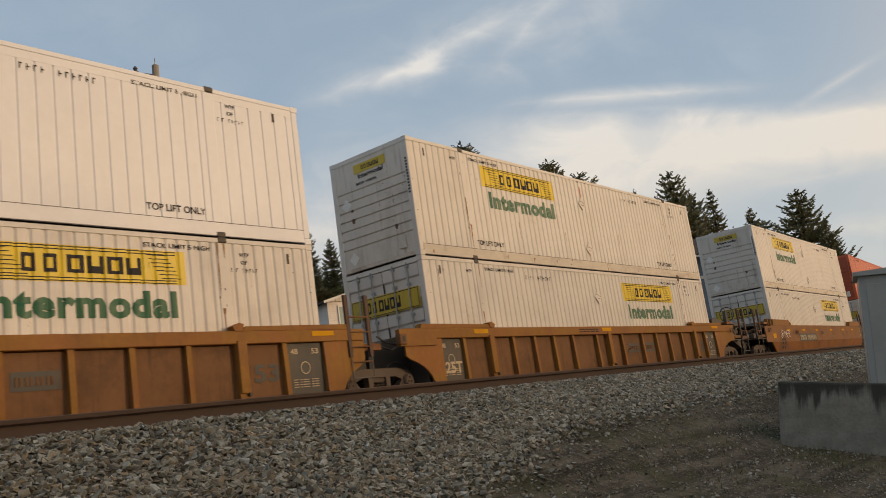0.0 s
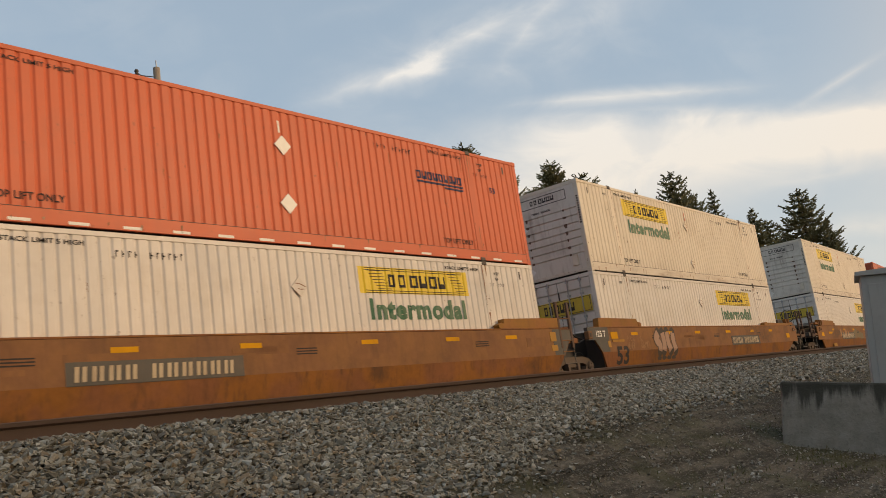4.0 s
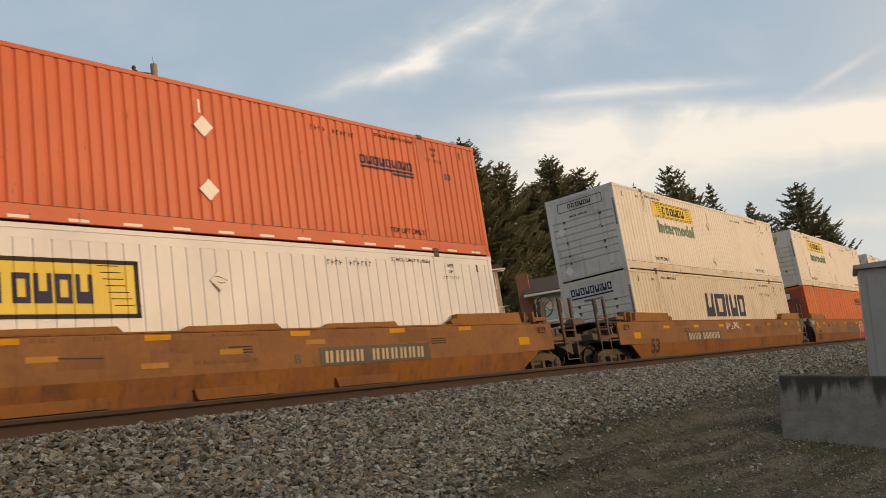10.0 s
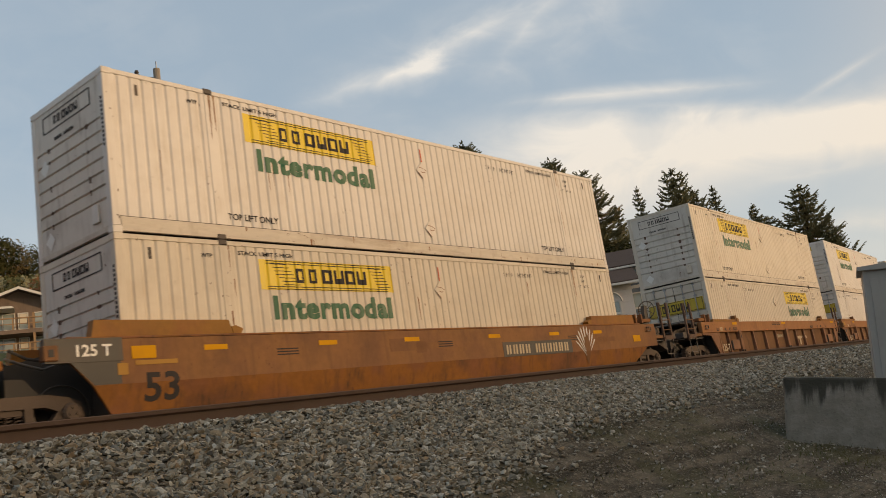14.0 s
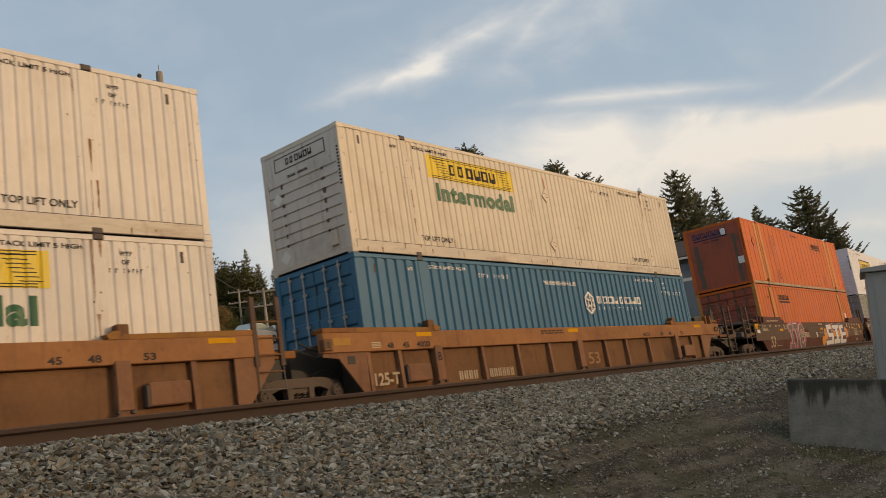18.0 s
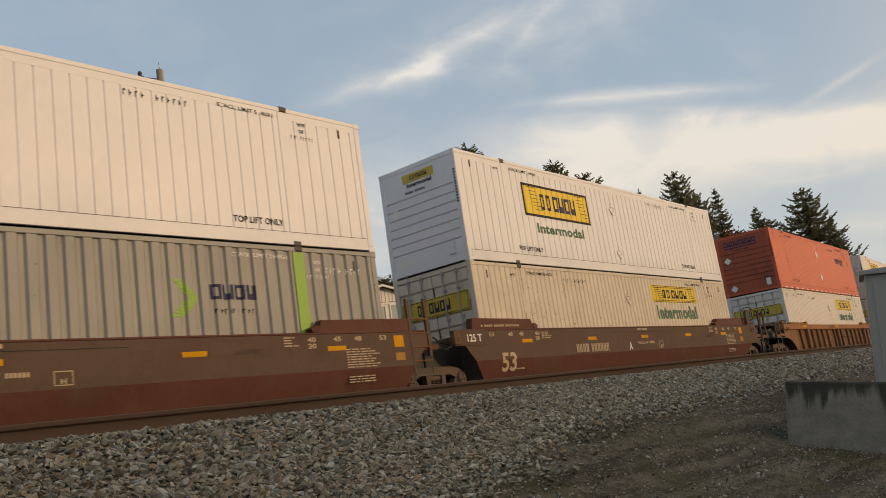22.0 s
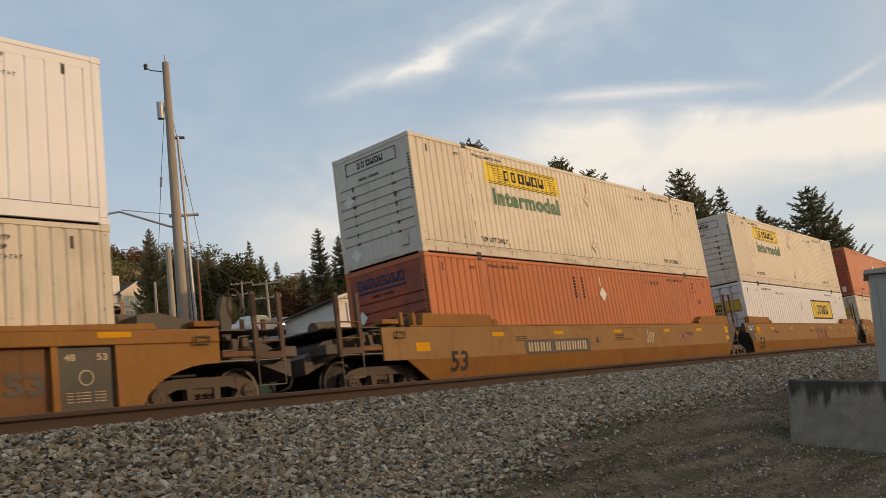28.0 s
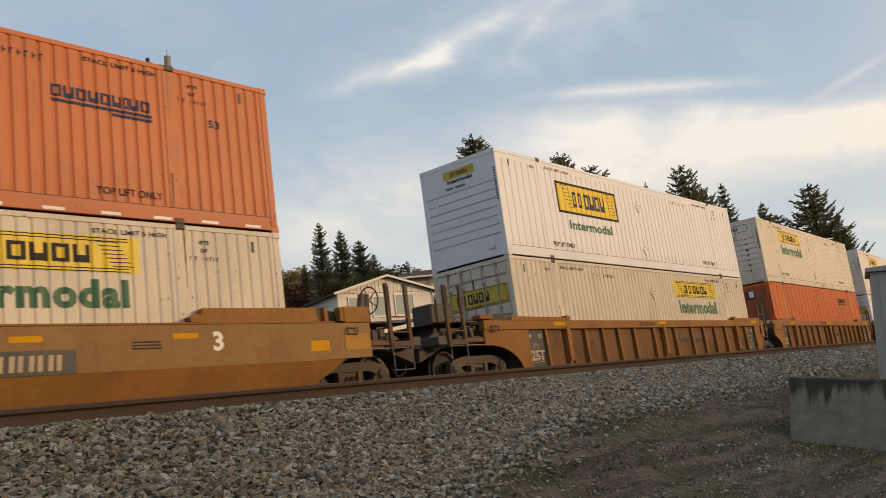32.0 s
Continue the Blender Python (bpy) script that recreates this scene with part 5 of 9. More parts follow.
def guides(car, paint, n_low, top=1.72, flat_end=False):
    """Raised lips that steer the containers into the well."""
    for far in (False, True):
        y0, y1 = (WIDE + 0.02, WIDE + 0.2) if far else (-0.2, -0.02)
        for x0, x1 in ((-0.6, 1.98), (LONG - 1.98, LONG + 0.6)):
            if flat_end and x0 > 5:
                part("container_guide", prism([(14.3, 1.52), (LONG + 1.6, 1.52), (LONG + 1.5, 1.6), (14.5, 1.63)], y0, y1, "y"), paint, car)
                part("guide_end", prism([(13.85, 1.52), (14.3, 1.52), (14.3, 1.63), (14.1, 1.66), (13.9, 1.62)], y0 - 0.012, y1 - 0.02, "y"), paint, car)
                continue
            inner = x1 if x0 < 5 else x0
            outer = x0 if x0 < 5 else x1
            s = 1 if inner > outer else -1
            prof = [(outer, 1.52), (inner, 1.52), (inner - s * 0.08, top - 0.02), (outer + s * 0.05, top)]
            part("container_guide", prism(prof, y0, y1, "y"), paint, car)
            part("guide_end", prism([(inner, 1.52), (inner + s * 0.16, 1.52), (inner + s * 0.20, 1.60), (inner + s * 0.06, 1.66), (inner - s * 0.04, 1.64)], y0 - 0.012, y1 - 0.02, "y"), paint, car)
        for k in range(n_low):
            x = 4.94 + k * (LONG - 9.88) / max(1, n_low - 1)
            if not far:
                part("access_plate", prism([(x - 0.87, 0.36), (x + 0.72, 0.36), (x + 0.82, 0.54), (x - 0.93, 0.54)], SIDE + 0.012, SIDE + 0.12, "y"), CARORANGE, car)
            part("low_guide", prism([(x - 1.05, 1.52), (x + 1.05, 1.52), (x + 0.95, 1.62), (x - 0.92, 1.60)], y0 + 0.04, y1, "y"), paint, car)


# places of the side ribs along the car; the broad ones carry the lifting brackets
RIBS = ((0.93, 0), (1.97, 1), (2.95, 0), (3.92, 0), (4.86, 0), (5.86, 0), (7.19, 0), (7.88, 1), (8.74, 0), (10.08, 0), (11.1, 0), (12.08, 0), (13.09, 0), (14.13, 1), (15.1, 0), (16.09, 0))
BOX_RIBS = ((-0.14, 0), (0.79, 0), (2.0, 1), (3.66, 0), (5.12, 0), (6.55, 0), (8.02, 1), (9.5, 0), (10.77, 0), (12.24, 0), (14.2, 1), (15.46, 0))


def ribbed_sides(car, paint, panel, boxed, chord, left, right):
    z1 = 1.13 if boxed else 1.29
    ends = [(-1.75 if left else -1.35 if boxed else -1.15), LONG + (1.75 if right else 0.95)]
    for far in (False, True):
        a, b = (WIDE - SIDE - 0.16, WIDE - SIDE) if far else (SIDE, SIDE + 0.16)
        inner = (WIDE + 0.04, WIDE + 0.08) if far else (-0.08, -0.04)
        part("top_chord", box(ends[0], ends[1], a, b, z1, 1.52, bevel=0.012), chord, car)
        part("side_panel", box(-0.2, LONG + 0.2, inner[0], inner[1], 0.24, z1 + 0.01), panel, car)
        part("bottom_flange", box(-0.25, LONG + 0.25, a + 0.02, b, 0.22, 0.33, bevel=0.008), paint, car)
        for x, broad in BOX_RIBS if boxed else RIBS:
            wide = (0.14 if boxed else 0.11) if broad else 0.05
            prof = [(a if not far else b, 0.31), (inner[0], 0.31), (inner[0], z1), (a + 0.03 if not far else b - 0.03, z1)]
            part("rib", prism(prof, x - wide, x + wide, "x"), paint, car)
            if broad and not far:
                part("pull_bracket", box(x - wide + 0.01, x + wide - 0.01, SIDE - 0.03, SIDE + 0.05, 0.42, z1 + 0.06, bevel=0.015), paint, car)
                foot = bmesh.new()
                for dx in (-0.12, 0.12) if boxed else (0.08,):
                    rod((x + dx, SIDE - 0.05, 0.40), (x + dx, SIDE + 0.02, 0.40), 0.035, None, 8, foot)
                part("bracket_pin", foot, STEEL, car)
        if boxed and not far:
            for x in (0.92, LONG - 1.56):
                part("side_box", box(x, x + 0.74, SIDE - 0.04, SIDE + 0.1, 0.45, 0.82, bevel=0.02), paint, car)
                part("box_end", box(x - 0.05, x, SIDE - 0.045, SIDE + 0.1, 0.44, 0.78, bevel=0.01), STEEL, car)
        # arched end plates over the bogies
        for on in (False, True):
            reach = ends[1] - LONG if on else -ends[0]
            if boxed:
                arch = [(-0.30, 0.24), (-0.95, 1.02), (-reach, 1.06), (-reach, z1), (-0.1, z1), (-0.1, 0.24)]
            else:
                arch = [(-0.1, 0.24)] + [(-1.7 + 1.40 * math.cos(t), 0.24 + 0.70 * math.sin(t)) for t in (radians(10 * k) for k in range(1, 9)) if -1.7 + 1.40 * math.cos(t) > -reach] + [(-reach, 0.93), (-reach, z1), (0.1, z1), (0.1, 0.24)]
            part("end_plate", prism(flip(arch, on), a + 0.03, a + 0.07, "y"), paint, car)


def scrawl(rng, x0, x1, z0, z1, letters, width, y=SIDE):
    """A hasty spray tag: letters of a few quick strokes each, as one ribbon mesh."""
    bm = bmesh.new()
    step = (x1 - x0) / letters
    for k in range(letters):
        a = x0 + step * k
        for _ in range(rng.choice((1, 2, 2, 3))):
            n = rng.choice((3, 4, 5))
            pts = [(a + step * rng.uniform(-0.1, 1.05), z0 + (z1 - z0) * rng.choice((0.0, 0.1, 0.45, 0.55, 0.9, 1.0)) + rng.uniform(-0.03, 0.03)) for _ in range(n)]
            ribbon(pts, width * rng.uniform(0.7, 1.2), 0.006 + 0.0006 * rng.random(), y, bm)
    if rng.random() < 0.7:
        ribbon([(x1 - step, z0), (x1 + step * 0.3, z0 + 0.04), (x1 + step, z0 - 0.05)], width, 0.007, y, bm)
    return bm


STROKES = {
    "A": ["0,0 .5,1 1,0", ".2,.4 .8,.4"], "B": ["0,0 0,1 .8,.85 .1,.55 .95,.3 0,0"], "C": ["1,.85 .5,1 0,.55 .3,0 1,.1"], "D": ["0,0 0,1 .8,.8 1,.4 .6,0 0,0"], "E": ["1,1 0,.95 0,0 1,.05", "0,.5 .8,.55"],
    "F": ["0,0 0,1 1,1", "0,.5 .8,.55"], "G": ["1,.9 .4,1 0,.5 .4,0 1,.1 1,.45 .6,.45"], "I": [".5,0 .5,1"], "J": [".8,1 .7,.2 .35,0 0,.3"], "K": ["0,0 0,1", "1,1 .05,.5 1,0"], "L": ["0,1 0,0 1,.05"], "M": ["0,0 .1,1 .5,.4 .9,1 1,0"],
    "N": ["0,0 0,1 1,0 1,1"], "O": [".5,1 0,.6 .3,0 .9,.2 .9,.8 .5,1"], "P": ["0,0 0,1 .9,.85 .7,.5 0,.45"], "R": ["0,0 0,1 .9,.85 .7,.5 0,.5 1,0"], "S": ["1,.9 .4,1 .05,.7 .9,.4 .7,0 0,.1"], "T": ["0,1 1,1", ".5,1 .5,0"],
    "U": ["0,1 0,.2 .5,0 1,.2 1,1"], "V": ["0,1 .5,0 1,1"], "Y": ["0,1 .5,.5 1,1", ".5,.5 .4,0"], "Z": ["0,1 1,1 0,0 1,.05"]}


def tag(rng, words, x0, x1, z0, z1, width, y=SIDE):
    """A word sprayed by hand, letter by letter, as one ribbon mesh."""
    bm = bmesh.new()
    step = (x1 - x0) / len(words)
    for k, ch in enumerate(words):
        a, w = x0 + step * (k + 0.08 * rng.random()), step * rng.uniform(0.62, 0.8)
        b, h = z0 + (z1 - z0) * rng.uniform(-0.08, 0.08), (z1 - z0) * rng.uniform(0.88, 1.1)
        for line in STROKES[ch]:
            pts = [tuple(float(q) for q in p.split(",")) for p in line.split()]
            ribbon([(a + w * (p + 0.12 * q), b + h * q) for p, q in pts], width * rng.uniform(0.85, 1.15), 0.006 + 0.0006 * rng.random(), y, bm)
    return bm


def bubble(x, half, z0, z1, lean, off, rounded):
    """A swollen upright shape with a round head, cut off flat when it is only the lower half."""
    bm = bmesh.new()
    pts = [(x - half, z0), (x + half, z0)]
    if rounded:
        zc = z1 - half
        pts += [(x + half * math.cos(a), zc + half * math.sin(a)) for a in (radians(18 * k) for k in range(11))]
    else:
        pts += [(x + half, z1), (x - half, z1)]
    bm.faces.new([bm.verts.new((p + lean * (q - z0), SIDE - off, q)) for p, q in pts])
    return bm


def fat_letter(car, strokes, layers):
    """A swollen letter: the same strokes painted over in ever thinner colours."""
    for k, (width, mat, label) in enumerate(layers):
        bm = bmesh.new()
        for n, st in enumerate(strokes):
            ribbon(st, width, 0.006 + 0.004 * k + 0.0005 * n, SIDE, bm)
        part("graffiti", bm, mat, car, label)
        if k == 0:
            for n, (x, z) in enumerate(p for st in strokes for p in (st[0], st[-1])):
                part("graffiti", blob(x, z, width * 0.52, width * 0.5, off=0.0035 + 0.0002 * n, wob=0.06, seed=n), mat, car, label)


def blob(x, z, rx, rz, y=SIDE, off=0.005, wob=0.15, seed=0, sides=26):
    bm = bmesh.new()
    vs = [bm.verts.new((x + rx * math.cos(a) * (1 + wob * math.sin(3 * a + seed)), y - off, z + rz * math.sin(a) * (1 + wob * math.cos(5 * a + seed * 2)))) for a in (2 * math.pi * k / sides for k in range(sides))]
    bm.faces.new(vs)
    return bm


SPRAY_WHITE = material("white spray paint", (0.62, 0.60, 0.58), 0.6)
SPRAY_PINK = material("pink spray paint", (0.42, 0.13, 0.18), 0.6)
SPRAY_RED = material("red spray paint", (0.42, 0.02, 0.03), 0.6)
SPRAY_BLACK = material("dark grey spray paint", (0.05, 0.04, 0.032), 0.7)
SPRAY_BLUSH = material("dusty pink spray paint", (0.34, 0.215, 0.155), 0.65, vary=0.3, grain=10.0)
SPRAY_HAZE = material("pale faded spray paint", (0.30, 0.165, 0.075), 0.75, vary=0.3, dirt=(0.2, 0.1, 0.045), dirt_amount=0.7, streaks=0.4)
SPRAY_WINE = material("faded wine red decal", (0.16, 0.045, 0.05), 0.6, vary=0.3)
SPRAY_ROSE = material("rose spray paint", (0.36, 0.12, 0.10), 0.6, vary=0.2)
SPRAY_AMBER = material("amber spray paint", (0.6, 0.24, 0.03), 0.6)
SPRAY_DARK = material("faded dark spray paint", (0.13, 0.07, 0.035), 0.7)


SPRAY_SAGE = material("faded green-grey paint", (0.15, 0.13, 0.075), 0.75, vary=0.3, dirt=(0.2, 0.09, 0.035), dirt_amount=0.6, streaks=0.5)
SPRAY_MIST = material("dark hatched spray fill", (0.13, 0.122, 0.115), 0.7, vary=0.35, grain=12.0)
SPRAY_VIOLET = material("violet spray outline", (0.10, 0.085, 0.17), 0.7)


def graffiti(car, i):
    rng = random.Random(i)
    if i == 4:
        layers = ((0.36, SPRAY_BLACK, "dark outline of a bubble letter"), (0.29, SPRAY_BLUSH, "dusty pink bubble letter"))
        for k, st in enumerate((([(0.3, 1.3), (0.08, 1.08), (0.3, 0.95), (0.28, 0.72)],), ([(0.62, 1.3), (0.66, 1.0), (0.6, 0.72)],), ([(0.98, 1.32), (0.98, 0.95), (1.12, 0.72)],), ([(1.42, 1.3), (1.4, 1.0), (1.5, 0.72)],))):
            fat_letter(car, [[(x + 2.95, z) for x, z in line] for line in st], layers)
            part("graffiti", blob(3.2 + 0.36 * k, 0.5, 0.16, 0.06, off=0.006, seed=k), SPRAY_BLACK, car, "dark oval under the bubble letters")
        for words, x0, x1, z0, z1 in (("PASK", 1.05, 1.55, 1.06, 1.24), ("NEVER", 1.02, 1.5, 0.84, 1.02)):
            part("graffiti", tag(rng, words, x0, x1, z0, z1, 0.022), SPRAY_HAZE, car, "thin pale spray paint tag")
        part("graffiti", scrawl(rng, 1.9, 2.5, 0.86, 1.2, 3, 0.022), SPRAY_HAZE, car, "thin pale spray paint tag")
        part("graffiti", tag(rng, "SCRONE", 11.35, 12.95, 1.14, 1.47, 0.03), SPRAY_DARK, car, "faded dark spray tag")
        part("graffiti", tag(rng, "AUTEK", 13.03, 14.5, 1.08, 1.45, 0.03), SPRAY_DARK, car, "faded dark spray tag")
        part("graffiti", scrawl(rng, 13.1, 14.0, 0.80, 1.08, 7, 0.02), SPRAY_DARK, car, "faded dark spray tag")
    elif i in (2, 6):
        for words, x0, x1, z0, z1 in (("FORGE", 2.25, 3.15, 1.16, 1.40), ("DEBUT", 2.25, 3.35, 0.86, 1.08), ("ZENKO", 2.3, 3.45, 0.52, 0.78), ("TOR", 3.65, 4.3, 0.92, 1.2), ("SLR", 3.65, 4.6, 0.56, 0.86)) if i == 6 else (("GRIMER", 0.2, 1.7, 0.98, 1.28),):
            part("graffiti", tag(rng, words, x0, x1, z0, z1, 0.026), SPRAY_WHITE, car, "thin white spray paint tag")
    elif i == 5:
        part("graffiti", scrawl(rng, 1.0, 3.1, 0.85, 1.3, 6, 0.04), SPRAY_DARK, car, "faded dark spray tag")
        for k, (x, z, q) in enumerate(((3.2, 1.12, 0.22), (3.75, 0.98, 0.2), (4.4, 1.1, 0.26), (5.0, 1.02, 0.18))):
            part("graffiti", blob(x, z, q, q, seed=k, wob=0.06, off=0.005 + 0.001 * k), SPRAY_HAZE, car, "pale faded spray blot")
        part("graffiti", blob(7.2, 1.05, 0.9, 0.26, seed=2, wob=0.22), SPRAY_SAGE, car, "faded green-grey painted-out patch")
        part("graffiti", blob(8.4, 0.92, 0.6, 0.2, seed=5, wob=0.25, off=0.007), SPRAY_SAGE, car, "faded green-grey painted-out patch")
    elif i == 9:
        for k in range(6):
            x = 10.35 + k * 0.58
            lean = (0.10, -0.04, 0.08, 0.0, -0.06, 0.05)[k]
            for n, (grow, top, mat, label) in enumerate(((0.03, 1.40, SPRAY_WHITE, "white spray paint outline"), (0.0, 1.37, SPRAY_ROSE, "rose bubble letter"), (0.0, 0.70, SPRAY_RED, "red lower half of the letter"))):
                part("graffiti", bubble(x, 0.30 + grow, 0.34 - grow, top, lean, 0.006 + 0.004 * n + 0.0002 * k, top > 1), mat, car, label)
            curl = [(x - 0.12 + 0.16 * math.cos(a) * (1 - 0.05 * q), 0.98 + 0.2 * math.sin(a)) for q, a in ((q, radians(45 * q + 60 * k)) for q in range(6))]
            part("graffiti", ribbon(curl, 0.028, 0.0165 + 0.0002 * k), SPRAY_WHITE, car, "white curl inside the letter")
            part("graffiti", blob(x - 0.02, 0.52, 0.1, 0.07, off=0.0165, seed=k, wob=0.08), SPRAY_ROSE, car, "rose highlight")
        part("graffiti", scrawl(rng, 3.0, 4.7, 0.7, 1.3, 5, 0.05), SPRAY_DARK, car, "faded dark spray tag")
    elif i == 10:
        for k in range(9):
            a = radians(-70 + 18 * k + 90)
            bm = bmesh.new()
            x, z = 13.7, 0.9
            vs = [(x, z - 0.3), (x + 0.5 * math.cos(a) - 0.03, z + 0.5 * math.sin(a)), (x + 0.55 * math.cos(a), z + 0.55 * math.sin(a) + 0.03), (x + 0.5 * math.cos(a) + 0.04, z + 0.5 * math.sin(a))]
            bm.faces.new([bm.verts.new((p, SIDE - 0.008 - 0.0005 * k, q)) for p, q in vs])
            part("graffiti", bm, SPRAY_WHITE, car, "white feather-like spray paint")
        part("graffiti", blob(13.75, 0.85, 0.14, 0.4, off=0.014), CARDULL, car)
    elif i == 14:
        layers = ((0.44, SPRAY_PINK, "pink spray paint outline"), (0.27, SPRAY_WHITE, "white spray line"), (0.22, SPRAY_MIST, "dark grey spray fill"))
        fat_letter(car, ([(2.72, 1.28), (3.2, 1.34)], [(2.98, 1.26), (2.95, 0.9), (2.98, 0.52)], [(2.72, 0.47), (3.22, 0.46)]), layers)
        fat_letter(car, ([(3.42, 1.34), (4.0, 1.35)], [(3.7, 1.3), (3.74, 0.85), (3.72, 0.48)]), layers)
        fat_letter(car, ([(4.85, 1.14), (4.65, 1.32), (4.3, 1.2), (4.22, 0.85), (4.35, 0.52), (4.7, 0.46), (4.88, 0.66)],), layers)
        for x, z, rx, rz, k in ((8.35, 0.62, 0.42, 0.22, 1), (8.8, 0.9, 0.4, 0.3, 2), (10.25, 1.22, 0.5, 0.24, 3), (11.7, 1.25, 0.5, 0.22, 4), (12.9, 0.95, 0.42, 0.28, 5), (9.6, 0.62, 0.8, 0.16, 6), (11.1, 0.95, 1.3, 0.2, 7)):
            part("graffiti", blob(x, z, rx, rz, seed=k, wob=0.12, off=0.003 + 0.0004 * k), SPRAY_AMBER, car, "amber spray paint cloud")
        # three square-cut white letters with violet edges, as slabs (x0, x1, z0, z1)
        letters = (((9.02, 9.92, 1.14, 1.40), (9.02, 9.36, 0.92, 1.20), (9.1, 10.12, 0.76, 0.98), (9.78, 10.16, 0.52, 0.82), (8.72, 10.16, 0.40, 0.62)),
                   ((10.26, 11.42, 1.16, 1.38), (10.68, 11.12, 0.62, 1.2), (10.28, 11.46, 0.42, 0.66)),
                   ((11.62, 12.44, 1.18, 1.38), (11.62, 12.0, 0.5, 1.3), (12.0, 12.78, 0.80, 1.0), (11.62, 12.74, 0.42, 0.62)))
        for n, (grow, mat, label) in enumerate(((0.07, SPRAY_VIOLET, "violet spray outline"), (0.0, SPRAY_WHITE, "square-cut white spray letter"))):
            for k, slabs in enumerate(letters):
                bm = bmesh.new()
                for q, (x0, x1, z0, z1) in enumerate(slabs):
                    y = SIDE - 0.008 - 0.003 * n - 0.0003 * q
                    bm.faces.new([bm.verts.new(p) for p in ((x0 - grow, y, z0 - grow), (x1 + grow, y, z0 - grow + 0.03), (x1 + grow + 0.03, y, z1 + grow), (x0 - grow - 0.02, y, z1 + grow - 0.02))])
                part("graffiti", bm, mat, car, label)
        part("graffiti", tag(rng, "CST", 13.1, 13.85, 0.9, 1.12, 0.03), SPRAY_PINK, car, "thin pink spray tag")
    elif i == 12:
        for words, x1, z0, z1 in (("TROLL", 4.62, 0.84, 1.04), ("SLAYERS", 5.0, 0.56, 0.78)):
            part("graffiti", tag(rng, words, 3.78, x1, z0, z1, 0.024, -0.09), SPRAY_HAZE, car, "thin pale spray paint tag")
        part("graffiti", scrawl(rng, 7.4, 8.6, 0.8, 1.2, 4, 0.02, -0.09), SPRAY_WHITE, car, "thin white spray paint tag")
    elif i in (8, 20):
        if i == 8:
            part("graffiti", scrawl(rng, 10.2, 11.0, 0.95, 1.25, 4, 0.03), SPRAY_DARK, car, "faded dark spray tag")
            part("graffiti", scrawl(rng, 11.6, 13.6, 1.1, 1.42, 6, 0.035), SPRAY_DARK, car, "faded dark spray tag")
            for k, x in enumerate((12.4, 13.2, 13.9, 14.5)):
                part("graffiti", ribbon([(x, 0.42), (x + 0.03, 0.85), (x + 0.2, 1.3), (x + 0.45, 1.2), (x + 0.5, 0.8), (x + 0.55, 0.44)], 0.03, 0.006 + 0.001 * k), SPRAY_DARK, car, "faded dark spray loop")
        part("graffiti", tag(rng, "JAY", 9.82, 10.4, 0.92, 1.28, 0.024) if i == 20 else scrawl(rng, 7.0, 8.6, 1.15, 1.4, 6, 0.022), SPRAY_WHITE, car, "thin white spray paint tag")


def grey_ends(car, left, right, newer):
    """Where two cars share a bogie the end of the side is painted dark grey."""
    fresh = PATCH if newer else OLDPATCH
    for on, coupled in ((False, left), (True, right)):
        if not coupled:
            pts = [(-0.60, 0.79), (-0.95, 1.14), (-1.05, 1.16), (-1.05, 1.47), (-0.16, 1.47), (-0.16, 0.79)]
            part("grey_panel", prism(flip(pts, on), SIDE - 0.004, SIDE + 0.02, "y"), CARGREY, car, "dark grey end of the side")
            for x, z, w, hh, mat in ((LONG + 0.03, 1.15, 0.28, 0.25, fresh), (LONG + 0.03, 0.90, 0.28, 0.15, fresh)) if on else ((0.03, 1.16, 0.42, 0.2, PATCH), (-0.22, 0.92, 0.17, 0.18, OLDPATCH), (0.08, 1.06, 0.75, 0.07, OLDPATCH)):
                part("reflector", flat_box(x, x + w, z, z + hh, SIDE - 0.004), mat, car, "yellow reflector square" if mat is PATCH else "faded reflector square")


def logo_blocks(x, z0, z1, step):
    """Two capped posts and a crossing, as plain blocks."""
    bm = bmesh.new()
    ya, yb = SIDE - 0.014, SIDE - 0.006
    for k in range(2):
        a = x + step * k
        box(a, a + 0.83 * step, ya, yb, z1 - 0.13, z1, bm)
        box(a + 0.28 * step, a + 0.56 * step, ya, yb, z0, z1 - 0.13, bm)
    a = x + 2 * step
    prism([(a, z1), (a + 0.28 * step, z1), (a + 0.95 * step, z0), (a + 0.66 * step, z0)], ya, yb, "y", bm)
    prism([(a + 0.66 * step, z1), (a + 0.95 * step, z1), (a + 0.28 * step, z0), (a, z0)], ya - 0.004, ya, "y", bm)
    return bm


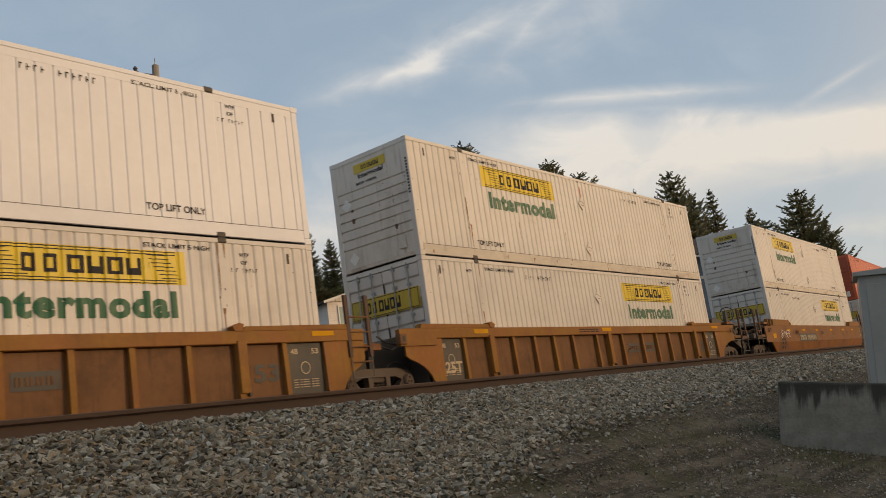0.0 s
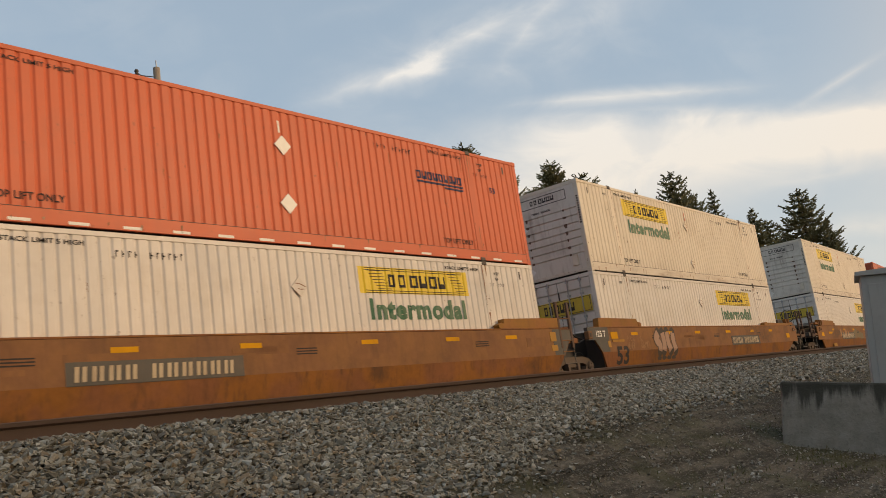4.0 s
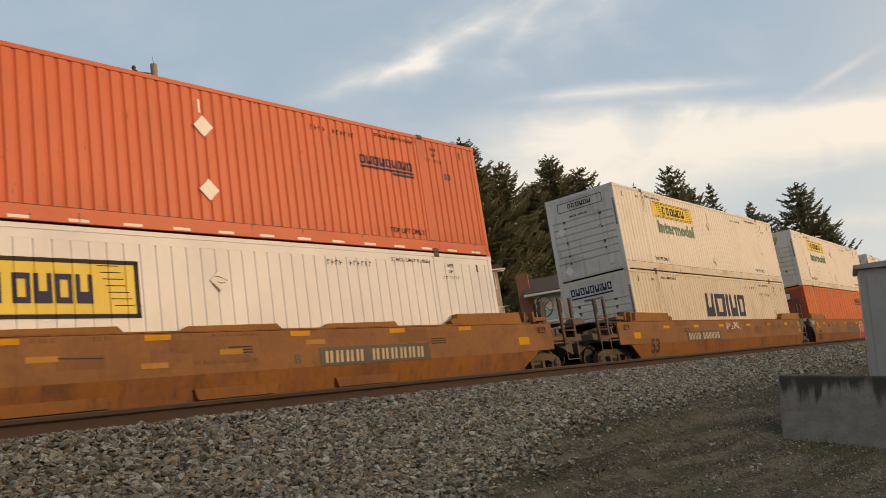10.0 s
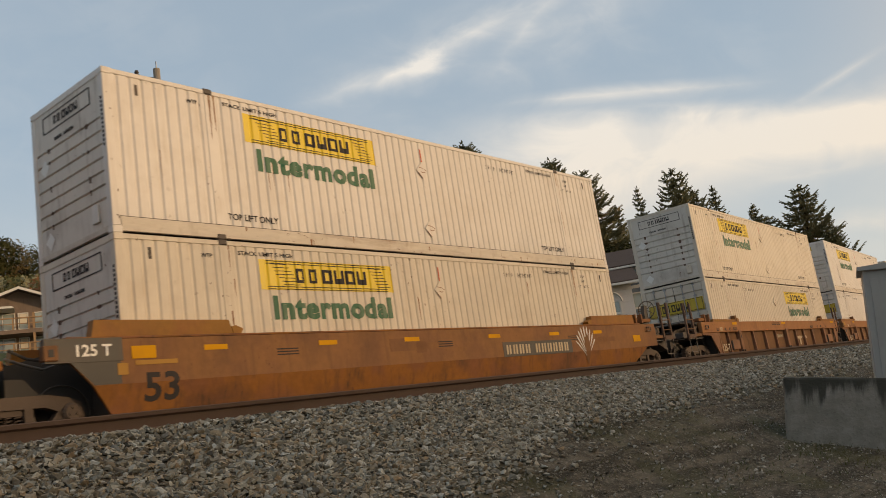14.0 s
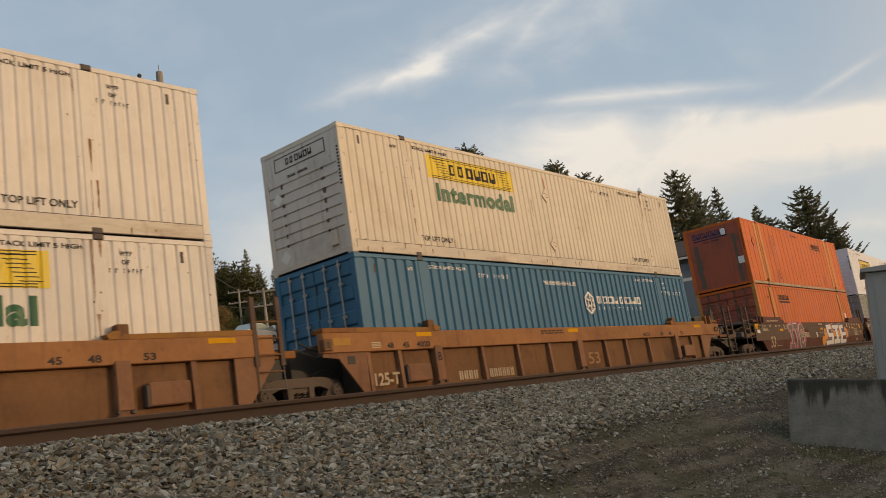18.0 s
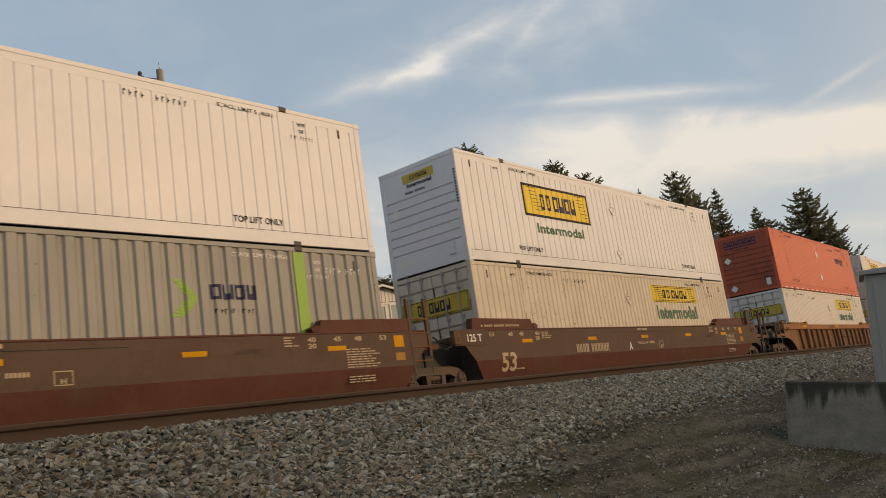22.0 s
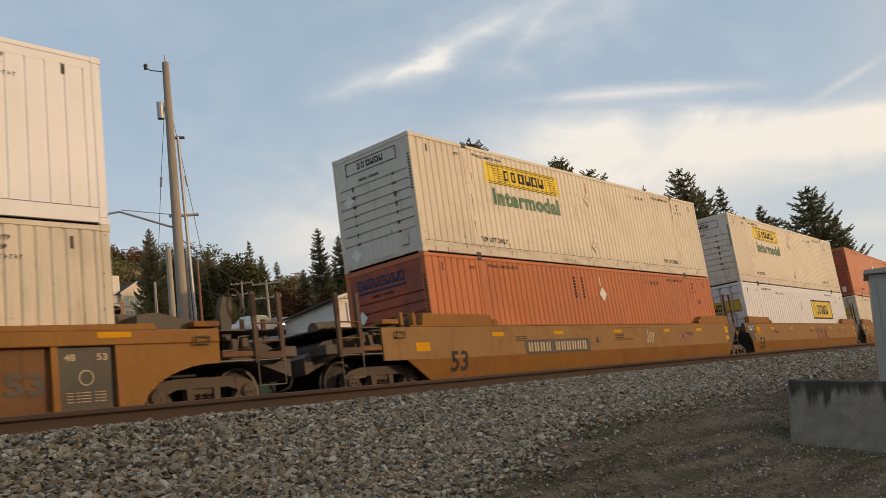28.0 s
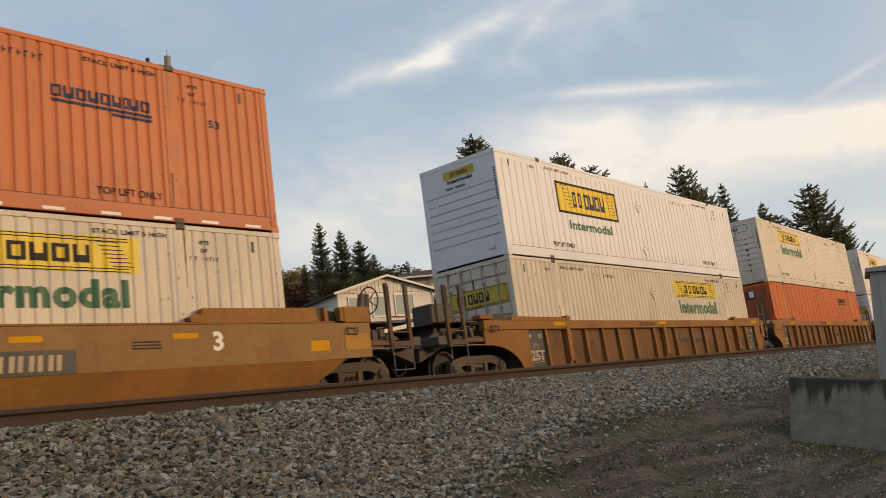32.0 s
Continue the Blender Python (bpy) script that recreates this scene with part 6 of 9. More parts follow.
def plain_marks(car, i, sort, ink):
    bright = sort != "maroon"
    rng = random.Random(100 + i)
    zr = {"maroon": 1.16}.get(sort, 1.37 if i == 7 else 1.25)
    for x in {"yellow": (1.86, 4.58, 7.83, 11.1, 13.65), "maroon": (1.37, 4.64, 7.91, 11.19, 14.34)}.get(sort, (1.35, 3.9, 6.31, 9.27, 11.92, 14.2)):
        part("reflector", flat_box(x, x + 0.47, zr, zr + 0.09), PATCH, car, "orange reflector patch")
    if i == 4:
        part("size_mark", flat_letters("53", 0.24, 0.42, 0.5, 0.8, 0.02), ink, car, "painted number 53")
    elif i != 5:
        part("size_mark", flat_letters("53", {14: -0.1, 15: 0.4, 16: 0.4}.get(i, 0.22), 0.50, 0.43, 0.62, 0.014), ink, car, "painted number 53")
    x0 = {20: 3.3, 4: 9.85, 5: 3.45, 7: 10.05, 10: 9.9, 14: 4.33, 15: 3.92, 16: 3.92, 21: 12.2, 22: 9.0}.get(i, 3.3)
    wide = 2.9 if bright else 1.42 if i == 14 else 1.85
    if bright and i not in (6, 9, 21):
        part("number_plate", flat_box(x0 - 0.12, x0 + 3.05, 0.77, 1.13), CARGREY, car, "dark panel behind the car number")
    if i not in (6, 9, 21):
        part("serial_mark", flat_bars(x0, x0 + wide, 0.83, 1.06, (3, 3, 3, 3, -2, 3, 3, 3, 3, 3, 3), SIDE - 0.006, 0.08, True), FADED, car)
    if i == 7:
        for x, z in ((4.43, 1.1), (6.21, 0.92), (7.69, 1.09), (9.62, 1.2)):
            part("reflector", flat_box(x, x + 0.48, z, z + 0.09), OLDPATCH, car, "faded reflector patch")
        part("letter_mark", flat_letters("B", 9.31, 0.86, 0.16, 0.15, 0.006), CARGREY, car)
        lines = bmesh.new()
        for a, b, z, h in ((4.5, 4.88, 1.39, 0.06), (5.47, 5.79, 1.39, 0.07), (7.57, 8.53, 1.41, 0.04), (7.18, 8.45, 0.95, 0.05)):
            while a < b:
                w = rng.uniform(0.07, 0.16)
                box(a, min(a + w, b), SIDE - 0.007, SIDE, z, z + h, lines)
                a += w + 0.05
        part("data_row", lines, CARDULL, car, "worn dark lettering")
        part("scratch", ribbon([(4.9, 1.15), (5.2, 1.135), (5.6, 1.125)], 0.018, 0.006), INK, car, "dark scratch")
    if i == 5:
        for x, z, w, h in ((0.4, 1.08, 0.9, 0.1), (0.97, 0.42, 0.75, 0.16)):
            part("reflector", flat_box(x, x + w, z, z + h), PATCH if z > 0.9 else OLDPATCH, car, "amber reflector patch")
    if i in (6, 21):
        x = 7.0 if i == 6 else 8.6
        if i == 6:
            part("logo_panel", flat_box(6.75, 9.25, 0.79, 1.33, off=0.004), CARYELLOW, car, "brighter repainted patch")
        part("logo_shape", logo_blocks(x, 0.82, 1.25, 0.7), SPRAY_WINE, car, "wine red logo of plain blocks")
    if i == 9:
        part("logo_panel", flat_box(6.8, 9.3, 0.70, 1.30), CARGREY, car)
        part("logo_shape", logo_blocks(7.1, 0.82, 1.18, 0.66), CARORANGE, car, "rusty orange logo of plain blocks")
    for x in [x for x, c in ((-1.1 if i == 5 else -0.9, i - 1 in BIG_GAP), (LONG + 0.35, i in BIG_GAP)) if c and bright]:
        part("reflector", flat_box(x, x + 0.45, 0.96, 1.15), PATCH, car)
    for k in range(7):
        x = 0.4 + rng.random() * 15
        z = 0.9 + rng.random() * 0.3
        part("repaint_patch", flat_box(x, x + 0.3 + rng.random() * 0.8, z, z + 0.08 + rng.random() * 0.2, off=0.003), DUSTY if sort == "maroon" else TANNED if sort == "yellow" else BLEACHED, car)
    for k in range(3 if bright else 0):
        x = 2.0 + k * 5.2 + rng.random()
        bm = bmesh.new()
        for r in range(3):
            box(x, x + 0.5, SIDE - 0.005, SIDE, 1.20 - 0.05 * r, 1.222 - 0.05 * r, bm)
        part("notice", bm, ink, car)
    if sort == "maroon":
        for words, x, wide in (("53", 0.02, 0.2), ("48", 0.8, 0.2), ("45", 1.28, 0.2), ("40", 2.0, 0.2), ("20", 2.0, 0.2), ("40", 13.86, 0.2), ("20", 13.86, 0.2), ("45", 14.5, 0.2), ("48", 15.05, 0.2), ("53", 15.75, 0.2)):
            part("size_mark", flat_letters(words, x, 1.22 if words == "20" else 1.34, 0.09, wide, 0.003), FADED, car)
        part("reflector", flat_box(16.17, 16.45, 1.18, 1.42), PATCH, car, "yellow reflector square")
        part("reflector", flat_box(16.17, 16.45, 0.90, 1.06), OLDPATCH, car, "faded reflector square")
        rows = bmesh.new()
        for x0, x1, z, n in ((14.8, 15.7, 1.16, 8), (14.8, 15.5, 0.62, 3), (2.3, 2.75, 1.40, 4), (13.3, 13.7, 1.42, 4), (-0.9, -0.2, 1.38, 5)):
            for k in range(n):
                a = x0
                while a < x1 - rng.random() * 0.3:
                    w = 0.05 + rng.random() * 0.14
                    box(a, min(a + w, x1), SIDE - 0.006, SIDE, z - 0.05 * k, z - 0.05 * k + 0.022, rows)
                    a += w + 0.035
        part("data_row", rows, FADED, car)
        part("letter_mark", flat_letters("BCA"[i - 14], 7.02, 0.83, 0.21, 0.19, 0.008), PALE, car)
        if i == 14:
            part("reflector", flat_box(-1.78, -1.36, 1.27, 1.48), PATCH, car, "large amber reflector")
            part("paper_sheet", flat_box(-1.64, -1.29, 1.1, 1.24), PALE, car, "white paper sheet")
        part("data_row", flat_bars(-0.26, 1.34, 1.57, 1.62, (1, -0.6, 1, 1, 1, 1, -0.6, 1, 1, 1, 1, 1, -0.6, 1, 1, 1, 1, 1, 1, 1), SIDE - 0.004), FADED, car, "pale lettering along the guide")
        part("data_row", flat_bars(0.71, 1.41, 0.52, 0.55, (1, 2, 1, 1, 2), SIDE + 0.05), FADED, car)
        part("paint_line", flat_box(6.04, 10.25, 1.352, 1.364), INK, car, "thin dark line along the side")
        part("notice", flat_letters("WELL LD LMT", 7.58, 0.98, 0.07, 0.75, 0.002), FADED, car)
        part("notice", flat_bars(8.4, 8.75, 0.98, 1.05, (1, 1, 1, 1, 1, 1)), FADED, car)
        part("notice", flat_bars(7.73, 8.4, 1.40, 1.46, (1, 1, 1, 1, -1, 1, 1, 1, 1, 1)), FADED, car)
        ring = bmesh.new()
        for a, b, c, d in ((9.07, 9.36, 0.83, 0.845), (9.07, 9.36, 1.03, 1.045), (9.07, 9.085, 0.83, 1.045), (9.345, 9.36, 0.83, 1.045)):
            box(a, b, SIDE - 0.007, SIDE, c, d, ring)
        part("stencil_frame", ring, FADED, car, "stencilled square")
        part("letter_mark", flat_letters("H", 9.17, 0.86, 0.07, 0.09, 0.004), FADED, car)
    elif i == 20:
        part("letter_mark", flat_letters("A", 6.7, 0.98, 0.17, 0.2, 0.012), NAVY, car)
        cross = bmesh.new()
        ribbon([(12.36, 1.2), (12.66, 1.0)], 0.045, 0.011, SIDE, cross)
        ribbon([(12.66, 1.2), (12.36, 1.0)], 0.045, 0.0125, SIDE, cross)
        part("emblem", cross, NAVY, car, "blue cross on a faded red patch")
        part("emblem_patch", blob(12.5, 1.1, 0.26, 0.1, off=0.008, seed=4), SPRAY_ROSE, car)
        for x in (12.11, 12.72):
            part("emblem_bar", flat_bars(x, x + 0.17, 1.08, 1.13, (1, 1)), SPRAY_ROSE, car)
        part("paint_line", flat_box(5.9, 10.2, 1.395, 1.405), CARDULL, car, "thin weld line along the side")
        part("notice", flat_bars(7.8, 9.0, 1.03, 1.08, (1, 2, 1, 1, 2, 1, 1, 2)), CARDULL, car)
    elif i in (22, 5):
        part("letter_mark", flat_letters("3", 14.4, 1.05, 0.3, 0.2, 0.015), PALE, car)


def ribbed_marks(car, i, sort):
    part("reflector", flat_box(7.5, 8.05, 1.38, 1.48), PATCH, car)
    part("reflector", flat_box(15.75, 16.3, 1.40, 1.49), PATCH, car)
    part("notice", flat_bars(6.2, 7.3, 1.42, 1.45, (2, 1, 3, 1, 2, 4, 1, 2, 3)), INK, car)
    part("notice", flat_bars(6.2, 7.3, 1.36, 1.39, (3, 1, 2, 4, 1, 3, 1, 2)), INK, car)
    if sort == "ribbed":
        part("reflector", flat_box(1.3, 1.86, 1.38, 1.48), PATCH, car)
        for x in (0.02, 15.17) if i != 17 else (15.17,):
            part("grey_panel", box(x, x + 0.86, -0.10, -0.078, 0.32, 1.285), CARGREY, car, "dark grey end panel")
            for k in range(4):
                part("data_plate", flat_bars(x + 0.12, x + 0.76, 0.46 + 0.045 * k, 0.475 + 0.045 * k, (2, 1, 3, 1, 2), -0.10), FADED, car)
            ring = bmesh.new()
            lathe([(0.10, -0.112), (0.12, -0.112), (0.12, -0.10), (0.10, -0.10), (0.10, -0.112)], 16, "y", ring)
            bmesh.ops.translate(ring, verts=ring.verts[:], vec=(x + 0.42, 0, 0.82))
            part("round_mark", ring, FADED, car)
            part("size_mark", flat_letters("48", x + 0.10, 1.08, 0.10, 0.17, 0.003, -0.10), FADED, car)
            part("size_mark", flat_letters("53", x + 0.60, 1.08, 0.10, 0.17, 0.003, -0.10), FADED, car)
        if i != 17:
            part("capacity_mark", flat_letters("125T", 0.06, 0.52, 0.24, 0.76, 0.010, -0.10), FADED, car, "white painted lettering")
        part("size_mark", flat_letters("53", 14.42, 0.62, 0.30, 0.56, 0.012, -0.085), CARGREY, car)
        for x in (9.15, 10.25):
            part("number_plate", box(x, x + 0.72, -0.088, -0.078, 0.72, 1.0), CARGREY, car, "dark panel behind the car number")
            part("serial_mark", flat_bars(x + 0.06, x + 0.66, 0.79, 0.92, (3, 3, 3, 3), -0.088, 0.0, True), CARDULL, car)
        return
    for x, words, wide in ((LONG - 4.3, "40/20", 0.5), (LONG - 3.1, "45", 0.22), (LONG - 2.5, "48", 0.22), (LONG - 1.6, "53", 0.22), (-0.4, "53", 0.2), (0.4, "48", 0.2), (0.88, "45", 0.2), (1.32, "40/20", 0.44)):
        part("size_mark", flat_letters(words, x, 1.18, 0.11, wide, 0.004), INK, car)
    rows = bmesh.new()
    for k in range(4):
        box(-0.05, 0.22, SIDE - 0.007, SIDE, 1.19 + 0.035 * k, 1.21 + 0.035 * k, rows)
    part("data_row", rows, FADED, car)
    part("reflector", flat_box(1.35, 1.85, 1.40, 1.49), PATCH, car)
    for x in (LONG - 1.9, 1.9):
        part("guide_post", box(x - 0.10, x + 0.10, -0.2, -0.03, 1.52, 1.76, bevel=0.01), CARDULL, car)
    part("capacity_mark", flat_letters("125-T", -0.06, 0.44, 0.24, 0.74, 0.010, SIDE + 0.02), FADED, car, "white painted lettering")
    part("letter_mark", flat_letters({12: "C", 13: "B"}.get(i, "A"), 1.93, 0.86, 0.18, 0.13, 0.006, SIDE - 0.032), INK, car)
    if i == 13:
        part("size_mark", flat_letters("53", 8.55, 0.50, 0.32, 0.62, 0.006, -0.085), SPRAY_HAZE, car)
        for x, w, n in ((2.75, 0.72, 4), (3.9, 1.02, 6)):
            part("serial_mark", flat_bars(x, x + w, 0.40, 0.60, (3,) * n, -0.085, 0.0, True), FADED, car)
        part("graffiti", scrawl(random.Random(5), 9.6, 11.2, 1.2, 1.46, 5, 0.02), SPRAY_HAZE, car, "thin pale spray tag")
        return
    caps = bmesh.new()
    for x in (9.88, 10.66):
        box(x, x + 0.66, -0.094, -0.086, 0.72, 0.84, caps)
        box(x + 0.22, x + 0.44, -0.094, -0.086, 0.44, 0.72, caps)
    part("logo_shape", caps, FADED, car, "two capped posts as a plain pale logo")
    part("serial_mark", flat_bars(6.8, 7.75, 0.82, 0.97, (3, 3, 3, 3, 3, 3), -0.085, 0.0, True), FADED, car)


def fold_marks(car):
    """Paint that runs over the fold follows the skirt below it."""
    for ob in car.children:
        if ob.name.startswith(("graffiti", "size_mark", "number_plate", "serial_mark")) and min(v.co.z for v in ob.data.vertices) < 0.77:
            bm = bmesh.new()
            bm.from_mesh(ob.data)
            bmesh.ops.bisect_plane(bm, geom=bm.verts[:] + bm.edges[:] + bm.faces[:], plane_co=(0, 0, 0.78), plane_no=(0, 0, 1))
            for v in bm.verts:
                v.co.y += max(0.0, 0.78 - v.co.z) * 0.24
            bm.to_mesh(ob.data)
            bm.free()


SORT_LABEL = {"plain": "weathered orange well car with flat plate sides", "yellow": "ochre-yellow well car with flat plate sides", "maroon": "maroon brown well car with flat plate sides", "ribbed": "orange-brown well car with upright side ribs", "boxed": "rusty brown well car with heavy ribs and boxes"}
BIG_GAP = {1, 4, 7, 10, 13, 16, 19, 22}
for i, (place, _, _, sort) in enumerate(CONSIST):
    car = thing("well_car", SORT_LABEL[sort], "well car", "well cars of the train")
    left, right = i - 1 in BIG_GAP, i in BIG_GAP
    paint, ink = PAINTS[sort]
    if sort in ("ribbed", "boxed"):
        worn = sort == "boxed" or i == 17
        ribbed_sides(car, RUSTED if worn else CARYELLOW, CARDULL, sort == "boxed", FLUSHED if worn else CARYELLOW, left, right)
        ribbed_marks(car, i, sort)
    else:
        plain_sides(car, left, right, paint)
        plain_marks(car, i, sort, ink)
        if sort != "maroon":
            grey_ends(car, left, right, sort == "yellow")
    guides(car, paint if sort == "maroon" else CARYELLOW, 3 if i == 7 else 0, 1.62 if sort in ("boxed", "ribbed") else 1.78, i == 4)
    part("well_floor", box(0.0, LONG, 0.05, WIDE - 0.05, 0.22, DECK - 0.004), STEEL, car)
    end_gear(car, left, False, paint, sort, i)
    end_gear(car, right, True, paint, sort, i)
    bogie(car, -1.62 if left else -1.67)
    if right or i == len(CONSIST) - 1:
        bogie(car, LONG + 1.62)
    graffiti(car, i)
    if sort not in ("ribbed", "boxed"):
        fold_marks(car)
    MOVING.append((car, place, LONG, 0.0, 0.0))


# ---- ground, tracks and ballast ----
EARTH = material("dark trodden dirt and gravel", (0.185, 0.16, 0.122), 0.95, vary=0.55, grain=9.0, dirt=(0.075, 0.068, 0.05), dirt_amount=0.6, second=(0.21, 0.18, 0.14), bump=0.03, bump_scale=14.0, spec=0.15)
GRASSY = material("rough hillside grass and brush", (0.055, 0.065, 0.025), 0.95, vary=0.5, grain=2.0, second=(0.09, 0.075, 0.035), bump=0.05, bump_scale=3.0, spec=0.1)


def make_trackside():
    """Crushed ballast near the rails that gives way, in ragged patches, to trodden dirt."""
    m = bpy.data.materials.new("ballast bed and trodden dirt")
    m.use_nodes = True
    g = Nodes(m.node_tree)
    at = g.add("ShaderNodeTexCoord").outputs["Object"]
    xyz = g.add("ShaderNodeSeparateXYZ", {0: at})
    fine, mid, wide = g.noise(at, 28.0, 5.0, 0.65), g.noise(at, 5.0, 5.0, 0.6), g.noise(at, 0.8, 4.0, 0.6)
    edge = g.math("MULTIPLY", g.ramp(xyz.outputs[0], 4.0, 10.5), 1.15)
    dirt = g.math("SUBTRACT", g.math("ADD", edge, -7.25), xyz.outputs[1])
    dirt = g.ramp(g.math("ADD", dirt, g.math("MULTIPLY", g.math("SUBTRACT", wide, 0.5), 2.4)), -0.5, 0.6)
    stone = g.mix(g.ramp(fine, 0.35, 0.65), (0.075, 0.066, 0.055, 1), (0.19, 0.17, 0.14, 1))
    # wheel ruts run along the line
    ruts = g.noise(g.stretch(at, 0.25, 2.2, 1.0), 2.0, 5.0, 0.65)
    earth = g.mix(g.ramp(ruts, 0.4, 0.62), (0.055, 0.048, 0.036, 1), (0.15, 0.13, 0.098, 1))
    earth = g.mix(g.math("MULTIPLY", g.ramp(fine, 0.52, 0.62), 0.7), earth, (0.24, 0.215, 0.17, 1))
    earth = g.mix(g.math("MULTIPLY", g.ramp(mid, 0.5, 0.62), 0.6), earth, (0.05, 0.045, 0.035, 1))
    green = g.math("MULTIPLY", g.ramp(wide, 0.48, 0.62), 0.45)
    earth = g.mix(green, earth, (0.085, 0.088, 0.04, 1))
    col = g.mix(dirt, stone, earth)
    rel = g.math("ADD", g.math("MULTIPLY", fine, 0.5), g.math("MULTIPLY", mid, 0.8))
    bsdf = g.add("ShaderNodeBsdfPrincipled", {"Base Color": col, "Roughness": 0.95, "Specular IOR Level": 0.15, "Normal": g.add("ShaderNodeBump", {"Height": rel, "Strength": 1.0, "Distance": 0.05}).outputs[0]})
    g.tree.links.new(bsdf.outputs[0], g.add("ShaderNodeOutputMaterial").inputs[0])
    return m


TRACKSIDE = make_trackside()
NEAR_TRACK = -4.48   # middle of the near track from the far track's near side
GROUND = -2.0


SLOPE = ((4.2, -0.25), (8, 0.8), (20, 3.8), (35, 6.4), (50, 8.6), (75, 12.0), (110, 18.0), (150, 26.0), (220, 40.0), (300, 54.0), (420, 70.0), (700, 80.0))


def smooth(a, b, x):
    f = max(0.0, min(1.0, (x - a) / (b - a)))
    return f * f * (3 - 2 * f)


def bed(p):
    """Height of the ground across the line; p is the distance from the far track's near side, away from the camera."""
    if p > 4.2:
        for (pa, ha), (pb, hb) in zip(SLOPE, SLOPE[1:]):
            if p <= pb:
                return ha + (hb - ha) * (p - pa) / (pb - pa)
        return SLOPE[-1][1]
    if p > -5.3:
        return -0.17
    if p > -5.55:
        return -0.205
    if p > -7.8:
        return -0.205 - 1.295 * (-5.55 - p) / 2.25
    return -1.5 - 0.5 * smooth(-7.4, -10.0, p)


def edge_of(x):
    """Where the ballast gives way to dirt: the shoulder narrows along the line."""
    return -7.3 + 1.15 * smooth(4.0, 10.5, x)


def make_ground():
    xs = sorted(set([-900, -500, -250, -120, -70, -45] + [-30 + 1.0 * k for k in range(60)] + [30 + 3.0 * k for k in range(30)] + [120, 140, 165, 200, 260, 340, 480, 700, 1000, 1500]))
    ps = [-900, -400, -150, -60, -40, -25] + [-18 + 0.5 * k for k in range(20)] + [-7.9 + 0.19 * k for k in range(13)] + [-5.32, -5.28, -4, -2, 0, 2, 4.2, 5, 6] + [8 + 2.0 * k for k in range(28)] + [70, 85, 100, 120, 150, 190, 240, 300, 380, 450, 700, 1200, 2000]
    ps = sorted(ps)
    bm = bmesh.new()
    grid = []
    for x in xs:
        col = []
        for p in ps:
            z = bed(p)
            if p < -7.0:
                z += 0.03 * noise.noise(Vector((x * 0.5, p * 0.5, 0))) + 0.012 * noise.noise(Vector((x * 2.3, p * 2.3, 5)))
            if p > 8:
                z += 0.5 * noise.noise(Vector((x * 0.05, p * 0.05, 3)))
            col.append(bm.verts.new((x, track_y(max(-60, min(200, x))) + p, z)))
        grid.append(col)
    for i in range(len(xs) - 1):
        for j in range(len(ps) - 1):
            f = bm.faces.new((grid[i][j], grid[i + 1][j], grid[i + 1][j + 1], grid[i][j + 1]))
            mid = (ps[j] + ps[j + 1]) / 2
            f.material_index = 0 if mid < -24 else 1 if mid < 5.5 else 2
    for f in bm.faces:
        f.smooth = True
    g = part("ground", bm, [EARTH, TRACKSIDE, GRASSY])
    tagged(g, "one sheet of dark dirt, grey ballast and brushy hillside", "ground", "", "structure")


make_ground()


def rail_points(y_off, x0=-60, x1=200, step=4.0):
    n = int((x1 - x0) / step)
    return [(x0 + step * k, track_y(x0 + step * k) + y_off) for k in range(n + 1)]


RAIL_PROFILE = [(-0.07, 0.0), (0.07, 0.0), (0.07, 0.015), (0.016, 0.04), (0.010, 0.12), (0.036, 0.135), (0.037, 0.165), (0.030, 0.172), (-0.030, 0.172), (-0.037, 0.165), (-0.036, 0.135), (-0.010, 0.12), (-0.016, 0.04), (-0.07, 0.015)]


def rail(y_off, top, label):
    bm = bmesh.new()
    rings = []
    for x, y in rail_points(y_off):
        rings.append([bm.verts.new((x, y + a, top - 0.192 + b * 1.116)) for a, b in RAIL_PROFILE])
    n = len(RAIL_PROFILE)
    for a, b in zip(rings, rings[1:]):
        for i in range(n):
            f = bm.faces.new((a[i], a[(i + 1) % n], b[(i + 1) % n], b[i]))
            f.material_index = 1 if i in (7,) else 0
    bmesh.ops.recalc_face_normals(bm, faces=bm.faces[:])
    r = part("rail", bm, [RAIL, RAILTOP])
    return tagged(r, label, "rail", "rails of the two tracks", "structure")


for mid, top, which in ((MID, 0.0, "far"), (NEAR_TRACK, -0.008, "near")):
    for s in (-0.753, 0.753):
        rail(mid + s, top, "rust-brown steel rail on timber ties in ballast")
    tie = mesh_of(box(-0.115, 0.115, -1.2 if which == "far" else -0.86, 1.2, -0.18, 0.0, bevel=0.01), TIE)
    for k in range(150):
        x = -22 + 0.52 * k
        t = part("railroad_tie", tie, TIE, None, "", pose(x, track_y(x) + mid, top - 0.205, 0, 0, track_yaw(x)))
        tagged(t, "weathered timber tie bedded in ballast", "railroad tie", "ties of the %s track" % which, "structure")
PLATE = mesh_of(box(-0.10, 0.10, -0.15, 0.15, 0, 0.018, bevel=0.004), RAIL)
for k in range(60):
    x = 1.4 + 0.52 * k
    t = part("tie_plate", PLATE, RAIL, None, "", pose(x, track_y(x) + NEAR_TRACK - 0.753, -0.205, 0, 0, track_yaw(x)))
    tagged(t, "rusty steel tie plate under the rail", "tie plate", "tie plates of the near rail", "structure")


